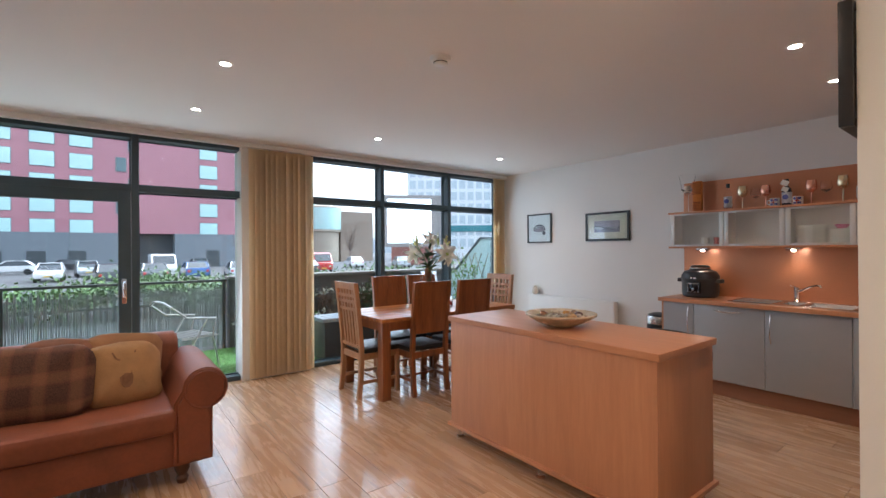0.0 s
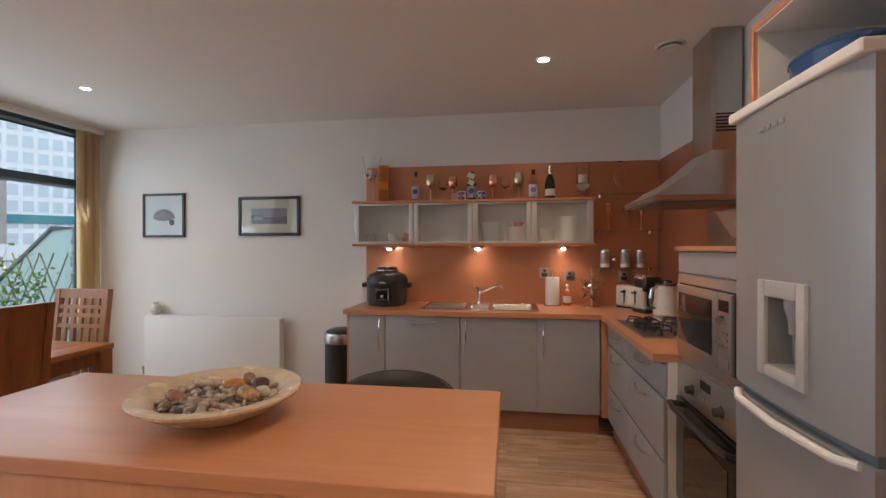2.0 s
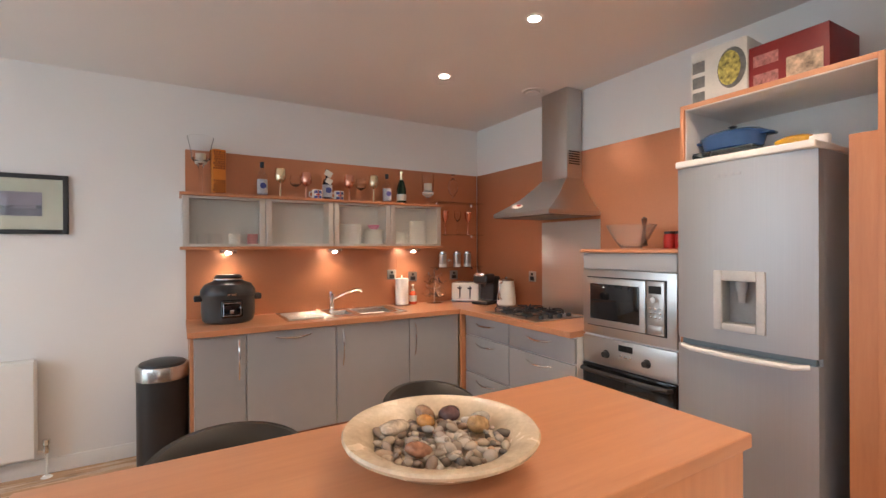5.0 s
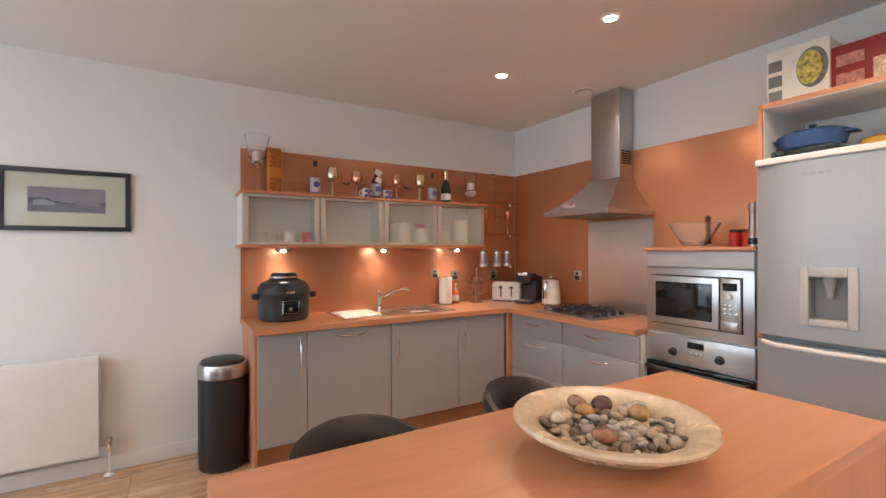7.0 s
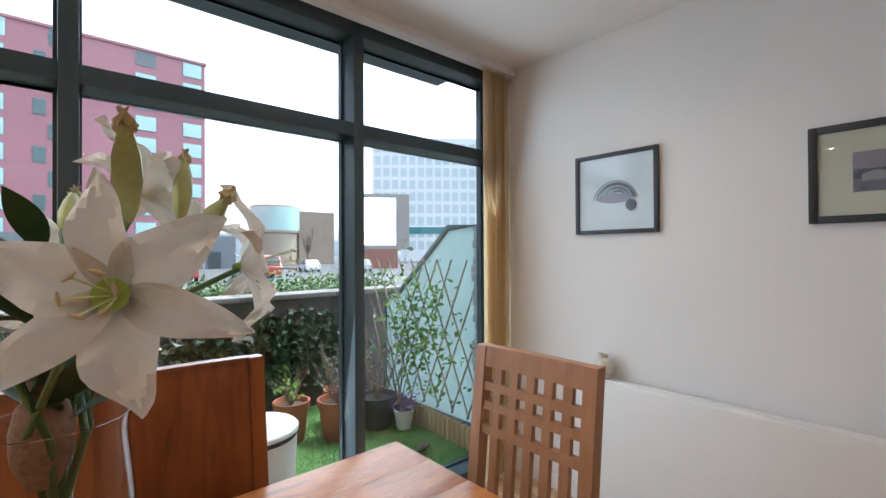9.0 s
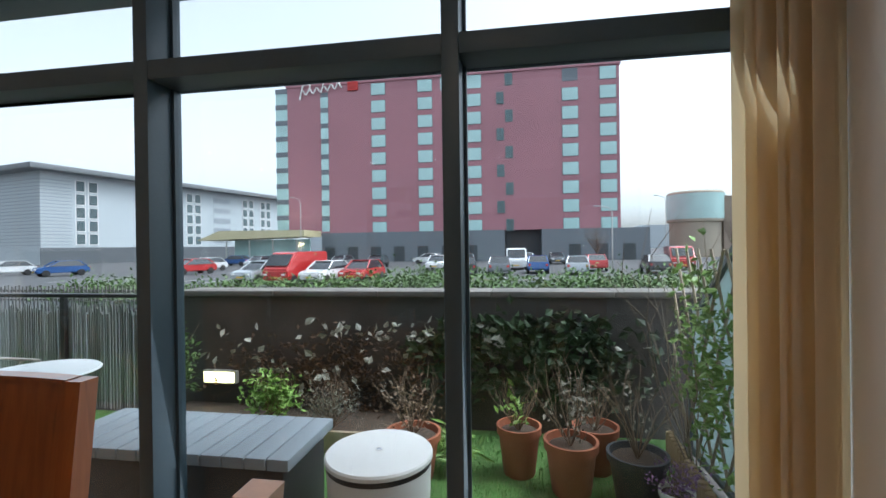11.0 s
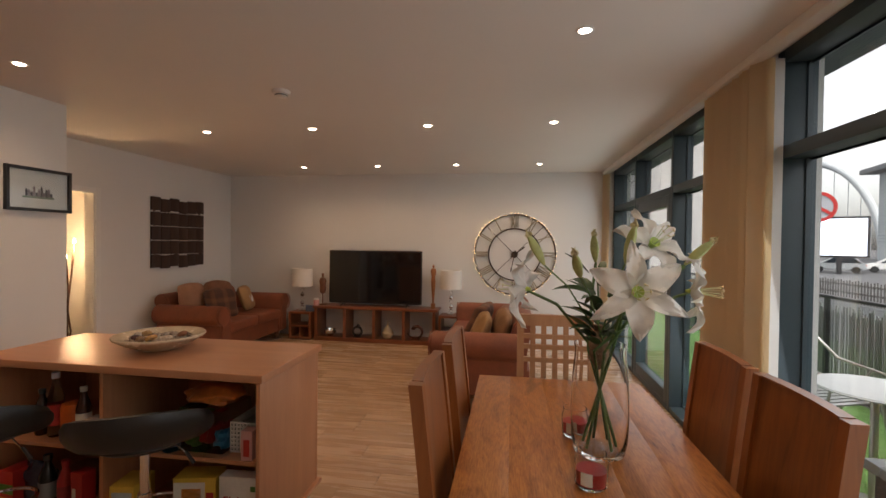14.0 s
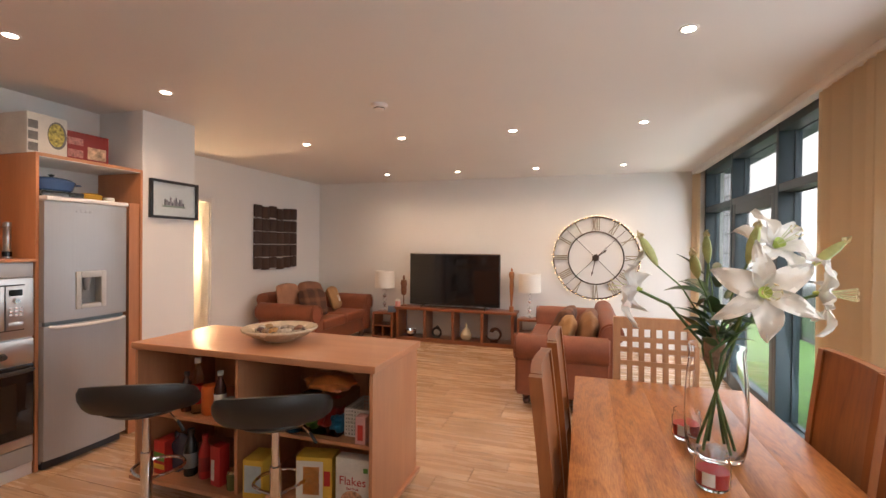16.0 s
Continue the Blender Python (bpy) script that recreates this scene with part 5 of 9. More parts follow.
def coffee_machine():
    t = thing("coffee_machine", "black capsule coffee machine", "coffee machine", (5.13, 1.575, WT), 20)
    part("base", B(-0.085, -0.12, 0.0, 0.085, 0.12, 0.028, bev=0.012, seg=3), M_BLACK, t)
    part("tower", B(-0.08, -0.12, 0.028, 0.08, 0.0, 0.25, bev=0.025, seg=3), M_BLACK, t)
    part("head", B(-0.078, -0.03, 0.185, 0.078, 0.115, 0.275, bev=0.03, seg=4), M_BLACK, t)
    part("chrome_lid", B(-0.05, 0.03, 0.25, 0.05, 0.12, 0.285, bev=0.015, seg=3), M_CHROME, t)
    part("spout", lathe(bmesh.new(), [(0.0, 0.155), (0.018, 0.155), (0.025, 0.185)], 16, (0, 0.06, 0)), M_BLACK, t)
    part("drip_tray", B(-0.06, 0.01, 0.028, 0.06, 0.11, 0.034), M_STEELX, t)
    part("tank", B(-0.06, -0.165, 0.02, 0.06, -0.121, 0.22, bev=0.01), M_BLACKGLASS, t)


coffee_machine()


def kettle():
    t = thing("kettle", "cream and steel jug kettle", "kettle", (4.845, 1.575, WT), 20)
    part("base", lathe(bmesh.new(), [(0.0, 0.0), (0.085, 0.0), (0.085, 0.014), (0.07, 0.02)], 28), M_STEELY, t)
    part("body", lathe(bmesh.new(), [(0.074, 0.02), (0.08, 0.03), (0.078, 0.10), (0.068, 0.20), (0.064, 0.225)], 32), M_CREAM, t)
    part("lid", lathe(bmesh.new(), [(0.064, 0.225), (0.066, 0.232), (0.05, 0.243), (0.012, 0.246), (0.012, 0.256), (0.0, 0.258)], 28), M_STEELY, t)
    part("handle", tube(bmesh.new(), [(0.0, 0.06, 0.215), (0.0, 0.105, 0.205), (0.0, 0.118, 0.15), (0.0, 0.105, 0.085), (0.0, 0.076, 0.07)], 0.011, 8), M_CHROME, t)
    part("spout", prism(bmesh.new(), [(-0.1, 0.225), (-0.06, 0.225), (-0.06, 0.17)], "x", -0.018, 0.018), M_CREAM, t)
    part("water_gauge", B(0.03, 0.066, 0.06, 0.04, 0.078, 0.16), M_BLACKGLASS, t)


kettle()


def socket(at, turn, label="brushed steel double socket on the splashback"):
    t = thing("wall_socket", label, "socket", at, turn, "kitchen sockets")
    part("plate", B(-0.043, -0.008, -0.043, 0.043, 0.0, 0.043, bev=0.003), M_STEEL, t)
    part("switch", B(-0.012, -0.012, 0.008, 0.012, -0.007, 0.03, bev=0.002), M_BLACK, t)
    part("socket_face", B(-0.024, -0.0095, -0.034, 0.024, -0.0078, 0.0, bev=0.001), M_BLACK, t)


socket((X1 - 0.0145, 2.139, 1.155), -90)
socket((X1 - 0.0145, 2.35, 1.18), -90)
socket((X1 - 0.0145, 1.69, 1.153), -90)
socket((4.70, YK + 0.0145, 1.17), 180)


# ---- shelf-top row above the wall cabinets ----
ST = 1.803


def stem_glass(y, h, material, label, x=5.38):
    turned("wine_glass", label, "glass", (x, y, ST), [(0.0, 0.0), (0.032, 0.0), (0.033, 0.003), (0.006, 0.008), (0.0045, h * 0.5), (0.014, h * 0.52), (0.038, h * 0.62), (0.044, h * 0.75), (0.036, h), (0.034, h), (0.042, h * 0.75), (0.034, h * 0.63), (0.0, h * 0.54)], material, n=20, group="glasses along the shelf top")


M_PALELABEL = plain("silver_white_label", (0.46, 0.47, 0.52), 0.4, var=0.25, scale=40, bumps=0)


def bottle(y, h, r, material, label, cap, lab, x=5.38, z=ST):
    t = turned("bottle", label, "bottle", (x, y, z), [(0.0, 0.0), (r - 0.003, 0.0), (r, 0.006), (r, h * 0.56), (r * 0.8, h * 0.66), (r * 0.36, h * 0.73), (r * 0.34, h * 0.86)], material,
           [("cap", [(r * 0.42, h * 0.84), (r * 0.44, h * 0.855), (r * 0.44, h * 0.995), (0.0, h)], cap), ("label", [(r + 0.0008, h * 0.10), (r + 0.0008, h * 0.50)], M_PALELABEL)], 24)
    face = lathe(bmesh.new(), [(0.0, 0.0022), (r * 0.62, 0.0022), (r * 0.62, 0.0)], 20)
    bmesh.ops.rotate(face, verts=face.verts, cent=(0, 0, 0), matrix=Matrix.Rotation(radians(-90), 3, "Y"))
    bmesh.ops.translate(face, verts=face.verts, vec=(-r - 0.0008, 0, h * 0.32))
    part("label_disc", face, lab, t)


turned("candle_vase", "tall clear glass hurricane candle holder", "candle holder", (5.40, 3.868, ST), [(0.0, 0.0), (0.04, 0.0), (0.042, 0.004), (0.012, 0.012), (0.011, 0.18), (0.02, 0.20), (0.06, 0.25), (0.062, 0.30), (0.085, 0.405), (0.082, 0.405), (0.058, 0.30), (0.056, 0.255), (0.0, 0.21)], M_CLEAR,
       [("candle", [(0.0, 0.222), (0.032, 0.226), (0.032, 0.29), (0.0, 0.292)], M_WAX)], 28)


def lantern():
    t = thing("orange_box", "tall orange cut-out card gift box", "box", (5.39, 3.757, ST), 8)
    part("card", B(-0.035, -0.042, 0.0, 0.035, 0.042, 0.325, bev=0.002), M_ORANGEP, t)
    rnd = random.Random(2)
    dark_card = plain("deep_orange", (0.16, 0.03, 0.008), 0.7)
    for z0, z1 in ((0.012, 0.12), (0.185, 0.315)):
        bm = bmesh.new()
        z = z0
        while z < z1 - 0.012:
            y = -0.037
            while y < 0.03:
                w = rnd.uniform(0.008, 0.014)
                box(bm, -0.0362, y, z, -0.0352, y + w, z + rnd.uniform(0.008, 0.013))
                y += w + 0.005
            z += 0.0165
        part("cut_out_panel", bm, dark_card, t)


lantern()
M_BOTTLE = glass("bottle_glass", (0.92, 0.94, 0.98), 0.02, 1.2)
bottle(3.463, 0.265, 0.036, M_BOTTLE, "clear gin bottle with blue label", M_BLACK, M_BLUELABEL)
stem_glass(3.333, 0.225, M_GOLD, "champagne-gold metallic wine glass")
stem_glass(3.221, 0.185, M_CLEAR, "small clear stemmed glass")
stem_glass(3.138, 0.21, M_COPPERM, "rose-gold metallic wine glass")


def mug(y, x=5.36):
    t = thing("mug", "white mug with red and blue flag print", "mug", (x, y, ST), 0, "flag mugs")
    part("cup", lathe(bmesh.new(), [(0.0, 0.0), (0.036, 0.0), (0.038, 0.004), (0.038, 0.078), (0.035, 0.078), (0.034, 0.008), (0.0, 0.006)], 24), M_WHITE, t)
    part("handle", tube(bmesh.new(), [(0, 0.036, 0.062), (0, 0.06, 0.058), (0, 0.062, 0.03), (0, 0.036, 0.018)], 0.005, 8), M_WHITE, t)
    bm = bmesh.new()
    for a, b, z0, z1 in ((-26, 26, 0.034, 0.044), (-4, 4, 0.008, 0.072)):
        pts = [radians(180 + a + (b - a) * i / 6) for i in range(7)]
        lo = [bm.verts.new((0.0388 * math.cos(p), 0.0388 * math.sin(p), z0)) for p in pts]
        hi = [bm.verts.new((0.0388 * math.cos(p), 0.0388 * math.sin(p), z1)) for p in pts]
        for i in range(6):
            bm.faces.new((lo[i], lo[i + 1], hi[i + 1], hi[i]))
    part("red_cross", bm, M_RED, t)
    bm = bmesh.new()
    for a0, a1 in ((-50, -8), (8, 50)):
        for z0, z1 in ((0.01, 0.03), (0.048, 0.07)):
            pts = [radians(180 + a0 + (a1 - a0) * i / 5) for i in range(6)]
            lo = [bm.verts.new((0.0385 * math.cos(p), 0.0385 * math.sin(p), z0)) for p in pts]
            hi = [bm.verts.new((0.0385 * math.cos(p), 0.0385 * math.sin(p), z1)) for p in pts]
            for i in range(5):
                bm.faces.new((lo[i], lo[i + 1], hi[i + 1], hi[i]))
    part("blue_field", bm, M_BLUELABEL, t)


mug(3.06)
mug(2.883)
bottle(2.972, 0.25, 0.038, plain("navy_bottle", (0.012, 0.014, 0.03), 0.12, bumps=0), "dark navy bottle with white gift tag", M_BLACK, M_BLUELABEL)
bm = B(-0.006, -0.03, 0.0, -0.003, 0.03, 0.045)
box(bm, -0.009, -0.055, -0.05, -0.006, -0.005, -0.008)
bmesh.ops.rotate(bm, verts=bm.verts, cent=(0, 0, 0), matrix=Matrix.Rotation(radians(28), 3, "X"))
bmesh.ops.translate(bm, verts=bm.verts, vec=(5.338, 2.985, ST + 0.19))
single("gift_tag", bm, M_LABEL, "white paper gift tags tied to a bottle", "tag")
stem_glass(2.79, 0.215, M_COPPERM, "rose-gold metallic wine glass")
stem_glass(2.687, 0.195, M_CLEAR, "small clear stemmed glass")
stem_glass(2.574, 0.23, M_GOLD, "champagne-gold metallic wine glass")
bottle(2.452, 0.255, 0.036, M_BOTTLE, "clear gin bottle with violet label", M_BLACK, plain("violet_label", (0.12, 0.10, 0.32), 0.5))
turned("champagne_bottle", "dark green champagne bottle with gold foil", "bottle", (5.38, 2.314, ST), [(0.0, 0.0), (0.04, 0.0), (0.042, 0.008), (0.042, 0.13), (0.03, 0.18), (0.016, 0.215), (0.014, 0.25)], M_DKGREEN,
       [("foil", [(0.0175, 0.205), (0.016, 0.25), (0.018, 0.255), (0.018, 0.285), (0.0, 0.30)], M_GOLD), ("label", [(0.0428, 0.03), (0.0428, 0.085)], M_LABEL)])
turned("candle_holder", "footed glass candle holder with white candle", "candle holder", (5.38, 2.047, ST), [(0.0, 0.0), (0.035, 0.0), (0.036, 0.004), (0.01, 0.02), (0.012, 0.07), (0.05, 0.10), (0.052, 0.12), (0.045, 0.125), (0.05, 0.15), (0.055, 0.28), (0.053, 0.28), (0.044, 0.13), (0.0, 0.12)], M_CLEAR,
       [("candle", [(0.0, 0.128), (0.036, 0.13), (0.036, 0.20), (0.0, 0.202)], M_WAX), ("bowl", [(0.012, 0.07), (0.05, 0.10), (0.052, 0.12), (0.0, 0.118)], M_WHITE)])

# dishes behind the frosted doors
for y, r, h, mt, lb in ((2.79, 0.105, 0.185, M_WHITE, "stack of white dinner plates"), (2.58, 0.085, 0.15, M_WHITE, "stack of white side plates"), (2.17, 0.07, 0.225, M_WHITE, "stack of white bowls"), (2.34, 0.06, 0.13, M_WHITE, "stack of white cups")):
    bm = bmesh.new()
    n = int(h / 0.014)
    prof = [(0.0, 0.0)]
    for i in range(n):
        prof += [(r * 0.75, i * 0.014), (r, i * 0.014 + 0.009), (r, i * 0.014 + 0.012)]
    prof.append((0.0, n * 0.014))
    single("crockery_stack", lathe(bm, prof, 28, (5.37, y, 1.436)), mt, lb, "crockery", "crockery in the wall cabinets")
single("pink_bowl", lathe(bmesh.new(), [(0.0, 0.0), (0.03, 0.0), (0.055, 0.035), (0.052, 0.035), (0.0, 0.006)], 24, (5.37, 2.58, 1.578)), plain("pink_plastic", (0.6, 0.06, 0.25), 0.4), "small pink bowl on a stack of plates", "bowl")
for y, mt, lb in ((3.86, M_CLEAR, "clear tumbler in the wall cabinet"), (3.78, M_CLEAR, "clear tumbler in the wall cabinet"), (3.66, M_WHITE, "white mug with dark lettering"), (3.54, M_RED, "red mug in the wall cabinet")):
    single("cup", lathe(bmesh.new(), [(0.0, 0.0), (0.036, 0.0), (0.038, 0.09), (0.036, 0.09), (0.034, 0.006), (0.0, 0.006)], 22, (5.33, y, 1.436)), mt, lb, "cup", "cups in the wall cabinet")

# ---- corner glass shelves ----
for k, z in enumerate((1.235, 1.545, 1.85)):
    t = thing("glass_shelf", "small clear glass wall shelf on chrome brackets", "shelf", (5.52, 1.69, z), 0, "corner glass shelves")
    g = part("glass", B(-0.145, -0.26, -0.008, 0.0, 0.26, 0.0, bev=0.001), M_PANE, t)
    for y in (-0.2, 0.2):
        part("bracket", lathe(bmesh.new(), [(0.0, -0.03), (0.012, -0.03), (0.014, -0.0085)], 14, (-0.02, y, 0)), M_CHROME, t)
for y in (1.86, 1.70, 1.58):
    turned("canister", "steel storage canister with glass window", "canister", (5.44, y, 1.2355), [(0.0, 0.0), (0.034, 0.0), (0.036, 0.004), (0.036, 0.125)], M_STEEL, [("lid", [(0.037, 0.125), (0.037, 0.145), (0.0, 0.15)], M_STEELY), ("base_band", [(0.0365, 0.0), (0.0365, 0.03)], M_WHITE)], 22, "canisters on the glass shelf")
turned("spice_jar", "small clear spice jar with steel lid", "jar", (5.44, 1.785, 1.2355), [(0.0, 0.0), (0.02, 0.0), (0.022, 0.05), (0.018, 0.055)], M_CLEAR, [("lid", [(0.02, 0.055), (0.02, 0.07), (0.0, 0.072)], M_STEELY)], 18)
for y, mt in ((1.83, M_COPPERM), (1.69, M_CLEAR), (1.57, M_COPPERM)):
    turned("tall_glass", "slim stemmed cocktail glass on the glass shelf", "glass", (5.44, y, 1.5455), [(0.0, 0.0), (0.03, 0.0), (0.03, 0.003), (0.005, 0.008), (0.004, 0.11), (0.03, 0.16), (0.034, 0.22), (0.032, 0.22), (0.026, 0.16), (0.0, 0.118)], mt, (), 18, "stemmed glasses on the glass shelf")
turned("decanter", "clear glass amphora decanter on the top glass shelf", "decanter", (5.44, 1.74, 1.8505), [(0.0, 0.0), (0.03, 0.0), (0.03, 0.004), (0.006, 0.01), (0.006, 0.05), (0.04, 0.10), (0.05, 0.16), (0.035, 0.21), (0.012, 0.23), (0.012, 0.26), (0.02, 0.268), (0.0, 0.275)], M_CLEAR)

# ---- on the oven housing ----
M_CRYSTAL = glass("cut_crystal", (0.95, 0.92, 0.88), 0.12, 1.3)
M_CRYSTAL.node_tree.nodes["Principled BSDF"].inputs["Transmission Weight"].default_value = 0.9
turned("crystal_bowl", "large cut crystal bowl on the oven housing", "bowl", (3.56, 1.64, 1.406), [(0.0, 0.0), (0.06, 0.0), (0.065, 0.012), (0.10, 0.06), (0.145, 0.145), (0.139, 0.145), (0.094, 0.062), (0.055, 0.016), (0.0, 0.012)], M_CRYSTAL, (), 18)
turned("pestle", "dark wooden pestle standing in the bowl", "pestle", (3.50, 1.60, 1.42), [(0.0, 0.0), (0.02, 0.005), (0.014, 0.04), (0.011, 0.13), (0.018, 0.165), (0.0, 0.18)], M_DARKWOOD)
for x, y in ((3.17, 1.72), (3.225, 1.66)):
    turned("pepper_grinder", "tall brushed steel pepper grinder", "grinder", (x, y, 1.406), [(0.0, 0.0), (0.024, 0.0), (0.024, 0.05), (0.021, 0.055), (0.021, 0.20), (0.024, 0.205), (0.022, 0.235), (0.0, 0.24)], M_STEEL, [("window", [(0.0245, 0.012), (0.0245, 0.045)], M_BLACKGLASS)], 22, "pepper grinders")
for i, (x, y) in enumerate(((3.30, 1.55), (3.37, 1.55), (3.335, 1.49))):
    turned("jam_jar", "small red preserve jar with metal lid", "jar", (x, y, 1.406), [(0.0, 0.0), (0.03, 0.0), (0.033, 0.008), (0.033, 0.075), (0.027, 0.085)], M_RED, [("lid", [(0.03, 0.085), (0.03, 0.10), (0.0, 0.102)], M_BLACK)], 20, "preserve jars")

# ---- on and above the fridge ----
def printed_box(name, label, at, turn, sx, sy, sz, base, patches):
    t = thing(name, label, "box", at, turn)
    part("carton", B(-sx / 2, -sy / 2, 0.0, sx / 2, sy / 2, sz, bev=0.002), base, t)
    for nm, pts, mt in patches:
        part(nm, prism(bmesh.new(), pts, "y", sy / 2, sy / 2 + 0.0012), mt, t)
    return t


def oval(cx, cz, rx, rz, n=24):
    return [(cx + rx * math.cos(2 * math.pi * i / n), cz + rz * math.sin(2 * math.pi * i / n)) for i in range(n)]


def rect(x0, z0, x1, z1):
    return [(x0, z0), (x1, z0), (x1, z1), (x0, z1)]


M_FOOD = plain("salad_print", (0.42, 0.36, 0.08), 0.5, var=0.9, scale=45, bumps=0)
M_PAN = plain("pan_print", (0.16, 0.16, 0.15), 0.5, var=0.3, scale=20, bumps=0)
printed_box("pan_set_box", "white carton with printed pans and salad", (2.985, 1.63, 2.106), 3, 0.25, 0.30, 0.275, M_LABEL,
            [("pan_picture", rect(0.06, 0.02 + k * 0.075, 0.118, 0.075 + k * 0.075), M_PAN) for k in range(3)] + [("pan_ring", oval(-0.06, 0.15, 0.062, 0.095), M_PAN)])
printed_box("red_appliance_box", "dark red printed appliance carton", (2.70, 1.62, 2.106), -2, 0.30, 0.28, 0.215, plain("dark_red_card", (0.22, 0.015, 0.014), 0.5, bumps=0.03),
            [("text_block", rect(0.03, 0.03, 0.13, 0.085), plain("pink_text", (0.40, 0.16, 0.14), 0.5, var=0.5, scale=60, bumps=0)), ("text_block", rect(0.03, 0.12, 0.13, 0.17), plain("pink_text_b", (0.40, 0.16, 0.14), 0.5, var=0.5, scale=60, bumps=0)), ("food_picture", rect(-0.13, 0.03, 0.0, 0.12), plain("pastry_print", (0.5, 0.36, 0.24), 0.5, var=0.7, scale=25, bumps=0))])
bm = prism(bmesh.new(), oval(2.925, 2.256, 0.05, 0.08), "y", 1.7825, 1.784)
single("salad_picture", bm, M_FOOD, "round printed salad picture on the carton", "print")


def casserole():
    t = thing("casserole", "blue enamel oval casserole dish with lid on the fridge", "pot", (2.93, 1.74, 1.868))
    def ov(prof):
        bm = lathe(bmesh.new(), prof, 32)
        bmesh.ops.scale(bm, verts=bm.verts, vec=(1.15, 0.8, 1))
        return bm
    part("pot", ov([(0.0, 0.0), (0.09, 0.0), (0.11, 0.012), (0.122, 0.06), (0.124, 0.066)]), M_BLUE, t)
    part("lid", ov([(0.126, 0.066), (0.126, 0.074), (0.10, 0.09), (0.04, 0.10), (0.0, 0.102)]), M_BLUE, t)
    part("knob", lathe(bmesh.new(), [(0.012, 0.1), (0.01, 0.108), (0.02, 0.116), (0.0, 0.124)], 16), M_BLACK, t)
    for s in (-1, 1):
        part("handle", B(s * 0.15 - 0.022, -0.04, 0.052, s * 0.15 + 0.022, 0.04, 0.064, bev=0.006), M_BLUE, t)


casserole()
single("oven_dish", B(2.79, 1.62, 1.8235, 3.06, 1.86, 1.8665, bev=0.012, seg=3), glass("dish_glass", (0.85, 0.9, 0.88), 0.05, 1.3), "clear glass oven dish under the casserole", "dish")
single("yellow_dish", lathe(bmesh.new(), [(0.0, 0.0), (0.06, 0.0), (0.075, 0.02), (0.078, 0.045), (0.05, 0.06), (0.0, 0.065)], 26, (2.675, 1.74, 1.823)), plain("mustard_enamel", (0.52, 0.30, 0.03), 0.25), "mustard yellow lidded dish on the fridge", "dish")
single("white_ramekin", lathe(bmesh.new(), [(0.0, 0.0), (0.03, 0.0), (0.036, 0.02), (0.034, 0.036), (0.0, 0.04)], 22, (2.575, 1.80, 1.823)), M_WHITE, "small white bowl on the fridge", "bowl")


# ---- the island's top and shelves ----
def stone_bowl():
    t = thing("stone_bowl", "wide cream stone bowl on the island", "bowl", (2.715, 3.48, 0.912))
    mt = plain("travertine", (0.60, 0.49, 0.35), 0.25, var=0.2, scale=16, bumps=0.15, fine=90)
    part("bowl", lathe(bmesh.new(), [(0.0, 0.0), (0.085, 0.0), (0.095, 0.006), (0.165, 0.035), (0.226, 0.072), (0.230, 0.080), (0.226, 0.086), (0.20, 0.083), (0.168, 0.066), (0.152, 0.045), (0.10, 0.028), (0.0, 0.024)], 56), mt, t)


stone_bowl()


def pebble_mesh(rnd, rows, cx, cy):
    bm = bmesh.new()
    for x, y, z, r in rows:
        b2 = bmesh.ops.create_icosphere(bm, subdivisions=2, radius=r)
        m = Matrix.Translation((cx + x, cy + y, z)) @ Euler((rnd.uniform(-0.5, 0.5), rnd.uniform(-0.5, 0.5), rnd.uniform(0, 6))).to_matrix().to_4x4() @ Matrix.Diagonal((rnd.uniform(1.1, 1.6), rnd.uniform(0.8, 1.1), rnd.uniform(0.6, 0.85), 1))
        s = rnd.uniform(0, 50)
        for v in b2["verts"]:
            v.co *= 1 + 0.12 * noise.noise(v.co / r * 0.9 + Vector((s, 0, 0)))
        bmesh.ops.transform(bm, matrix=m, verts=b2["verts"])
    return bm


def pebble_material():
    m, nt, p = nodes_of("mixed_pebbles")
    g = nt.nodes.new("ShaderNodeNewGeometry")
    c = ramp(nt, g.outputs["Random Per Island"], [(0.0, (0.09, 0.08, 0.075)), (0.18, (0.30, 0.23, 0.17)), (0.35, (0.50, 0.41, 0.31)), (0.5, (0.22, 0.15, 0.11)), (0.65, (0.60, 0.53, 0.44)), (0.8, (0.28, 0.22, 0.19)), (0.92, (0.48, 0.44, 0.38)), (1.0, (0.40, 0.23, 0.13))])
    n = noise_tex(nt, coords(nt), 70, 4)
    c = mixc(nt, 0.25, c, ramp(nt, n, [(0.3, (0.5, 0.5, 0.5)), (0.7, (1.0, 1.0, 1.0))]), "MULTIPLY")
    nt.links.new(c, p.inputs["Base Color"])
    p.inputs["Roughness"].default_value = 0.26
    bump(nt, p, n, 0.15, 0.002)
    return m


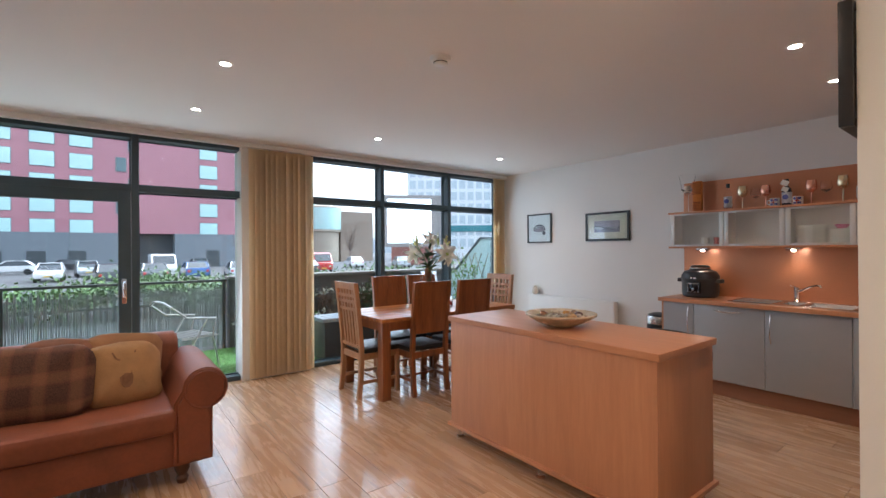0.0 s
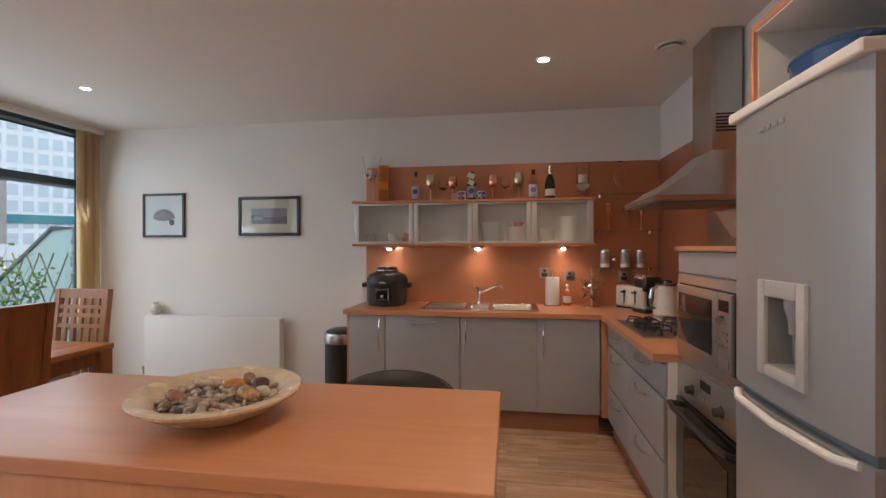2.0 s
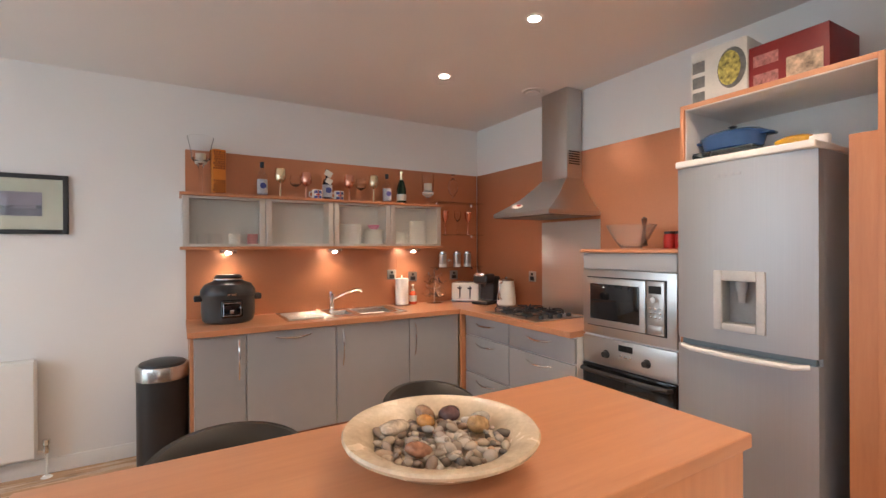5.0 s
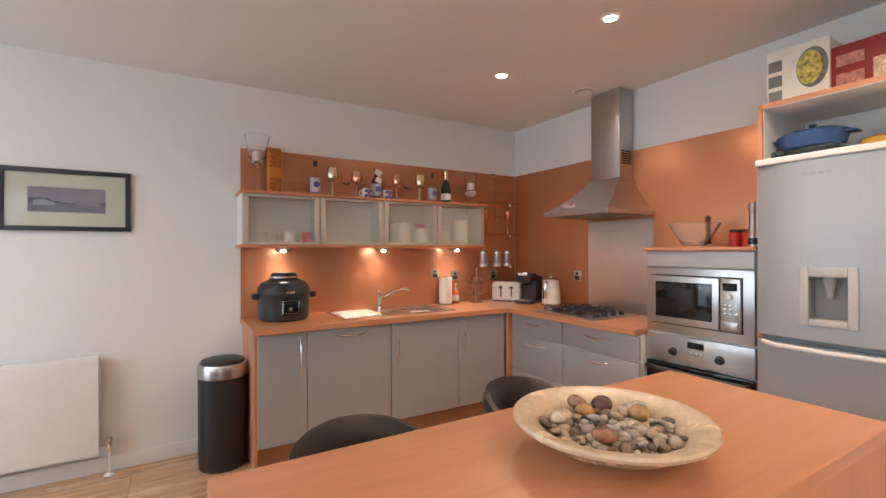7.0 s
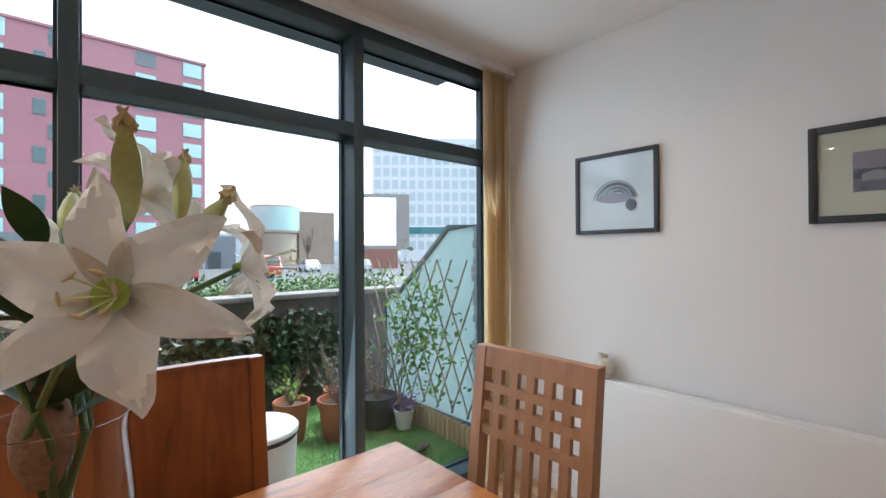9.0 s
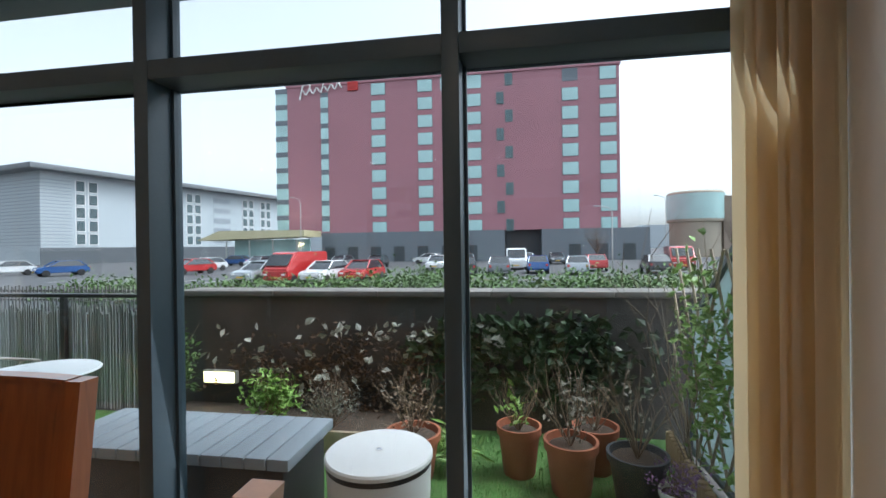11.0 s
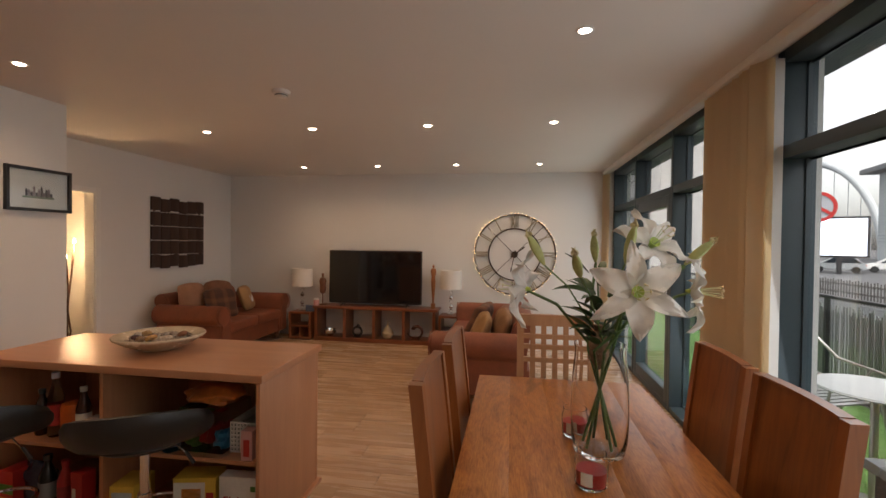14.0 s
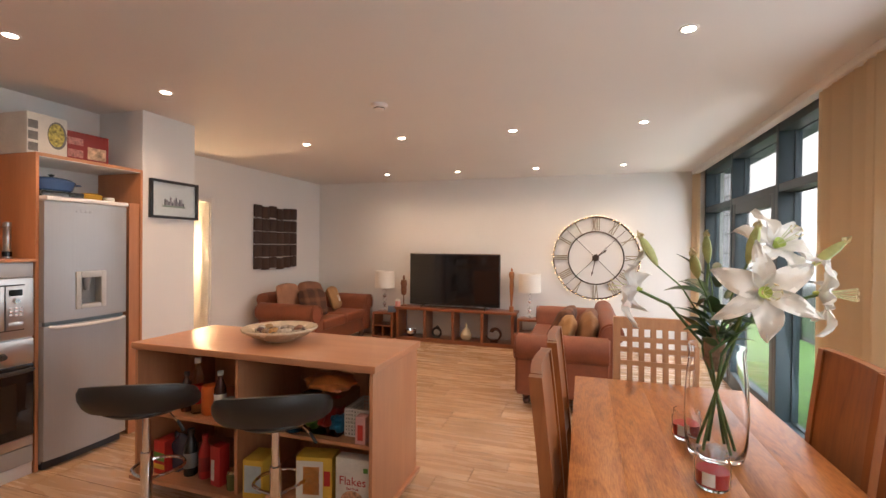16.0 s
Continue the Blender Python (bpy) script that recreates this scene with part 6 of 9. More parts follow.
rnd = random.Random(11)
rows = []
for i in range(240):
    a, q = rnd.uniform(0, 6.283), 0.156 * math.sqrt(rnd.random())
    rows.append((q * math.cos(a), q * math.sin(a), 0.957 + 0.020 * rnd.random() + 0.012 * (1 - q / 0.152), rnd.choice([rnd.uniform(0.006, 0.010), rnd.uniform(0.009, 0.016)])))
tagged(new("pebbles", mesh_of("pebbles", pebble_mesh(rnd, rows, 2.715, 3.48), pebble_material())), "small mixed brown and grey pebbles in the bowl", "pebbles", "", "stuff")
EGGS = [(0.075, 0.085, 0.03, (0.55, 0.46, 0.36), "large cream polished stone egg"), (0.075, 0.0, 0.026, (0.48, 0.24, 0.07), "amber polished stone egg"), (0.085, -0.075, 0.027, (0.10, 0.05, 0.05), "dark veined polished stone egg"),
        (-0.01, -0.10, 0.026, (0.42, 0.26, 0.12), "honey banded polished stone egg"), (-0.06, 0.09, 0.026, (0.30, 0.14, 0.08), "red-brown polished stone egg"), (0.02, -0.125, 0.024, (0.46, 0.42, 0.36), "pale polished stone egg"), (0.115, -0.02, 0.022, (0.28, 0.17, 0.10), "brown polished stone egg")]
for x, y, r, col, lb in EGGS:
    bm = pebble_mesh(rnd, [(x, y, 0.986, r * 0.95)], 2.715, 3.48)
    bmesh.ops.subdivide_edges(bm, edges=bm.edges, cuts=1, use_grid_fill=True, smooth=1.0)
    single("polished_stone", bm, plain("polished_" + lb.split()[0], col, 0.12, var=0.45, scale=60, bumps=0, coat=0.5), lb, "stone", "polished stones in the bowl")


def letters(text, size, material, parent, m, label="", thick=0.0006):
    cu = bpy.data.curves.new("lettering", "FONT")
    cu.body, cu.size, cu.extrude, cu.align_x = text, size, thick, "CENTER"
    src = bpy.data.objects.new("lettering_source", cu)
    scene.collection.objects.link(src)
    dg = bpy.context.evaluated_depsgraph_get()
    me = bpy.data.meshes.new_from_object(src.evaluated_get(dg))
    bpy.data.objects.remove(src)
    me.transform(m)
    me.materials.clear()
    me.materials.append(material)
    ob = new("lettering", me)
    ob.parent = parent
    return ob


FACE_E = Matrix.Rotation(radians(90), 4, "Z") @ Matrix.Rotation(radians(90), 4, "X")


def carton(label, at, turn, sx, sy, sz, mt, front=(), words=None):
    """A card box; its printed front looks +x."""
    t = thing("food_box", label, "food box", at, turn, "food on the island shelves")
    part("carton", B(-sx / 2, -sy / 2, 0, sx / 2, sy / 2, sz, bev=0.0015), mt, t)
    for nm, pts, m2 in front:
        part(nm, prism(bmesh.new(), pts, "x", sx / 2, sx / 2 + 0.0008), m2, t)
    for w, size, z, m2 in words or ():
        letters(w, size, m2, t, Matrix.Translation((sx / 2 + 0.0016, 0, z)) @ FACE_E)
    return t


S0, S1 = 0.1055, 0.4905
XF = 2.95
carton("white cereal box with red script lettering", (2.99, 4.165, S0), 4, 0.07, 0.19, 0.30, M_LABEL,
       [("cereal_picture", oval(0.0, 0.075, 0.068, 0.06), plain("cereal_print", (0.5, 0.28, 0.17), 0.5, var=0.6, scale=50, bumps=0)), ("green_badge", rect(0.06, 0.235, 0.085, 0.26), M_GREENP)],
       [("Flakes", 0.062, 0.165, M_RED), ("Red Fruit", 0.018, 0.14, M_RED)])
carton("yellow and white cereal biscuit box, opened", (2.96, 3.92, S0), 12, 0.12, 0.20, 0.27, M_YELLOW,
       [("white_panel", rect(-0.098, 0.02, 0.05, 0.25), M_LABEL), ("orange_panel", rect(-0.06, 0.07, 0.03, 0.22), plain("amber_print", (0.58, 0.22, 0.03), 0.5, var=0.4, scale=40, bumps=0)), ("red_panel", rect(0.055, 0.12, 0.09, 0.2), M_RED)])
carton("yellow food carton with a pale blue label", (2.97, 3.55, S0), 8, 0.16, 0.12, 0.21, M_YELLOW, [("label", rect(-0.05, 0.03, 0.05, 0.18), plain("pale_blue_label", (0.42, 0.52, 0.55), 0.5, var=0.2))])
carton("red drink carton with white stripe", (2.98, 3.27, S0), -6, 0.07, 0.075, 0.23, M_RED, [("stripe", rect(-0.03, 0.03, -0.005, 0.15), M_LABEL)])
carton("small pink food carton", (3.0, 4.21, S1), 3, 0.06, 0.055, 0.14, plain("pink_card", (0.55, 0.30, 0.28), 0.5), [("mark", rect(-0.015, 0.02, 0.015, 0.1), M_RED)])
carton("cream food carton with a brown print", (2.97, 3.345, S1), 5, 0.08, 0.09, 0.12, M_CREAM, [("print", rect(-0.03, 0.02, 0.03, 0.06), M_RED)])
carton("red and green food packet", (2.95, 2.84, S0), -4, 0.12, 0.09, 0.2, M_RED, [("green_band", rect(-0.045, 0.08, 0.045, 0.13), M_GREENP), ("yellow_band", rect(-0.045, 0.03, 0.045, 0.06), M_YELLOW)])


def food_bottle(y, h, r, z, mt, cap, lab, label, x=2.95):
    turned("food_bottle", label, "bottle", (x, y, z), [(0.0, 0.0), (r - 0.004, 0.0), (r, 0.008), (r, h * 0.6), (r * 0.6, h * 0.76), (r * 0.42, h * 0.82), (r * 0.42, h * 0.9)], mt,
           [("cap", [(r * 0.5, h * 0.9), (r * 0.5, h * 0.99), (0.0, h)], cap), ("label", [(r + 0.001, h * 0.18), (r + 0.001, h * 0.5)], lab)], 20, "bottles on the island shelves")


food_bottle(2.985, 0.24, 0.032, S1, plain("brown_sauce", (0.05, 0.02, 0.01), 0.2, bumps=0), M_BLACK, plain("pink_label", (0.55, 0.42, 0.42), 0.6), "dark bottle with a pale pink label")
food_bottle(3.07, 0.335, 0.036, S1, glass("olive_glass", (0.75, 0.8, 0.6), 0.02, 1.3), M_WHITE, M_RED, "tall oil bottle with white cap")
food_bottle(3.24, 0.27, 0.034, S1, plain("brown_sauce_b", (0.06, 0.02, 0.012), 0.2, bumps=0), M_WHITE, M_LABEL, "brown sauce bottle with white cap")
food_bottle(3.13, 0.26, 0.036, S0, M_RED, M_RED, plain("dark_red_label", (0.25, 0.02, 0.02), 0.5), "red sauce bottle on the island shelf")
food_bottle(3.02, 0.28, 0.04, S0, plain("dark_bottle", (0.02, 0.018, 0.015), 0.2, bumps=0), M_BLACK, plain("grey_label", (0.2, 0.2, 0.19), 0.6), "dark squash bottle on the island shelf")
single("orange_tub", lathe(bmesh.new(), [(0.0, 0.0), (0.05, 0.0), (0.055, 0.01), (0.055, 0.15), (0.05, 0.17), (0.0, 0.172)], 24, (2.93, 3.155, S1)), plain("orange_plastic", (0.62, 0.13, 0.02), 0.4, bumps=0.03), "orange plastic food tub", "tub")
turned("glass_jar", "glass storage jar with a metal lid", "jar", (2.98, 3.78, S1), [(0.0, 0.0), (0.045, 0.0), (0.05, 0.01), (0.05, 0.12), (0.042, 0.135)], M_CLEAR, [("lid", [(0.046, 0.135), (0.046, 0.16), (0.0, 0.163)], M_STEELY)])
turned("pickle_jar", "small glass jar with gold lid", "jar", (3.0, 3.385, S0), [(0.0, 0.0), (0.032, 0.0), (0.036, 0.01), (0.036, 0.085), (0.03, 0.095)], plain("pickle_green", (0.12, 0.12, 0.03), 0.15, bumps=0), [("lid", [(0.033, 0.095), (0.033, 0.112), (0.0, 0.114)], M_GOLD)], 20)
single("snack_bag", pillow(bmesh.new(), 2.93, 2.93, S0 + 0.11, 0.08, 0.17, 0.22, 0.6, 14, 0.5, 3), plain("dark_foil", (0.05, 0.06, 0.10), 0.25, 0.4, var=0.4, bumps=0.3, fine=30, dist=0.01), "crumpled dark foil snack bag", "bag")
single("blue_bag", pillow(bmesh.new(), 2.90, 3.63, S1 + 0.06, 0.24, 0.26, 0.12, 0.6, 16, 0.4, 5), M_TEALBAG, "crumpled blue plastic food bag", "bag")
single("orange_bag", pillow(bmesh.new(), 2.88, 3.95, S1 + 0.255, 0.2, 0.28, 0.09, 0.6, 16, 0.4, 8), plain("orange_foil", (0.55, 0.17, 0.04), 0.35, var=0.4, bumps=0.3, fine=30, dist=0.01), "orange crumpled bread bag on a tub", "bag")
single("food_tub", B(2.76, 3.82, S1, 3.0, 4.07, S1 + 0.21, bev=0.012, seg=3), glass("cloudy_tub", (0.75, 0.78, 0.8), 0.15, 1.2), "clear plastic tub of packets", "tub")
for k, (py, pz, mt, lb) in enumerate(((3.88, 0.05, M_GREENP, "green food packet in a plastic tub"), (3.95, 0.06, M_RED, "red food packet in a plastic tub"), (4.02, 0.05, M_TEALBAG, "blue food packet in a plastic tub"))):
    single("food_packet", pillow(bmesh.new(), 2.88, py, S1 + pz, 0.17, 0.075, 0.085, 0.6, 10, 0.5, 4 + k), mt, lb, "packet", "packets in the tub")


def basket(y0, y1, z, h, label, x0=2.80, x1=3.0):
    t = thing("basket", label, "basket", ((x0 + x1) / 2, (y0 + y1) / 2, z), 0, "white lattice baskets")
    hx, hy = (x1 - x0) / 2, (y1 - y0) / 2
    part("floor", B(-hx, -hy, 0, hx, hy, 0.004), M_MESH, t)
    for side in range(4):
        bm = bmesh.new()
        along = hy if side < 2 else hx
        n = max(3, int(2 * along / 0.016))
        for i in range(n + 1):
            s = -along + 2 * along * i / n
            if side < 2:
                x = (hx if side else -hx)
                box(bm, x - 0.002, s - 0.0035, 0.004, x + 0.002, s + 0.0035, h)
            else:
                y = (hy if side == 3 else -hy)
                box(bm, s - 0.0035, y - 0.002, 0.004, s + 0.0035, y + 0.002, h)
        for k in range(int(h / 0.02) + 1):
            zz = min(h - 0.006, 0.004 + k * 0.02)
            if side < 2:
                x = (hx if side else -hx)
                box(bm, x - 0.0025, -hy, zz, x + 0.0025, hy, zz + 0.007)
            else:
                y = (hy if side == 3 else -hy)
                box(bm, -hx, y - 0.0025, zz, hx, y + 0.0025, zz + 0.007)
        part("lattice_side", bm, M_MESH, t)


basket(4.085, 4.24, S1, 0.15, "white plastic lattice basket", 2.75, 2.96)
basket(3.29, 3.42, S1, 0.22, "tall white plastic lattice basket", 2.65, 2.85)


# ---- bar stools ----
def bar_stool(at, turn):
    t = thing("bar_stool", "black leather gas-lift bar stool with chrome stem", "stool", at, turn, "bar stools at the island")
    part("base", lathe(bmesh.new(), [(0.0, 0.0), (0.20, 0.0), (0.205, 0.006), (0.19, 0.014), (0.06, 0.03), (0.035, 0.05), (0.033, 0.06)], 40), M_CHROME, t)
    part("column", lathe(bmesh.new(), [(0.028, 0.05), (0.028, 0.40), (0.02, 0.402), (0.02, 0.66)], 24), M_CHROME, t)
    bm = tube(bmesh.new(), [(0.0, 0.0, 0.25), (-0.06, 0.08, 0.25), *[(-0.10 + 0.12 * math.cos(radians(a)) - 0.05, 0.13 * math.sin(radians(a)), 0.25) for a in range(75, 286, 15)], (-0.06, -0.08, 0.25), (0.0, 0.0, 0.25)], 0.009, 8)
    part("footrest", bm, M_CHROME, t)
    bm = lathe(bmesh.new(), [(0.0, 0.615), (0.09, 0.62), (0.17, 0.635), (0.21, 0.66), (0.205, 0.685), (0.15, 0.698), (0.0, 0.692)], 40)
    part("seat", bm, M_LEATHER, t)
    # wrap-around back, highest behind
    bm = bmesh.new()
    n = 24
    rings = []
    for i in range(n + 1):
        a = radians(-82 + 164 * i / n)
        s = math.cos(a * 90 / 82 * 0.98)
        top, bot = 0.715 + 0.125 * max(0.0, s) ** 0.6, 0.645 + 0.035 * max(0.0, s)
        r = 0.20 + 0.02 * max(0.0, s)
        ring = []
        for k in range(10):
            b = 2 * math.pi * k / 10
            zc, hz = (top + bot) / 2, max(0.026, (top - bot) / 2)
            rr = r + 0.030 * math.cos(b) + 0.22 * ((zc + hz * math.sin(b)) - 0.72)
            ring.append(bm.verts.new((rr * 1.08 * math.cos(a), rr * 1.26 * math.sin(a), zc + hz * math.sin(b))))
        rings.append(ring)
    for p, q in zip(rings, rings[1:]):
        for k in range(10):
            bm.faces.new((p[k], p[(k + 1) % 10], q[(k + 1) % 10], q[k]))
    bm.faces.new(rings[0][::-1])
    bm.faces.new(rings[-1])
    part("backrest", bm, M_LEATHER, t)
    part("lift_lever", tube(bmesh.new(), [(0.0, 0.02, 0.63), (0.03, 0.12, 0.62), (0.04, 0.17, 0.56)], 0.004, 6), M_CHROME, t)
    part("lever_grip", tube(bmesh.new(), [(0.04, 0.165, 0.575), (0.05, 0.20, 0.52)], [0.007, 0.009], 8), M_BLACK, t)


bar_stool((3.29, 3.08, 0), 28)
bar_stool((3.20, 3.83, 0), 30)

# ---- ceiling fittings ----
turned("smoke_alarm", "round white smoke alarm on the ceiling", "smoke alarm", (1.97, 3.79, H), [(0.0, -0.045), (0.03, -0.045), (0.04, -0.04), (0.042, -0.028), (0.06, -0.024), (0.065, 0.0), (0.0, 0.0)], M_WHITE, [("grille_band", [(0.0425, -0.036), (0.0435, -0.03)], M_BLACK)], 32)
turned("ceiling_vent", "round white extractor valve on the ceiling", "vent", (4.355, 1.705, H), [(0.0, -0.02), (0.05, -0.02), (0.055, -0.012), (0.05, -0.01)], M_WHITE, [("collar", [(0.062, -0.004), (0.075, -0.008), (0.085, 0.0), (0.0, 0.0)], M_WHITE)], 32)

# ---- ornament on the radiator ----
bm = lathe(bmesh.new(), [(0.0, 0.0), (0.03, 0.0), (0.045, 0.03), (0.05, 0.06), (0.04, 0.095), (0.022, 0.11), (0.03, 0.13), (0.02, 0.13), (0.0, 0.10)], 24, (5.47, 6.10, 0.7425))
single("ceramic_ornament", bm, plain("speckled_ceramic", (0.62, 0.58, 0.50), 0.35, var=0.25, scale=50, bumps=0.05), "small cream ceramic jug on the radiator", "ornament")


# ---- flowers on the table ----
M_LILY = plain("white_lily_petal", (0.86, 0.84, 0.81), 0.5, var=0.04, scale=20, bumps=0.12, fine=60)
_ln = M_LILY.node_tree
_lt, _lm = _ln.nodes.new("ShaderNodeBsdfTranslucent"), _ln.nodes.new("ShaderNodeMixShader")
_lt.inputs["Color"].default_value = (0.88, 0.88, 0.82, 1)
_lm.inputs[0].default_value = 0.35
_ln.links.new(_ln.nodes["Principled BSDF"].outputs[0], _lm.inputs[1])
_ln.links.new(_lt.outputs[0], _lm.inputs[2])
_ln.links.new(_lm.outputs[0], _ln.nodes["Material Output"].inputs["Surface"])
M_THROAT = plain("green_throat", (0.42, 0.55, 0.12), 0.5, bumps=0.05)
M_LEAF = plain("lily_leaf", (0.035, 0.075, 0.02), 0.42, var=0.35, scale=15, bumps=0.1)
M_STEM = plain("green_stem", (0.09, 0.16, 0.04), 0.45, var=0.2, bumps=0.05)
M_BUD = plain("pale_bud", (0.38, 0.42, 0.16), 0.5, var=0.3, scale=14, bumps=0.08)
M_STAMEN = plain("pale_stamen", (0.60, 0.66, 0.38), 0.5, bumps=0.02)
M_ANTHER = plain("pale_anther", (0.62, 0.52, 0.30), 0.7, bumps=0.1)
CX, CY, TZ = 3.27, 5.755, 0.7705


def petal(bm, m, length, width, curl, seed):
    n, k = 12, 6
    grid = []
    for i in range(n + 1):
        s = i / n
        w = width * math.sin(math.pi * min(1, s ** 0.8 * 0.97 + 0.03)) ** 0.75
        out = length * (0.25 * s + 0.75 * s ** 1.15)
        up = length * (0.62 * s - curl * s ** 2.6)
        row = []
        for j in range(k + 1):
            q = j / k * 2 - 1
            wave = 0.015 * math.sin(10 * s + seed + 3 * q) * abs(q) * (0.3 + s)
            row.append(bm.verts.new(m @ Vector((out, q * w / 2, up + 0.012 * q * q * (1 - s) + wave + 0.003 * (1 - abs(q)) * -1))))
        grid.append(row)
    low = []
    for row in grid:
        low.append([bm.verts.new(v.co - (m.to_3x3() @ Vector((0, 0, 0.0009)))) for v in row])
    for g, flip in ((grid, False), (low, True)):
        for a, b in zip(g, g[1:]):
            for j in range(k):
                f = (a[j], b[j], b[j + 1], a[j + 1])
                bm.faces.new(f[::-1] if flip else f)
    for side in (0, k):
        for i in range(n):
            bm.faces.new((grid[i][side], grid[i + 1][side], low[i + 1][side], low[i][side]))


def facing(at, way, spin=0):
    q = Vector(way).normalized().to_track_quat("Z", "X")
    return Matrix.Translation(at) @ q.to_matrix().to_4x4() @ Matrix.Rotation(radians(spin), 4, "Z")


def lily(at, way, size, spin, openness, parent):
    base = facing(at, way, spin)
    for i in range(6):
        bm = bmesh.new()
        m = base @ Matrix.Rotation(radians(60 * i), 4, "Z")
        petal(bm, m, size * (1.0 if i % 2 else 1.06), size * (0.52 if i % 2 else 0.38), openness, i * 1.7)
        part("petal", bm, M_LILY, parent)
    bm = lathe(bmesh.new(), [(0.004, -0.012), (0.008, 0.0), (0.014, 0.02), (0.018, 0.032), (0.006, 0.02), (0.0, 0.018)], 12)
    bmesh.ops.transform(bm, matrix=base, verts=bm.verts)
    part("throat", bm, M_THROAT, parent)
    bm, bm2 = bmesh.new(), bmesh.new()
    for i in range(6):
        a = radians(60 * i + 30)
        pts = [base @ Vector((0.3 * s * size * 0.5 * math.cos(a), 0.3 * s * size * 0.5 * math.sin(a), s * size * 0.72)) for s in (0.1, 0.5, 1.0)]
        tube(bm, pts, 0.0012, 5)
        e = pts[-1]
        d = (base.to_3x3() @ Vector((-math.sin(a), math.cos(a), 0))).normalized()
        tube(bm2, [e - d * 0.007, e, e + d * 0.007], [0.001, 0.0026, 0.001], 6)
    part("stamen", bm, M_STAMEN, parent)
    part("anther", bm2, M_ANTHER, parent)


def bud(at, way, size, parent):
    m = facing(at, way)
    bm = lathe(bmesh.new(), [(0.004, 0.0), (0.011, 0.02 * size), (0.016, 0.05 * size), (0.014, 0.08 * size), (0.007, 0.105 * size), (0.0, 0.115 * size)], 12)
    for v in bm.verts:
        a = math.atan2(v.co.y, v.co.x)
        f = 1 + 0.14 * math.cos(3 * a)
        v.co.x, v.co.y = v.co.x * f, v.co.y * f
    bmesh.ops.transform(bm, matrix=m, verts=bm.verts)
    part("bud", bm, M_BUD, parent)
    bm = bmesh.new()
    for k in range(3):
        petal(bm, m @ Matrix.Translation((0, 0, 0.09 * size)) @ Matrix.Rotation(radians(120 * k), 4, "Z") @ Matrix.Rotation(radians(-50), 4, "Y"), 0.03, 0.012, 0.1, k)
    part("bud_tip", bm, plain("pink_bud_tip", (0.55, 0.48, 0.26), 0.5), parent)


def leaf(bm, start, way, length, width, droop, roll=0.0):
    d = Vector(way).normalized()
    side = d.cross(Vector((0, 0, 1))).normalized()
    side = Matrix.Rotation(roll, 3, d) @ side
    n = 9
    rows, lows = [], []
    for i in range(n + 1):
        s = i / n
        c = Vector(start) + d * length * s + Vector((0, 0, -droop * s * s * length))
        w = width * math.sin(math.pi * (0.06 + 0.94 * s) ** 0.75) * 0.5
        up = side.cross(d) * 0.25 * w
        rows.append([bm.verts.new(c + side * w + up), bm.verts.new(c), bm.verts.new(c - side * w + up)])
        lows.append([bm.verts.new(v.co - Vector((0, 0, 0.0008))) for v in rows[-1]])
    for g, fl in ((rows, 0), (lows, 1)):
        for a, b in zip(g, g[1:]):
            for j in range(2):
                f = (a[j], b[j], b[j + 1], a[j + 1])
                bm.faces.new(f[::-1] if fl else f)
    for j in (0, 2):
        for i in range(n):
            bm.faces.new((rows[i][j], rows[i + 1][j], lows[i + 1][j], lows[i][j]))


vase = turned("glass_vase", "tall clear glass vase on the dining table", "vase", (CX, CY, TZ), [(0.0, 0.0), (0.07, 0.0), (0.088, 0.012), (0.098, 0.06), (0.102, 0.16), (0.097, 0.28), (0.088, 0.375), (0.092, 0.40), (0.089, 0.40), (0.085, 0.375), (0.094, 0.28), (0.099, 0.16), (0.094, 0.06), (0.075, 0.022), (0.0, 0.018)], M_CLEAR, (), 40)
flowers = thing("lily_bouquet", "bouquet of artificial white lilies in the vase", "flowers", (0, 0, 0))
A, Bm, C, D = Vector((3.320, 5.490, 1.368)), Vector((3.542, 5.804, 1.389)), Vector((3.275, 6.048, 1.371)), Vector((3.383, 5.883, 1.525))
lily(A, (-0.35, -1.0, 0.10), 0.14, 10, 0.66, flowers)
lily(Bm, (1.0, -0.12, 0.10), 0.15, 5, 0.70, flowers)
lily(C, (0.30, 1.0, 0.0), 0.14, 40, 0.58, flowers)
lily(D, (0.75, 0.35, 0.5), 0.135, 5, 0.60, flowers)
BUDS = [((3.336, 5.548, 1.454), (-0.1, -0.55, 1.0), 1.1), ((3.12, 5.76, 1.46), (-0.1, -0.05, 1.0), 1.0), ((3.438, 5.796, 1.469), (0.1, 0.2, 1.0), 1.15), ((3.280, 6.030, 1.462), (0.2, 0.75, 0.75), 1.1), ((3.42, 5.66, 1.42), (0.6, -0.3, 0.9), 0.9)]
for p, w, s in BUDS:
    bud(p, w, s, flowers)
feet = [(CX + 0.05, CY + 0.035), (CX + 0.04, CY - 0.05), (CX - 0.045, CY + 0.04), (CX - 0.02, CY - 0.055), (CX + 0.01, CY + 0.06), (CX - 0.055, CY - 0.01)]
heads = [A, Bm, C, D, Vector(BUDS[1][0]), Vector(BUDS[3][0])]
for (fx, fy), h in zip(feet, heads):
    neck = Vector((CX - (fx - CX) * 0.7, CY - (fy - CY) * 0.7, TZ + 0.38))
    mid = neck.lerp(h, 0.55) + Vector((0, 0, 0.04))
    part("stem", tube(bmesh.new(), [(fx, fy, TZ + 0.03), Vector((fx, fy, TZ + 0.03)).lerp(neck, 0.5), neck, mid, h - Vector((0, 0, 0.006))], 0.0055, 8), M_STEM, flowers)
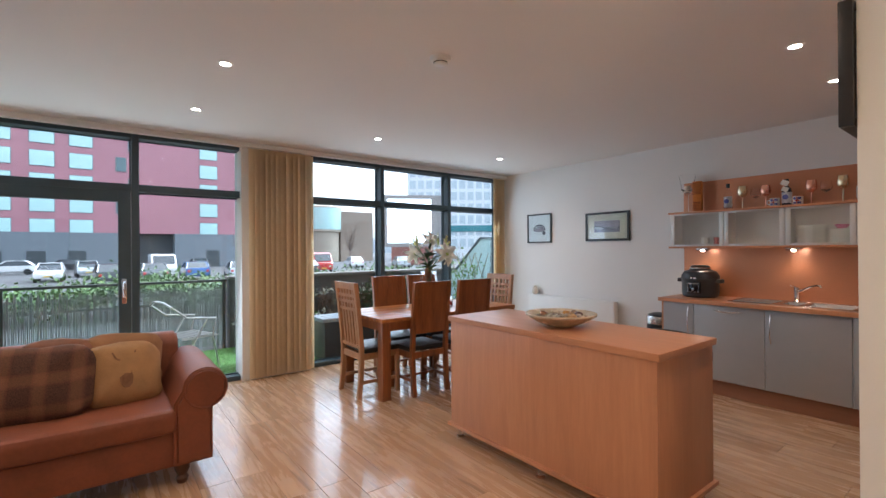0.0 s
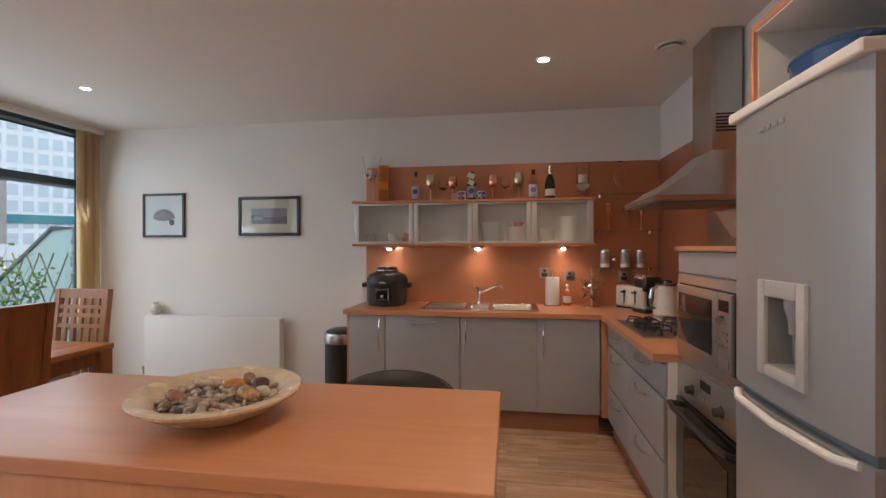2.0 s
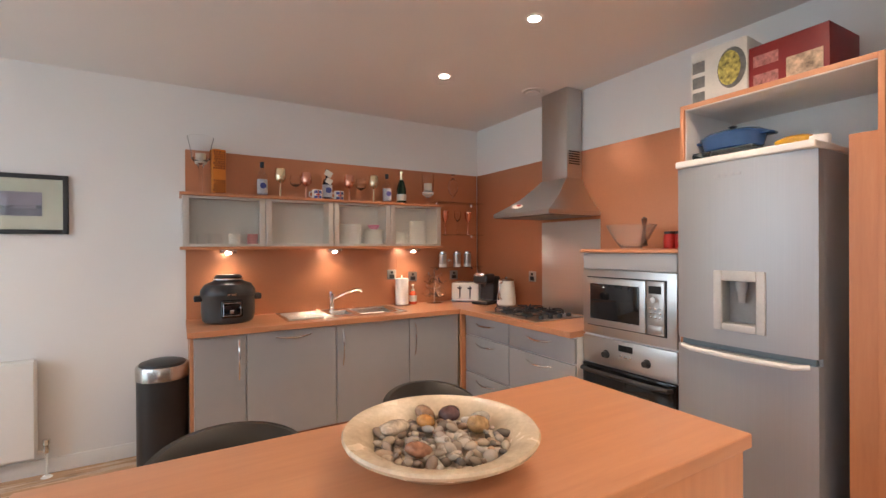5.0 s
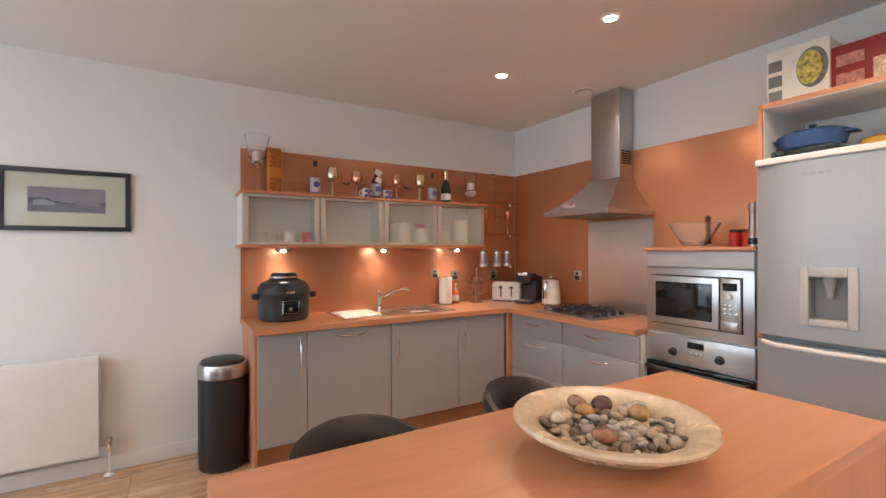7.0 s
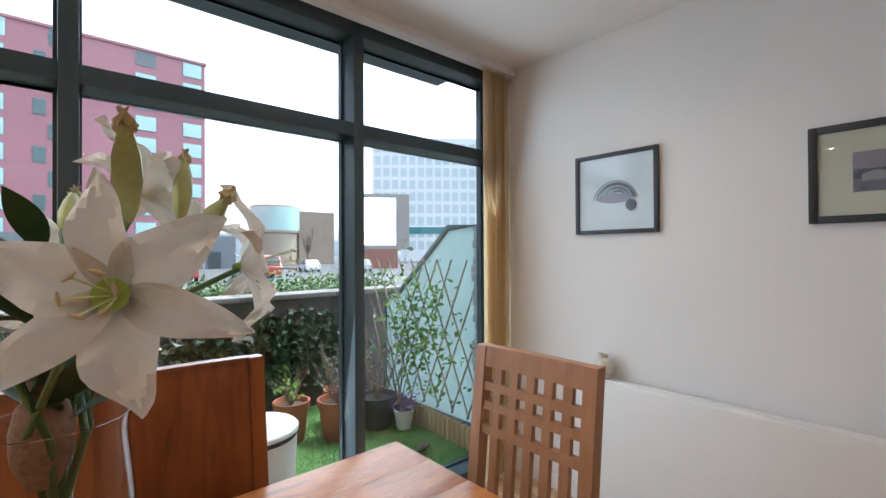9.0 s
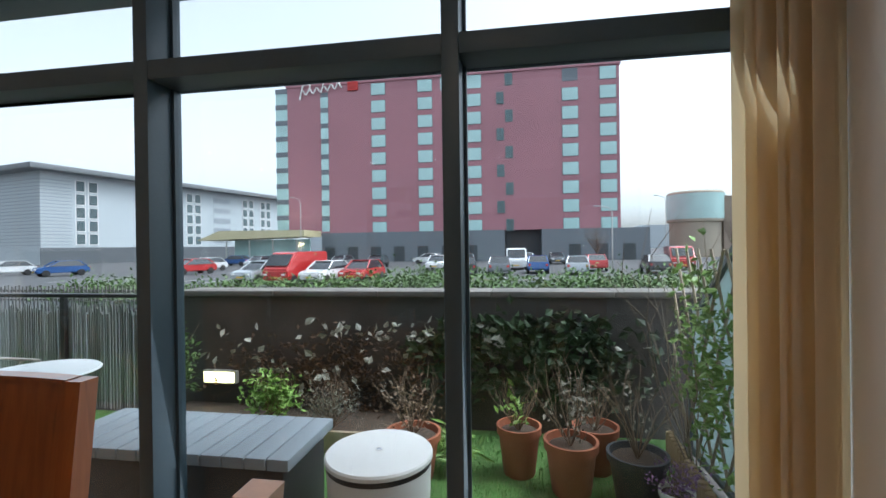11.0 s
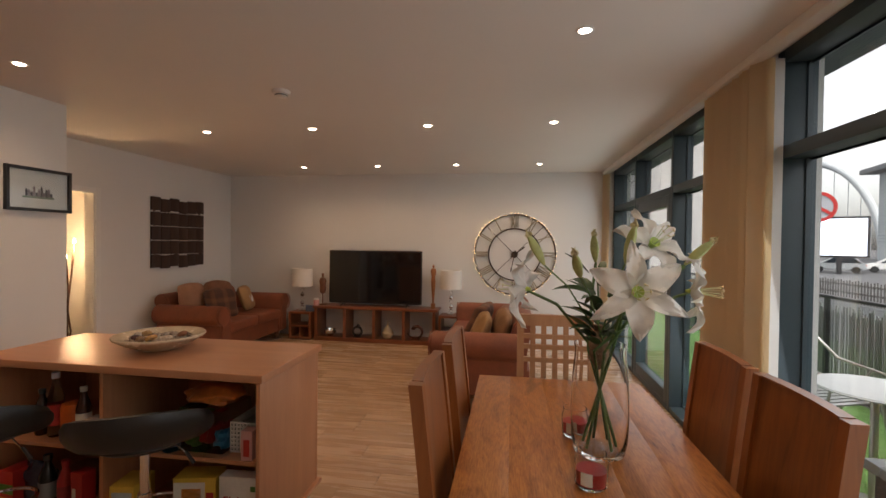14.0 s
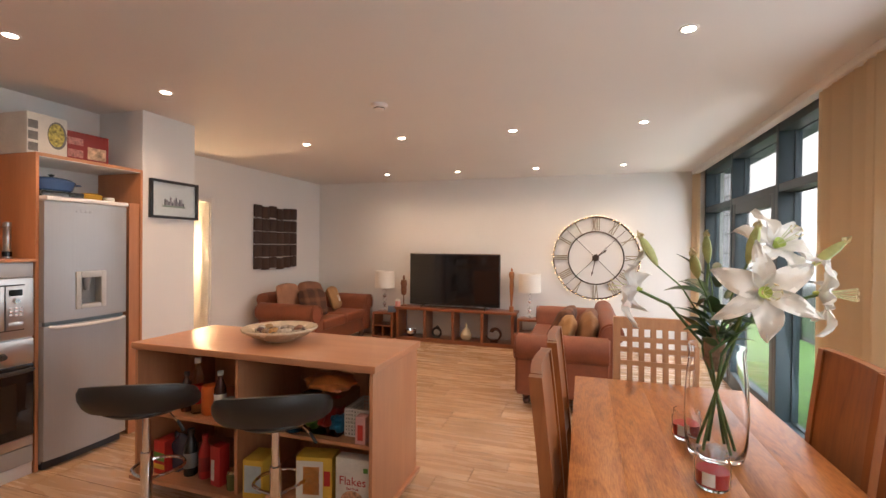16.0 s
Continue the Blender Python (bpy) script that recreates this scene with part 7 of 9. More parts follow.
for k, (p, w, s) in enumerate(BUDS):
    part("bud_stalk", tube(bmesh.new(), [(CX + 0.02 * (k - 2), CY, TZ + 0.42), Vector((CX, CY, TZ + 0.5)).lerp(Vector(p), 0.6), p], 0.0032, 6), M_STEM, flowers)
rnd = random.Random(5)
for i in range(38):
    a = rnd.uniform(0, 6.283)
    z = TZ + rnd.uniform(0.40, 0.66)
    r0 = 0.02 + 0.1 * max(0, z - TZ - 0.40)
    bm = bmesh.new()
    leaf(bm, (CX + r0 * math.cos(a), CY + r0 * math.sin(a), z), (math.cos(a), math.sin(a), rnd.uniform(0.3, 1.1)), rnd.uniform(0.10, 0.165), rnd.uniform(0.03, 0.046), rnd.uniform(0.1, 0.6), rnd.uniform(-0.4, 0.4))
    part("leaf", bm, M_LEAF, flowers)
bm = lathe(bmesh.new(), [(0.0, 0.0), (0.02, 0.01), (0.036, 0.05), (0.038, 0.09), (0.03, 0.125), (0.014, 0.145), (0.02, 0.165), (0.0, 0.17)], 18, (CX - 0.015, CY - 0.005, TZ + 0.30))
part("woven_pod", bm, plain("woven_raffia", (0.30, 0.18, 0.11), 0.8, var=0.35, scale=60, bumps=0.6, fine=120), flowers, "brown woven raffia pod")


def jar_candle(x, y, label):
    t = thing("jar_candle", label, "candle", (x, y, TZ), 0, "red jar candles")
    part("jar", lathe(bmesh.new(), [(0.0, 0.0), (0.042, 0.0), (0.05, 0.01), (0.052, 0.08), (0.046, 0.092), (0.046, 0.108), (0.043, 0.108), (0.043, 0.092), (0.048, 0.08), (0.046, 0.012), (0.0, 0.008)], 28), M_CLEAR, t)
    part("wax", lathe(bmesh.new(), [(0.0, 0.009), (0.044, 0.011), (0.0465, 0.055), (0.0, 0.056)], 28), plain("red_wax", (0.42, 0.02, 0.02), 0.35, bumps=0.02), t)
    part("label", prism(bmesh.new(), [(0.0523 * math.cos(radians(a)), 0.0523 * math.sin(radians(a))) for a in range(-45, 0, 5)] + [(0.0529 * math.cos(radians(a)), 0.0529 * math.sin(radians(a))) for a in range(-5, -50, -5)], "z", 0.02, 0.06), M_LABEL, t)


jar_candle(3.50, 5.69, "red jar candle with a white label")
jar_candle(3.12, 5.69, "red jar candle beside the vase")


# ---- cushions ----
def plaid(name, a, b, c):
    m, nt, p = nodes_of(name)
    tc = coords(nt, (1, 1, 1))
    sep = nt.nodes.new("ShaderNodeSeparateXYZ")
    nt.links.new(tc, sep.inputs[0])
    outs = []
    for k, axis in enumerate("XZ"):
        w = nt.nodes.new("ShaderNodeMath")
        w.operation = "SINE"
        mu = nt.nodes.new("ShaderNodeMath")
        mu.operation = "MULTIPLY"
        mu.inputs[1].default_value = 38.0
        nt.links.new(sep.outputs[axis], mu.inputs[0])
        nt.links.new(mu.outputs[0], w.inputs[0])
        outs.append(ramp(nt, w.outputs[0], [(0.1, a), (0.45, b), (0.8, c)]))
    col = mixc(nt, 0.5, outs[0], outs[1])
    n = noise_tex(nt, tc, 180, 3)
    col = mixc(nt, 0.35, col, ramp(nt, n, [(0.3, tuple(v * 0.6 for v in a)), (0.7, c)]))
    nt.links.new(col, p.inputs["Base Color"])
    p.inputs["Roughness"].default_value = 0.9
    bump(nt, p, n, 0.4, 0.003)
    return m


M_PLAID = plaid("brown_plaid", (0.045, 0.018, 0.014), (0.15, 0.05, 0.032), (0.22, 0.10, 0.05))
M_MUST = plain("mustard_cloth", (0.27, 0.135, 0.06), 0.9, var=0.15, scale=8, bumps=0.4, fine=150)
M_TAN = plain("tan_cloth", (0.36, 0.20, 0.085), 0.9, var=0.15, scale=10, bumps=0.4, fine=150)
M_ROSE = plain("rose_tan_cloth", (0.34, 0.17, 0.10), 0.9, var=0.15, scale=9, bumps=0.4, fine=150)
M_TAUPE = plain("taupe_velvet", (0.20, 0.085, 0.045), 0.8, var=0.25, scale=7, bumps=0.3, fine=60)


def cushion(label, at, size, thick, tilt, turn, mt, motif=None):
    t = thing("cushion", label, "cushion", at, turn)
    bm = pillow(bmesh.new(), 0, 0, 0, size[0], size[1], thick, 0.42, 20, 0.12, size[0] * 10)
    R = Matrix.Rotation(radians(90 - tilt), 3, "X")
    bmesh.ops.rotate(bm, verts=bm.verts, cent=(0, 0, 0), matrix=R)
    part("cover", bm, mt, t)
    if motif:
        for nm, o, m2 in motif:
            b2 = prism(bmesh.new(), o, "z", thick * 0.5 - 0.004, thick * 0.5 + 0.001)
            bmesh.ops.rotate(b2, verts=b2.verts, cent=(0, 0, 0), matrix=R)
            part(nm, b2, m2, t)
    return t


M_STAG = plain("brown_stag_print", (0.20, 0.10, 0.05), 0.9, var=0.3, scale=20, bumps=0.2)
stag = [("stag_print", oval(0.0, -0.05, 0.035, 0.06), M_STAG), ("stag_print", oval(0.0, 0.02, 0.025, 0.035), M_STAG)] + [("antler_print", [(s * 0.01, 0.05), (s * 0.05, 0.075), (s * 0.065, 0.12), (s * 0.058, 0.12), (s * 0.042, 0.082), (s * 0.005, 0.06)][::s], M_STAG) for s in (1, -1)]
# on the sofa beside the windows
cushion("tan cushion printed with a stag's head", (0.42, 5.12, 0.645), (0.40, 0.40), 0.15, 25, 8, M_TAN, stag)
cushion("large dark brown plaid cushion", (0.0, 5.08, 0.66), (0.55, 0.46), 0.18, 28, -8, M_PLAID)
cushion("mustard cushion against the sofa back", (0.42, 5.34, 0.68), (0.46, 0.38), 0.16, 16, 6, M_MUST)
cushion("taupe velvet cushion propped on the sofa", (0.10, 5.33, 0.68), (0.44, 0.38), 0.16, 17, -10, M_TAUPE)
# on the sofa by the south wall
cushion("tan cushion with a round print", (-1.28, 1.45, 0.66), (0.38, 0.38), 0.14, 22, 195, M_TAN, [("round_print", oval(0, -0.02, 0.06, 0.07), M_PAPER)])
cushion("brown plaid cushion with a stag", (-0.62, 1.5, 0.67), (0.42, 0.42), 0.15, 25, 150, M_PLAID)
cushion("dark brown velvet cushion standing on its corner", (-0.82, 1.33, 0.74), (0.44, 0.44), 0.15, 15, 165, M_TAUPE)
cushion("rose-tan cushion against the sofa back", (-0.45, 1.2, 0.74), (0.42, 0.42), 0.15, 12, 172, M_ROSE)


# ---- side tables, lamps and ornaments by the television ----
def side_table(at, w, d, h, label):
    t = thing("side_table", label, "side table", at, 0, "side tables by the console")
    part("top", B(-d / 2, -w / 2, h - 0.03, d / 2, w / 2, h, bev=0.003), M_REDWOOD, t)
    part("shelf", B(-d / 2 + 0.006, -w / 2 + 0.036, h * 0.5 - 0.012, d / 2 - 0.006, w / 2 - 0.036, h * 0.5 + 0.012), M_REDWOOD, t)
    part("bottom", B(-d / 2, -w / 2, 0.02, d / 2, w / 2, 0.05, bev=0.003), M_REDWOOD, t)
    for s in (-1, 1):
        part("side", B(-d / 2, s * (w / 2 - 0.018) - 0.017, 0.0505, d / 2, s * (w / 2 - 0.018) + 0.017, h - 0.0305), M_REDWOOD, t)
    part("divider", B(-d / 2 + 0.006, -0.012, 0.0505, d / 2 - 0.008, 0.012, h * 0.5 - 0.0125), M_REDWOOD, t)
    part("foot_rail", B(-d / 2 + 0.02, -w / 2 + 0.02, 0.0, d / 2 - 0.02, w / 2 - 0.02, 0.0195), M_DARKWOOD, t)


side_table((-1.68, 2.20, 0), 0.36, 0.34, 0.43, "dark red wooden side table with open shelves")
side_table((-1.68, 4.56, 0), 0.38, 0.34, 0.45, "dark red wooden side table beside the sofa")
M_SHADE = plain("white_lampshade", (0.78, 0.75, 0.70), 0.85, var=0.03, bumps=0.2, fine=200)


def table_lamp(y, z, label):
    t = thing("table_lamp", label, "lamp", (-1.70, y, z), 0, "table lamps by the television")
    part("base", lathe(bmesh.new(), [(0.0, 0.0), (0.06, 0.0), (0.06, 0.012), (0.0, 0.016)], 24), M_CHROME, t)
    for k in range(5):
        part("glass_ball", lathe(bmesh.new(), [(0.006, 0.016 + k * 0.068), (0.026, 0.03 + k * 0.068), (0.033, 0.05 + k * 0.068), (0.026, 0.07 + k * 0.068), (0.006, 0.083 + k * 0.068)], 18), M_CHROME if k % 2 else M_CLEAR, t)
    part("neck", lathe(bmesh.new(), [(0.006, 0.355), (0.006, 0.42)], 10), M_CHROME, t)
    part("shade", lathe(bmesh.new(), [(0.165, 0.385), (0.155, 0.66), (0.152, 0.66), (0.162, 0.385)], 40), M_SHADE, t)
    bm = tube(bmesh.new(), [(-0.153, 0, 0.65), (0.153, 0, 0.65)], 0.003, 6)
    tube(bm, [(0, -0.153, 0.65), (0, 0.153, 0.65)], 0.003, 6)
    tube(bm, [(0, 0, 0.41), (0, 0, 0.66)], 0.005, 6)
    part("shade_carrier", bm, M_CHROME, t)


table_lamp(2.15, 0.4305, "table lamp with stacked glass balls and white drum shade")
table_lamp(4.53, 0.4505, "table lamp with stacked glass balls and white drum shade")
M_CARVED = plain("carved_brown_wood", (0.16, 0.06, 0.025), 0.4, var=0.3, scale=14, bumps=0.2)
single("figure_ornament", lathe(bmesh.new(), [(0.0, 0.0), (0.05, 0.0), (0.05, 0.015), (0.008, 0.02), (0.008, 0.17), (0.04, 0.19), (0.05, 0.26), (0.045, 0.31), (0.055, 0.37), (0.045, 0.42), (0.015, 0.435), (0.02, 0.46), (0.018, 0.49), (0.0, 0.505)], 16, (-1.68, 2.50, 0.5305)), M_CARVED, "dark carved bust form on a stand", "statue")
single("figure_ornament", lathe(bmesh.new(), [(0.0, 0.0), (0.035, 0.0), (0.035, 0.08), (0.014, 0.085), (0.02, 0.18), (0.03, 0.30), (0.035, 0.40), (0.028, 0.48), (0.045, 0.56), (0.035, 0.60), (0.012, 0.61), (0.018, 0.64), (0.0, 0.67)], 16, (-1.68, 4.26, 0.5305)), plain("copper_figure", (0.36, 0.14, 0.05), 0.35, 0.2, var=0.2), "slim copper-coloured wooden figure", "statue")
single("photo_screen", B(-1.60, 2.26, 0.431, -1.585, 2.40, 0.53, bev=0.004), plain("blue_screen", (0.12, 0.16, 0.24), 0.15, bumps=0), "small digital screen on the side table", "screen")
turned("pink_candle", "pink jar candle on the console", "candle", (-1.60, 2.43, 0.5305), [(0.0, 0.0), (0.04, 0.0), (0.043, 0.01), (0.043, 0.085), (0.0, 0.09)], plain("pink_wax", (0.62, 0.32, 0.30), 0.4), [("lid", [(0.043, 0.086), (0.043, 0.10), (0.02, 0.11), (0.0, 0.115)], M_WHITE)])
# in the console's cubes
turned("silver_dish", "round silver and white dish in the console", "ornament", (-1.66, 2.64, 0.0565), [(0.0, 0.0), (0.03, 0.0), (0.09, 0.05), (0.10, 0.10), (0.095, 0.10), (0.085, 0.055), (0.0, 0.02)], M_CHROME)
bm = tube(bmesh.new(), [(-1.66, 3.08 + 0.07 * math.cos(a), 0.14 + 0.07 * math.sin(a)) for a in [i * 0.35 for i in range(19)]], 0.018, 8)
tube(bm, [(-1.66, 3.06, 0.20), (-1.65, 3.09, 0.25), (-1.66, 3.12, 0.22)], 0.012, 8)
box(bm, -1.70, 3.03, 0.0562, -1.62, 3.13, 0.07)
single("knot_ornament", bm, M_BLACK, "black abstract knot ornament in the console", "ornament")
turned("gourd_vase", "cream gourd-shaped vase in the console", "vase", (-1.66, 3.565, 0.0565), [(0.0, 0.0), (0.05, 0.0), (0.085, 0.04), (0.09, 0.085), (0.06, 0.14), (0.018, 0.19), (0.012, 0.25), (0.016, 0.262), (0.0, 0.262)], plain("cream_ceramic", (0.55, 0.44, 0.28), 0.35, var=0.12))
bm = bmesh.new()
pts, rs = [], []
for i in range(30):
    s = i / 29
    a = 0.4 + 5.6 * s
    q = 0.05 + 0.09 * s
    pts.append((-1.65, 4.01 - q * math.cos(a), 0.19 + q * math.sin(a) * 0.95))
    rs.append(0.03 - 0.022 * s)
tube(bm, pts, rs, 8)
box(bm, -1.70, 3.95, 0.0562, -1.60, 4.07, 0.075)
single("spiral_ornament", bm, plain("bronze_glaze", (0.10, 0.035, 0.02), 0.25, 0.3, var=0.4, scale=12), "dark bronze spiral sculpture in the console", "ornament")


# ---- wall clock ----
def wall_clock():
    t = thing("wall_clock", "large open iron skeleton wall clock with fairy lights", "clock", (X0 + 0.03, 5.465, 1.362))
    iron = plain("aged_iron", (0.07, 0.05, 0.038), 0.5, 0.6, var=0.3, bumps=0.2)
    zinc = plain("pale_metal", (0.36, 0.31, 0.23), 0.5, 0.4, var=0.2, bumps=0.1)
    def ring(r, w):
        return tube(bmesh.new(), [(0, r * math.cos(radians(a)), r * math.sin(radians(a))) for a in range(0, 361, 5)], w, 8)
    part("outer_ring", ring(0.605, 0.013), iron, t)
    part("inner_ring", ring(0.39, 0.010), iron, t)
    strokes = {1: "I", 2: "II", 3: "III", 4: "IIII", 5: "V", 6: "VI", 7: "VII", 8: "VIII", 9: "IX", 10: "X", 11: "XI", 12: "XII"}
    for n, txt in strokes.items():
        bm = bmesh.new()
        a = radians(30 * n)
        wid = {"I": 0.028, "V": 0.06, "X": 0.06}
        tot = sum(wid[c] for c in txt)
        u = -tot / 2
        for c in txt:
            cu = u + wid[c] / 2
            if c == "I":
                box(bm, -0.004, cu - 0.008, 0.405, 0.004, cu + 0.008, 0.59)
            else:
                for s in (-1, 1):
                    x0, x1 = (cu + s * 0.022, cu) if c == "V" else (cu + s * 0.022, cu - s * 0.022)
                    o = [(x0 - 0.007, 0.59), (x0 + 0.007, 0.59), (x1 + 0.007, 0.405), (x1 - 0.007, 0.405)]
                    prism(bm, o, "x", -0.004 + 0.001 * s, 0.004 + 0.001 * s)
            u += wid[c]
        bmesh.ops.rotate(bm, verts=bm.verts, cent=(0, 0, 0), matrix=Matrix.Rotation(a, 3, "X"))
        part("numeral", bm, zinc, t)
    for a in (45, 135, 225, 315):
        c, s = math.cos(radians(a)), math.sin(radians(a))
        part("spoke", tube(bmesh.new(), [(0, 0.03 * c, 0.03 * s), (0, 0.6 * c, 0.6 * s)], 0.004, 6), iron, t)
    hub = lathe(bmesh.new(), [(0.0, -0.02), (0.05, -0.02), (0.05, 0.012), (0.03, 0.02), (0.0, 0.022)], 28)
    bmesh.ops.rotate(hub, verts=hub.verts, cent=(0, 0, 0), matrix=Matrix.Rotation(radians(90), 3, "Y"))
    part("hub", hub, iron, t)
    for ang, ln, w in ((-52, 0.20, 0.013), (168, 0.28, 0.010)):
        bm = prism(bmesh.new(), [(-w, -0.06), (w, -0.06), (w * 0.5, ln * 0.7), (w * 1.3, ln * 0.8), (0, ln), (-w * 1.3, ln * 0.8), (-w * 0.5, ln * 0.7)], "x", 0.024, 0.028)
        bmesh.ops.rotate(bm, verts=bm.verts, cent=(0, 0, 0), matrix=Matrix.Rotation(radians(ang), 3, "X"))
        part("hand", bm, iron, t)
    rnd = random.Random(3)
    bm = bmesh.new()
    for i in range(64):
        a = 2 * math.pi * i / 64 + rnd.uniform(-0.03, 0.03)
        r = 0.612 + rnd.uniform(-0.012, 0.018)
        bmesh.ops.create_icosphere(bm, subdivisions=1, radius=0.006, matrix=Matrix.Translation((0.016, r * math.cos(a), r * math.sin(a))))
    part("fairy_lights", bm, glow("fairy_bulb", (1.0, 0.72, 0.36), 2.6), t, "string of tiny warm fairy lights")
    part("light_wire", tube(bmesh.new(), [(0.014 + 0.004 * math.sin(i), (0.612 + 0.008 * math.sin(i * 1.3)) * math.cos(i * 0.06), (0.612 + 0.008 * math.sin(i * 1.3)) * math.sin(i * 0.06)) for i in range(105)], 0.0012, 4), M_CHROME, t)
    part("wall_hook", B(-0.029, -0.012, 0.585, 0.0, 0.012, 0.60), iron, t)


wall_clock()


# ---- stave wall panel ----
def stave_panel():
    t = thing("stave_wall_panel", "dark stained wooden block wall hanging with metal rods", "wall art", (-0.72, YS + 0.004, 1.615))
    stave = wood("dark_stave", (0.02, 0.008, 0.005), (0.05, 0.02, 0.011), (0.085, 0.035, 0.018), "z", 0.55, 0.9, True)
    offs = [0.012, -0.006, 0.016, -0.012, 0.004, 0.014]
    for r in range(5):
        for c in range(6):
            x = 0.5 - (c + 0.5) / 6
            z0 = -0.475 + r * 0.19 + offs[c] * (1 if r in (0, 4) else 0.15)
            o = []
            for i in range(7):
                q = -0.079 + 0.158 * i / 6
                o.append((x + q, 0.022 + 0.016 * math.cos(q / 0.079 * 1.35)))
            o += [(x + 0.079, 0.006), (x - 0.079, 0.006)]
            part("wood_block", prism(bmesh.new(), o, "z", z0, z0 + 0.176), stave, t)
    for r in range(4):
        part("metal_rod", tube(bmesh.new(), [(-0.49, 0.03, -0.293 + r * 0.19), (0.49, 0.03, -0.293 + r * 0.19)], 0.005, 6), M_CHROME, t)
    part("back_batten", B(-0.45, 0.0, -0.45, -0.41, 0.006, 0.45), M_DARKWOOD, t)
    part("back_batten", B(0.41, 0.0, -0.45, 0.45, 0.006, 0.45), M_DARKWOOD, t)


stave_panel()


# ---- hall beyond the doorway ----
bm = B(DX0 - 0.06, YS, 0, DX0, YS + 0.018, DH + 0.06, bev=0.003)
box(bm, DX1, YS, 0, DX1 + 0.06, YS + 0.018, DH + 0.06, bev=0.003)
box(bm, DX0, YS, DH, DX1, YS + 0.018, DH + 0.06, bev=0.003)
structure("trim_doorway", bm, M_SKIRT, "white architrave round the hall doorway")
bm = B(DX0, YS - 0.12, 0, DX0 + 0.015, YS, DH)
box(bm, DX1 - 0.015, YS - 0.12, 0, DX1, YS, DH)
structure("trim_door_lining", bm, M_SKIRT, "white door lining")


def twig_lamp():
    t = thing("floor_lamp", "dark twisted twig floor lamp with bare bulbs, lit", "lamp", (0.55, 0.40, 0))
    part("base", lathe(bmesh.new(), [(0.0, 0.0), (0.12, 0.0), (0.12, 0.015), (0.0, 0.02)], 28), M_BLACK, t)
    for k, (dx, dy, h) in enumerate(((-0.03, 0.02, 1.47), (0.03, -0.02, 1.14), (0.06, 0.04, 1.30))):
        part("rod", tube(bmesh.new(), [(dx, dy, 0.015), (-dx * 0.4, -dy, h * 0.4), (dx * 0.6, dy, h * 0.75), (dx * 1.4, dy * 1.5, h)], 0.010, 8), M_DARKWOOD, t)
        bm = lathe(bmesh.new(), [(0.0, 0.0), (0.012, 0.005), (0.014, 0.025), (0.006, 0.05), (0.0, 0.056)], 14, (dx * 1.4, dy * 1.5, h))
        part("bulb", bm, glow("bare_bulb", (1.0, 0.75, 0.42), 14.0), t)
    lamp = new("floor_lamp_glow", bpy.data.lights.new("floor_lamp_glow", "POINT"))
    lamp.data.energy, lamp.data.color, lamp.data.shadow_soft_size = 10.0, (1.0, 0.66, 0.34), 0.05
    lamp.location = (0.55, 0.46, 1.42)


twig_lamp()


# ---- terrace ----
rnd = random.Random(21)
structure("ground", B(-500, 9.1, -1.3, 500, 1200, -0.9), M_ASPHALT, "grey tarmac car park")
structure("ground_near", B(-500, -60, -1.4, 500, 9.1, -1.0), M_ASPHALT, "tarmac around the building")
structure("terrace_slab", B(-7.0, 7.02, -1.0, 6.0, 9.09, -0.06), M_CONC, "terrace slab")
structure("terrace_grass", B(-7.0, 7.10, -0.06, 5.74, 8.84, -0.02), M_GRASS, "artificial grass on the terrace")
M_BLADE = plain("grass_blade", (0.17, 0.36, 0.09), 0.7, var=0.4, scale=3, bumps=0)
bm = bmesh.new()
for i in range(9000):
    x, y = rnd.uniform(1.2, 5.7), rnd.uniform(7.12, 8.75)
    a, h = rnd.uniform(0, 6.28), rnd.uniform(0.015, 0.035)
    dx, dy = 0.004 * math.cos(a), 0.004 * math.sin(a)
    lx, ly = rnd.uniform(-0.012, 0.012), rnd.uniform(-0.012, 0.012)
    v = [bm.verts.new(p) for p in ((x - dx, y - dy, -0.021), (x + dx, y + dy, -0.021), (x + lx, y + ly, -0.02 + h))]
    bm.faces.new(v)
tagged(new("grass", mesh_of("grass", bm, M_BLADE, False)), "short green artificial grass blades", "grass", "", "stuff")
structure("threshold_paving", B(-7.0, 7.021, -0.06, 6.0, 7.099, -0.005), M_CAP, "grey paving strip along the window")
structure("garden_wall", B(1.82, 8.85, -1.0, 6.2, 9.08, 0.995), M_CONC, "dark rendered garden wall")
for i in range(5):
    structure("wall_coping", B(1.80 + i * 0.89, 8.82, 0.9955, 1.80 + (i + 1) * 0.89 - 0.004, 9.12, 1.04, bev=0.008), M_CAP, "weathered stone coping on the garden wall")

M_RAIL = plain("dark_handrail", (0.05, 0.05, 0.05), 0.4, 0.4)
t = thing("glass_balustrade", "dark-railed glass balustrade with reed screening behind", "balustrade", (0, 8.92, 0))
part("handrail", B(-7.0, -0.03, 0.965, 1.80, 0.03, 1.0, bev=0.008), M_RAIL, t)
for k in range(8):
    x = 1.76 - k * 1.2
    part("post", B(x - 0.02, -0.02, -0.06, x + 0.02, 0.02, 0.965), M_RAIL, t)
    if k < 7:
        g = part("glass_panel", B(x - 1.17, -0.006, 0.02, x - 0.03, 0.006, 0.94), M_PANE, t)
        g.visible_shadow = False
# reed tones lightened to paint in the sky's haze on the glass
M_REED = wood("haze_paled_reed", (0.13, 0.13, 0.12), (0.28, 0.28, 0.26), (0.44, 0.44, 0.42), "z", 0.9, 1.0)
bm = bmesh.new()
x = -6.9
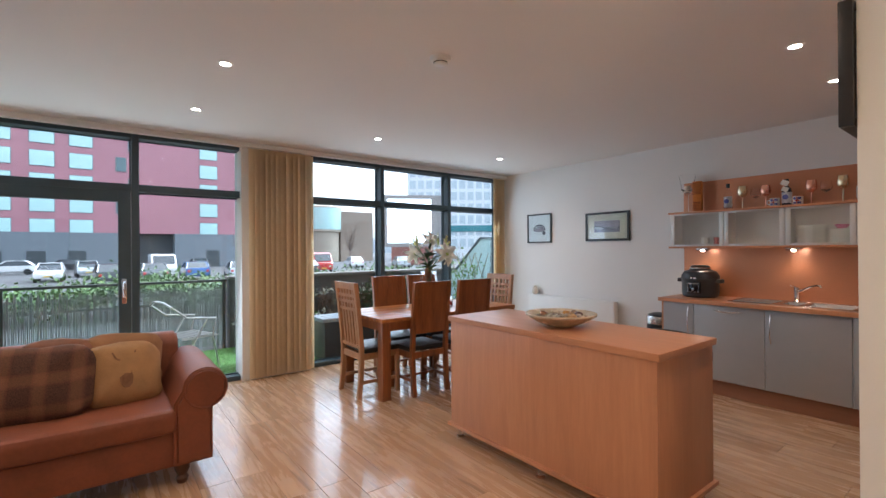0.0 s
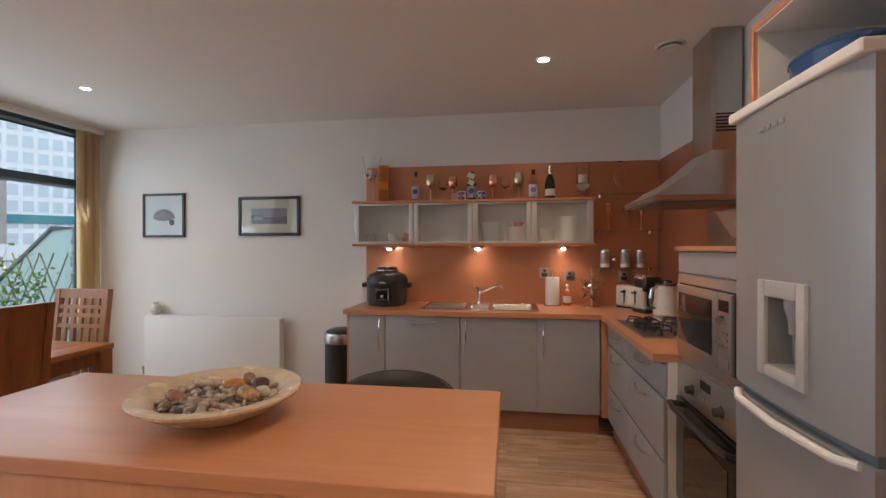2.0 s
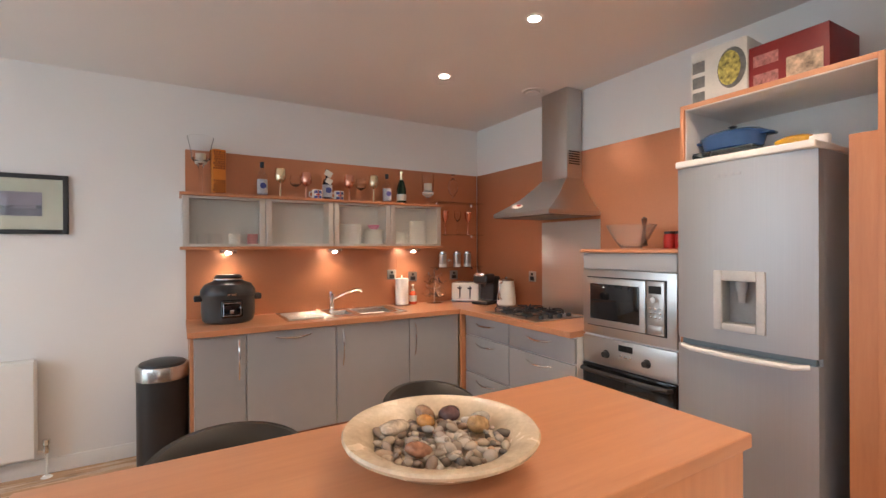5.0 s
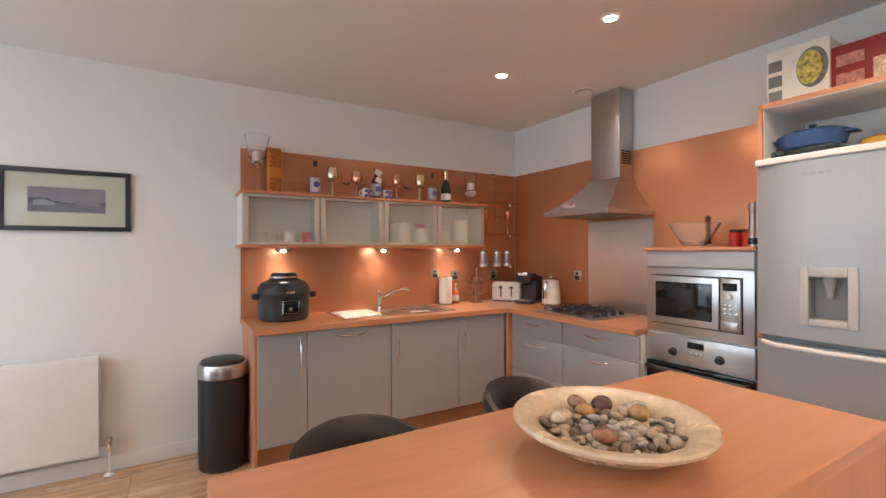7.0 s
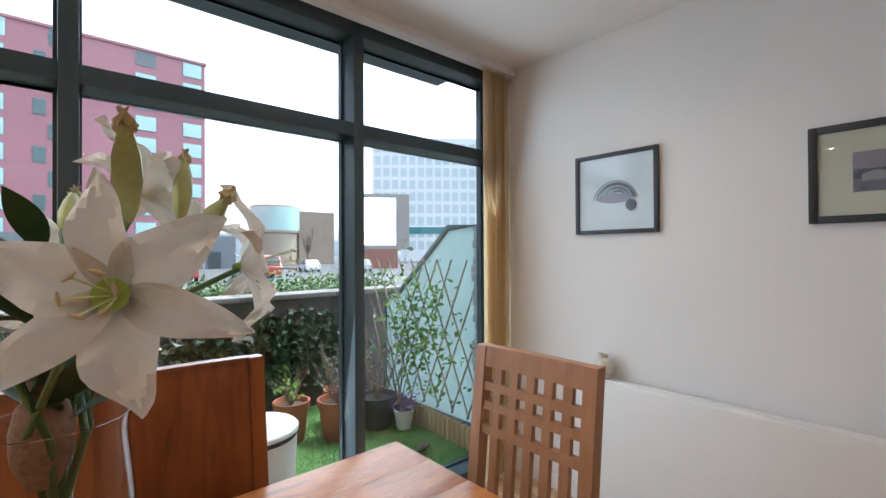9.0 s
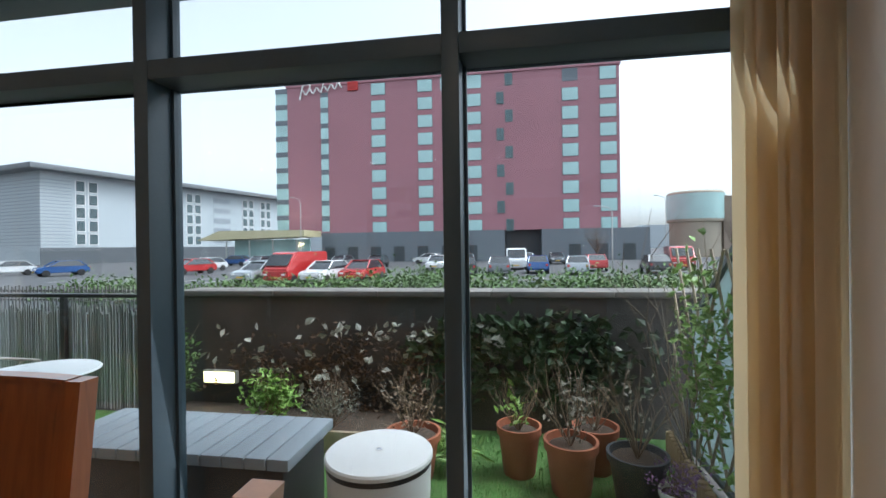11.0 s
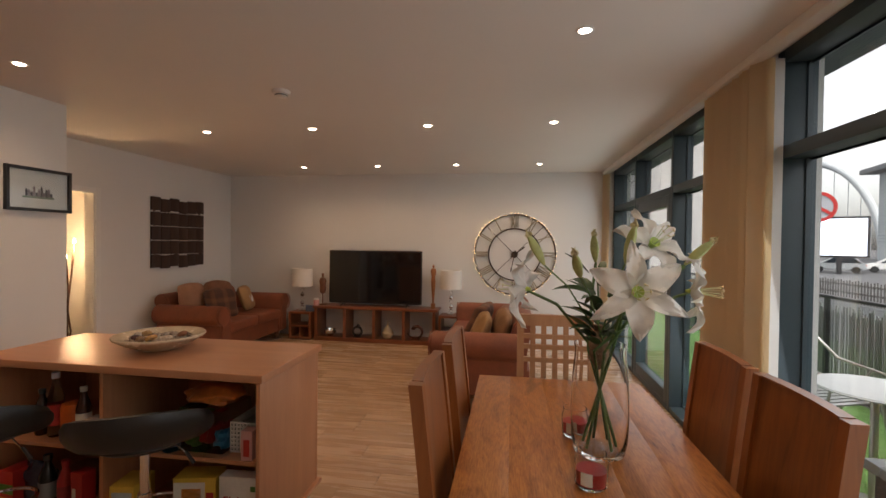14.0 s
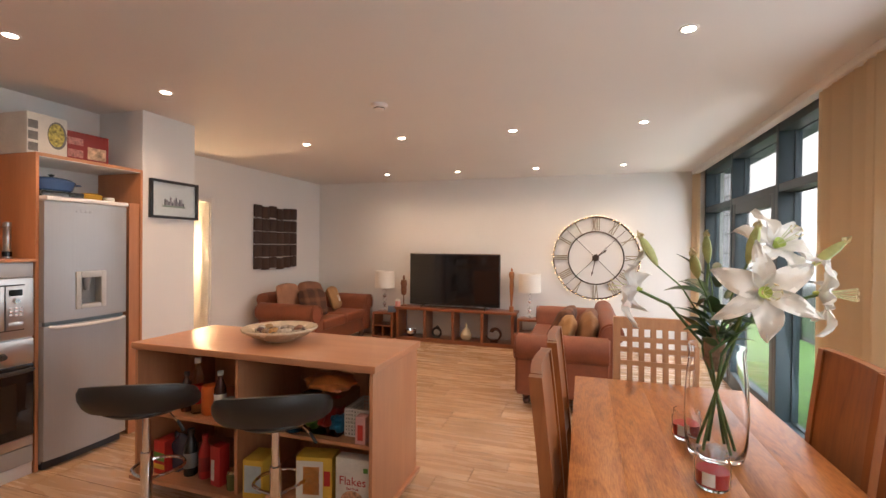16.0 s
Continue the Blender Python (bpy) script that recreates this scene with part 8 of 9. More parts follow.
while x < 1.75:
    h = rnd.uniform(0.80, 0.92)
    w = rnd.uniform(0.006, 0.012)
    y = 8.96 + rnd.uniform(-0.008, 0.008)
    box(bm, x, y, -0.06, x + w, y + w, h)
    x += w + rnd.uniform(0.002, 0.010)
tagged(new("reed_screen", mesh_of("reed_screen", bm, M_REED, False)), "weathered grey reed screening, paled for sky haze on the glass", "screen", "", "stuff")

# frosted partition at the terrace's end, with trellis and log edging
t = thing("frosted_partition", "frosted glass terrace partition with sloping dark frame", "partition", (5.80, 0, 0))
prof = [(7.12, 0.02), (8.62, 0.02), (8.62, 0.95), (8.42, 1.0), (7.68, 1.62), (7.12, 1.62)]
M_SHEET = plain("frosted_sheet", (0.46, 0.55, 0.55), 0.45, var=0.06, bumps=0.02, spec=0.5)
_sn = M_SHEET.node_tree
_st, _sm = _sn.nodes.new("ShaderNodeBsdfTranslucent"), _sn.nodes.new("ShaderNodeMixShader")
_st.inputs["Color"].default_value = (0.58, 0.68, 0.68, 1)
_sm.inputs[0].default_value = 0.5
_sn.links.new(_sn.nodes["Principled BSDF"].outputs[0], _sm.inputs[1])
_sn.links.new(_st.outputs[0], _sm.inputs[2])
_sn.links.new(_sm.outputs[0], _sn.nodes["Material Output"].inputs["Surface"])
part("glass", prism(bmesh.new(), prof, "x", -0.006, 0.006), M_SHEET, t)
part("frame", tube(bmesh.new(), [(0, y, z) for y, z in prof + prof[:1]], 0.03, 6), plain("lead_grey_frame", (0.14, 0.17, 0.19), 0.5), t)
# dry-stacked slate pier where the partition meets the facade
t = thing("slate_pier", "narrow pier of dry-stacked pale grey slates", "pier", (5.66, 7.085, -0.02))
M_SLATE = plain("stacked_slate", (0.36, 0.37, 0.37), 0.8, var=0.3, scale=9, bumps=0.4, fine=60)
rnd_s = random.Random(14)
for i in range(28):
    w, k = rnd_s.uniform(-0.02, 0.02), rnd_s.uniform(-0.006, 0.006)
    part("slate", B(-0.15 + w, -0.032 + k, i * 0.0585, 0.13 + w, 0.03 + k, i * 0.0585 + 0.052, bev=0.008), M_SLATE, t)
M_LATH = wood("trellis_lath", (0.26, 0.20, 0.14), (0.38, 0.31, 0.22), (0.48, 0.40, 0.30), "z", 0.8, 1.0)
t = thing("garden_trellis", "diamond expanding wooden trellis", "trellis", (5.70, 0, 0))
for k in range(8):
    y0 = 7.18 + k * 0.18
    for s in (-1, 1):
        ya, yb = y0, y0 + s * 0.55
        za, zb = 0.12, 1.35
        f = 1.0
        if not 7.15 <= yb <= 8.7:
            f = ((7.15 if yb < 7.15 else 8.7) - ya) / (yb - ya)
        part("lath", tube(bmesh.new(), [(0.01 * s, ya, za), (0.01 * s, ya + (yb - ya) * f, za + (zb - za) * f)], 0.009, 4), M_LATH, t)
M_LOG = wood("split_log", (0.30, 0.20, 0.10), (0.45, 0.32, 0.17), (0.58, 0.44, 0.26), "z", 0.8, 1.0, True)
t = thing("log_edging", "half-round pale log lawn edging", "edging", (5.55, 0, -0.02))
lm = None
for i in range(26):
    y = 7.14 + i * 0.058
    bm = lathe(bmesh.new(), [(0.0, 0.0), (0.027, 0.0), (0.027, 0.15), (0.022, 0.158), (0.0, 0.16)], 10, (0.1 * (y - 7.14) / 1.5, y, 0))
    part("log", bm, M_LOG, t)

M_IVY = plain("ivy_leaf", (0.045, 0.08, 0.035), 0.45, var=0.5, scale=4, bumps=0.1)
M_FRESH = plain("fresh_leaf", (0.19, 0.33, 0.06), 0.5, var=0.4, scale=5, bumps=0.1)
M_LAV = plain("silver_leaf", (0.20, 0.19, 0.15), 0.7, var=0.4, scale=5)
M_TWIG = plain("bare_twig", (0.22, 0.16, 0.11), 0.8, var=0.3)
M_PURPLE = plain("purple_petal", (0.26, 0.13, 0.34), 0.6, var=0.3)
M_PALELEAF = plain("pale_dried_leaf", (0.42, 0.42, 0.36), 0.6, var=0.3)
M_SOIL = plain("dark_soil", (0.07, 0.05, 0.035), 0.95, var=0.4, scale=30, bumps=0.6)


def leaf_cloud(n, centre, size, lf, seed, flat=0.0, shape=0.5, inside=None):
    """Many small folded leaves in an uneven cloud."""
    r = random.Random(seed)
    bm = bmesh.new()
    made = 0
    while made < n:
        p = Vector((r.gauss(0, 0.42), r.gauss(0, 0.42), r.gauss(0, 0.42)))
        if p.length > 1.15:
            continue
        p = Vector((p.x * size[0], p.y * size[1], p.z * size[2]))
        if noise.noise(p * 7 + Vector((seed, 0, 0))) < -0.22:
            continue
        c = Vector(centre) + p
        d = Vector((r.uniform(-1, 1), r.uniform(-1, 1), r.uniform(-0.5, 0.9))).normalized()
        if flat:
            d = Vector((d.x, d.y * (1 - flat), d.z)).normalized()
        s = d.cross(Vector((r.uniform(-1, 1), r.uniform(-1, 1), r.uniform(-1, 1)))).normalized()
        u = d.cross(s)
        L = lf * r.uniform(0.6, 1.3)
        w = L * shape
        a, b = bm.verts.new(c), bm.verts.new(c + d * L)
        e, f = bm.verts.new(c + d * L * 0.45 + s * w * 0.5 + u * w * 0.18), bm.verts.new(c + d * L * 0.45 - s * w * 0.5 + u * w * 0.18)
        g = bm.verts.new(c + d * L * 0.5)
        for q in ((a, e, g), (e, b, g), (b, f, g), (f, a, g)):
            bm.faces.new(q)
        made += 1
    return bm


def twig_bush(centre, h, n, seed, spread=0.5, r0=0.004):
    r = random.Random(seed)
    bm = bmesh.new()
    for i in range(n):
        a, o = r.uniform(0, 6.28), r.uniform(0.1, spread)
        p = [Vector(centre)]
        d = Vector((math.cos(a) * o, math.sin(a) * o, 1)).normalized()
        for k in range(4):
            d = (d + Vector((r.uniform(-0.3, 0.3), r.uniform(-0.3, 0.3), r.uniform(-0.1, 0.2)))).normalized()
            p.append(p[-1] + d * h / 4 * r.uniform(0.7, 1.2))
            if k and r.random() < 0.8:
                e = (d + Vector((r.uniform(-1, 1), r.uniform(-1, 1), r.uniform(-0.1, 0.7)))).normalized()
                tube(bm, [p[-1], p[-1] + e * h * 0.15, p[-1] + e * h * 0.24 + Vector((0, 0, 0.02))], [r0 * 0.6, r0 * 0.45, r0 * 0.2], 4)
        tube(bm, p, [r0, r0 * 0.9, r0 * 0.75, r0 * 0.5, r0 * 0.25], 5)
    return bm


def plant(name, label, at, parts):
    t = thing(name, label, "plant", at)
    for nm, bm, mt in parts:
        part(nm, bm, mt, t)
    return t


M_POT = plain("terracotta_pot", (0.36, 0.12, 0.06), 0.75, var=0.2, scale=8, bumps=0.15)
M_POTD = plain("dark_grey_pot", (0.05, 0.06, 0.07), 0.5, var=0.2)


def pot(at, r, h, mt, label, seed, leafy=None, twigs=None):
    t = thing("plant_pot", label, "plant pot", at, 0, "pots on the terrace")
    part("pot", lathe(bmesh.new(), [(0.0, 0.0), (r * 0.68, 0.0), (r * 0.72, 0.01), (r * 0.92, h * 0.82), (r, h * 0.83), (r * 1.02, h), (r * 0.92, h), (r * 0.86, h * 0.85), (0.0, h * 0.84)], 32), mt, t)
    part("soil", lathe(bmesh.new(), [(r * 0.85, h * 0.87), (r * 0.4, h * 0.90), (0.0, h * 0.88)], 20), M_SOIL, t)
    if twigs:
        part("branches", twig_bush((0, 0, h * 0.85), twigs, 14, seed, 0.7), M_TWIG, t)
    if leafy:
        mt2, n, size, lf, up = leafy
        part("leaves", leaf_cloud(n, (0, 0, h + up), size, lf, seed), mt2, t)
    return t


pot((4.66, 8.23, -0.02), 0.135, 0.30, M_POT, "terracotta pot with sparse green stems", 1, (M_FRESH, 60, (0.12, 0.12, 0.14), 0.05, 0.12), 0.28)
pot((4.95, 8.05, -0.02), 0.15, 0.30, M_POT, "terracotta pot with a pale dry shrub", 2, (M_LAV, 220, (0.17, 0.17, 0.2), 0.035, 0.2), 0.45)
pot((5.13, 8.33, -0.02), 0.14, 0.28, M_POT, "terracotta pot behind the dark planter", 3, None, 0.3)
pot((5.30, 8.02, -0.02), 0.16, 0.26, M_POTD, "dark planter with bare twiggy stems", 4, (M_LAV, 60, (0.14, 0.14, 0.2), 0.03, 0.25), 0.5)
pot((4.02, 8.1, -0.02), 0.17, 0.28, M_POT, "terracotta pot of grey brushwood", 6, (M_TWIG, 260, (0.22, 0.2, 0.2), 0.03, 0.15), 0.4)
pot((5.44, 7.84, -0.02), 0.085, 0.16, M_WHITE, "small white pot of purple heather", 5, (M_PURPLE, 420, (0.16, 0.14, 0.08), 0.02, 0.06), 0.1)
single("pebble_heap", pebble_mesh(rnd, [(rnd.gauss(0, 0.12), rnd.gauss(0, 0.06), 0.0 + 0.05 * rnd.random(), rnd.uniform(0.02, 0.045)) for _ in range(40)], 4.95, 7.35), plain("dark_cobble", (0.10, 0.09, 0.07), 0.7, var=0.4), "heap of dark cobbles on the grass", "stones")
# climbing ivy and dried growth on the wall
plant("ivy", "dark ivy with pale dry leaves on the garden wall", (0, 0, 0), [("leaves", leaf_cloud(1500, (4.75, 8.80, 0.55), (0.95, 0.05, 0.36), 0.075, 31, 0.6, 0.8), M_IVY), ("dry_leaves", leaf_cloud(110, (4.0, 8.79, 0.70), (1.9, 0.04, 0.14), 0.07, 32, 0.6, 0.7), M_PALELEAF)])
plant("wall_brush", "brown dry brushwood growing against the wall", (0, 0, 0), [("growth", leaf_cloud(1700, (3.2, 8.80, 0.36), (1.15, 0.05, 0.40), 0.045, 33, 0.6, 0.5), plain("dry_brown", (0.11, 0.07, 0.045), 0.85, var=0.5)), ("dry_leaves", leaf_cloud(60, (3.0, 8.77, 0.40), (1.2, 0.03, 0.25), 0.07, 34, 0.6, 0.7), M_PALELEAF)])
plant("trellis_climber", "light green climber on the trellis", (0, 0, 0), [("leaves", leaf_cloud(620, (5.65, 7.95, 0.72), (0.05, 0.70, 0.66), 0.06, 35, 0.0, 0.55), M_FRESH), ("stems", twig_bush((5.66, 8.2, 0.0), 1.3, 9, 36, 0.5, 0.004), M_TWIG)])
single("planter_bed", B(1.9, 8.35, -0.06, 3.75, 8.84, 0.10, bev=0.01), M_SOIL, "raised soil bed along the wall", "planter")
for i in range(4):
    structure("trim_bed_edge", B(1.9 + i * 0.46, 8.32, -0.06, 1.9 + (i + 1) * 0.46 - 0.006, 8.348, 0.13, bev=0.004), M_LATH, "wooden edge board of the bed")
plant("green_shrub", "yellow-green leafy shrub in the bed", (2.85, 8.52, 0.10), [("leaves", leaf_cloud(700, (0, 0, 0.2), (0.24, 0.16, 0.18), 0.055, 41, 0, 0.4), M_FRESH), ("stems", twig_bush((0, 0, 0), 0.3, 12, 42, 0.6), M_TWIG)])
plant("tall_shrub", "tall narrow green shrub by the wall's end", (2.02, 8.55, 0.10), [("leaves", leaf_cloud(650, (0, 0, 0.36), (0.17, 0.14, 0.34), 0.05, 43, 0, 0.45), plain("mid_leaf", (0.07, 0.12, 0.03), 0.5, var=0.4, scale=5)), ("stems", twig_bush((0, 0, 0), 0.6, 8, 44, 0.3), M_TWIG)])
plant("dry_shrub", "grey-brown dry shrub in the bed", (3.35, 8.45, 0.10), [("twigs", twig_bush((0, 0, 0), 0.34, 40, 45, 1.0, 0.003), M_TWIG), ("leaves", leaf_cloud(500, (0, 0, 0.16), (0.26, 0.16, 0.15), 0.03, 46, 0, 0.4), M_LAV)])
plant("low_fern", "low pale green grassy plant", (4.25, 8.2, -0.02), [("leaves", leaf_cloud(300, (0, 0, 0.14), (0.18, 0.16, 0.13), 0.09, 47, 0, 0.18), M_FRESH)])
t = thing("bulkhead_light", "lit rectangular bulkhead light on the garden wall", "light", (2.21, 8.845, 0.325))
part("body", B(-0.15, -0.05, -0.055, 0.15, 0.0, 0.055, bev=0.01), M_WHITE, t)
part("diffuser", B(-0.135, -0.055, -0.04, 0.135, -0.0505, 0.04), glow("bulkhead_diffuser", (1.0, 0.86, 0.40), 4.5), t)

# storage bench
M_RESIN = plain("grey_resin", (0.29, 0.33, 0.36), 0.5, var=0.1, bumps=0.15, fine=120)
M_RESIND = plain("dark_resin", (0.045, 0.047, 0.05), 0.5, var=0.1, bumps=0.15, fine=120)
t = thing("storage_bench", "grey resin garden storage box with planked lid", "storage box", (3.15, 7.32, -0.02))
part("box", B(-0.56, -0.20, 0.0, 0.56, 0.20, 0.50, bev=0.015), M_RESIND, t)
for i in range(12):
    x = -0.595 + i * 0.0995
    part("lid_plank", B(x + 0.002, -0.225, 0.505, x + 0.0965, 0.225, 0.555, bev=0.008), M_RESIN, t)
part("lid_core", B(-0.585, -0.215, 0.50, 0.585, 0.215, 0.545), M_RESIND, t)
turned("drum_table", "white round drum side table with dark band", "side table", (4.06, 7.30, -0.02), [(0.0, 0.0), (0.20, 0.0), (0.205, 0.02), (0.225, 0.475)], M_WHITE, [("band", [(0.2255, 0.475), (0.2255, 0.50)], M_BLACK), ("lid", [(0.232, 0.50), (0.232, 0.515), (0.225, 0.523), (0.0, 0.526)], M_WHITE), ("knob", [(0.012, 0.526), (0.012, 0.530), (0.0, 0.531)], M_CHROME)], 48)
# bistro set
turned("bistro_table", "round pale metal bistro table", "table", (1.98, 7.55, -0.02), [(0.0, 0.71), (0.29, 0.71), (0.30, 0.718), (0.29, 0.728), (0.0, 0.73)], plain("pale_grey_metal", (0.55, 0.57, 0.57), 0.35), [("post", [(0.02, 0.0), (0.02, 0.71)], M_STEEL), ("foot", [(0.0, 0.0), (0.2, 0.0), (0.2, 0.012), (0.02, 0.03)], M_STEEL)], 40)
t = thing("garden_chair", "light metal tube garden chair with slatted seat", "chair", (1.15, 7.85, -0.02), 20)
for s in (-1, 1):
    part("side_frame", tube(bmesh.new(), [(0.24, s * 0.25, 0.0), (0.16, s * 0.25, 0.42), (0.2, s * 0.25, 0.62), (-0.15, s * 0.25, 0.66), (-0.32, s * 0.24, 0.80)], 0.012, 8), M_STEEL, t)
    part("rear_leg", tube(bmesh.new(), [(-0.28, s * 0.25, 0.0), (0.1, s * 0.25, 0.64)], 0.012, 8), M_STEEL, t)
part("back_hoop", tube(bmesh.new(), [(-0.32, -0.24, 0.80), (-0.34, -0.1, 0.85), (-0.34, 0.1, 0.85), (-0.32, 0.24, 0.80)], 0.012, 8), M_STEEL, t)
for i in range(7):
    part("seat_slat", B(-0.2 + i * 0.06, -0.24, 0.42, -0.16 + i * 0.06, 0.24, 0.43), M_STEEL, t)
part("seat_rail", B(-0.21, -0.25, 0.40, 0.23, -0.235, 0.42), M_STEEL, t)
part("seat_rail", B(-0.21, 0.235, 0.40, 0.23, 0.25, 0.42), M_STEEL, t)

# ---- car park verge, fence and cars ----
M_HEDGE = plain("low_hedge", (0.09, 0.15, 0.045), 0.8, var=0.5, scale=2, bumps=0.5)
bm = bmesh.new()
r = random.Random(77)
for i in range(16000):
    x = r.uniform(-14, 14)
    c = Vector((x, 21.5 + r.gauss(0, 0.9) - 0.02 * x, (-0.34 if x > -3 else -0.66) + r.gauss(0.25, 0.28) + 0.25 * noise.noise(Vector((x * 0.3, 0, 0)))))
    d = Vector((r.uniform(-1, 1), r.uniform(-1, 1), r.uniform(0, 1))).normalized() * r.uniform(0.1, 0.22)
    s = d.cross(Vector((r.uniform(-1, 1), r.uniform(-1, 1), 1))).normalized() * 0.05
    bm.faces.new([bm.verts.new(c), bm.verts.new(c + d * 0.5 + s), bm.verts.new(c + d), bm.verts.new(c + d * 0.5 - s)])
tagged(new("hedge", mesh_of("hedge", bm, M_HEDGE, False)), "scrubby low green planting beyond the wall", "hedge", "", "stuff")
bm = bmesh.new()
for i in range(420):
    x = -46 + i * 0.17
    box(bm, x, 20.0, -0.9, x + 0.05, 20.03, 0.05 + 0.03 * (i % 3))
box(bm, -46, 20.03, -0.5, 25.4, 20.06, -0.42)
box(bm, -46, 20.03, -0.15, 25.4, 20.06, -0.07)
tagged(new("paling_fence", mesh_of("paling_fence", bm, plain("weathered_paling", (0.16, 0.15, 0.14), 0.9, var=0.3), False)), "low weathered paling fence round the car park", "fence", "", "stuff")

M_TYRE = plain("tyre_rubber", (0.02, 0.02, 0.02), 0.8)
M_CARGLASS = plain("car_glass", (0.02, 0.025, 0.03), 0.08, bumps=0, spec=0.8)
PAINTS = {}


def paint(col):
    if col not in PAINTS:
        PAINTS[col] = plain("car_paint", col, 0.22, 0.1, var=0.04, scale=1, bumps=0, coat=0.6)
    return PAINTS[col]


def car(label, at, turn, col, van=False):
    t = thing("van" if van else "car", label, "van" if van else "car", at, turn, "parked vehicles")
    L, W = (2.4, 0.95) if van else (2.05, 0.87)
    if van:
        o = [(-L, 0.3), (L, 0.3), (L, 0.95), (L - 0.25, 1.15), (L - 0.9, 1.95), (L - 1.3, 2.1), (-L, 2.1)]
    else:
        o = [(-L, 0.32), (L, 0.32), (L, 0.70), (L - 0.1, 0.82), (L - 0.95, 0.95), (-L + 0.12, 0.98), (-L, 0.75)]
    bm = prism(bmesh.new(), o, "y", -W, W)
    bmesh.ops.bevel(bm, geom=list(bm.edges), offset=0.09, segments=2, affect="EDGES")
    part("body", bm, paint(col), t)
    if not van:
        bm = bmesh.new()
        lo = [bm.verts.new(p) for p in ((L - 0.95, -W + 0.06, 0.93), (L - 0.95, W - 0.06, 0.93), (-L + 0.25, W - 0.06, 0.95), (-L + 0.25, -W + 0.06, 0.95))]
        hi = [bm.verts.new(p) for p in ((L - 1.75, -W + 0.22, 1.43), (L - 1.75, W - 0.22, 1.43), (-L + 0.85, W - 0.22, 1.45), (-L + 0.85, -W + 0.22, 1.45))]
        for i in range(4):
            bm.faces.new((lo[i], lo[(i + 1) % 4], hi[(i + 1) % 4], hi[i]))
        bm.faces.new(hi)
        part("glasshouse", bm, M_CARGLASS, t)
        part("roof", B(-L + 0.85, -W + 0.2, 1.43, L - 1.72, W - 0.2, 1.48, bev=0.03), paint(col), t)
        for s in (-1, 1):
            for xa, xb in ((L - 0.95, L - 1.75), (-L + 0.25, -L + 0.85)):
                part("pillar", tube(bmesh.new(), [(xa, s * (W - 0.06), 0.94), (xb, s * (W - 0.21), 1.45)], 0.045, 6), paint(col), t)
    else:
        part("windscreen", prism(bmesh.new(), [(L - 0.24, 1.2), (L - 0.85, 1.93), (L - 0.80, 1.95), (L - 0.19, 1.22)], "y", -W + 0.12, W - 0.12), M_CARGLASS, t)
    for sx in (-1, 1):
        for sy in (-1, 1):
            bm = lathe(bmesh.new(), [(0.0, -0.1), (0.30, -0.1), (0.32, -0.05), (0.32, 0.05), (0.30, 0.1), (0.0, 0.1)], 18)
            bmesh.ops.rotate(bm, verts=bm.verts, cent=(0, 0, 0), matrix=Matrix.Rotation(radians(90), 3, "X"))
            bmesh.ops.translate(bm, verts=bm.verts, vec=(sx * (L - 0.72), sy * (W - 0.08), 0.32))
            part("wheel", bm, M_TYRE, t)
    for sy in (-1, 1):
        part("headlight", B(L - 0.06, sy * (W - 0.28) - 0.14, 0.60, L + 0.012, sy * (W - 0.28) + 0.14, 0.72, bev=0.02), M_WHITE, t)
        part("tail_light", B(-L - 0.012, sy * (W - 0.2) - 0.09, 0.66, -L + 0.06, sy * (W - 0.2) + 0.09, 0.84, bev=0.02), M_RED, t)
    part("number_plate", B(L - 0.02, -0.26, 0.42, L + 0.015, 0.26, 0.52), M_YELLOW if turn < 0 else M_LABEL, t)
    return t


WHT, SLV, DRK, REDC, BLU, GRY = (0.72, 0.72, 0.72), (0.42, 0.45, 0.47), (0.03, 0.032, 0.036), (0.45, 0.03, 0.03), (0.03, 0.09, 0.26), (0.13, 0.14, 0.15)
NM = {WHT: "white", SLV: "silver", DRK: "black", REDC: "red", BLU: "blue", GRY: "dark grey"}
CARS = [(-10.8, 30.2, -100, SLV), (-6.6, 30.1, -98, WHT), (-4.7, 31.0, -95, REDC), (-22.2, 38.6, -110, REDC), (-27.2, 41, -110, DRK), (-24.9, 44, -105, WHT), (-23.5, 50.5, -90, SLV), (-20.6, 53, -90, WHT),
        (-13.6, 49.6, -95, GRY), (-9.4, 48.5, -92, DRK), (-2.3, 43.3, -90, WHT), (0.9, 36.5, 95, DRK), (-0.4, 49.2, -85, SLV), (3.2, 37.0, 92, GRY), (5.9, 38.8, 90, BLU), (8.5, 37.2, 85, SLV), (10.4, 41.5, 88, REDC), (13.9, 38.3, 85, DRK),
        (-37.8, 32.4, -120, SLV), (-38.7, 37.2, -120, WHT), (-33, 36.9, -115, BLU), (-6, 58, 180, WHT), (-2.5, 61, 185, DRK), (5.5, 54, 90, WHT), (8.7, 55, -90, GRY), (-30, 56, 180, BLU), (24, 50, 80, WHT), (28, 46, 70, SLV)]
for x, y, a, c in CARS:
    car(NM[c] + " hatchback parked in the car park", (2.5 + (x - 2.5) * 1.15, 4.5 + (y - 4.5) * 1.15, -0.9), a, c)
car("white panel van parked in the car park", (4.7, 50.5, -0.9), -90, WHT, True)
car("red panel van parked in the car park", (-10.2, 34.1, -0.9), -98, REDC, True)
car("red panel van beside the hoarding", (19.2, 48.8, -0.9), -100, REDC, True)
for i in range(24):
    structure("road_marking", B(-30 + i * 2.6, 33.5, -0.899, -29.88 + i * 2.6, 38.5, -0.893), plain("bay_line", (0.55, 0.55, 0.52), 0.8) if i == 0 else bpy.data.materials["bay_line"], "white parking bay line")

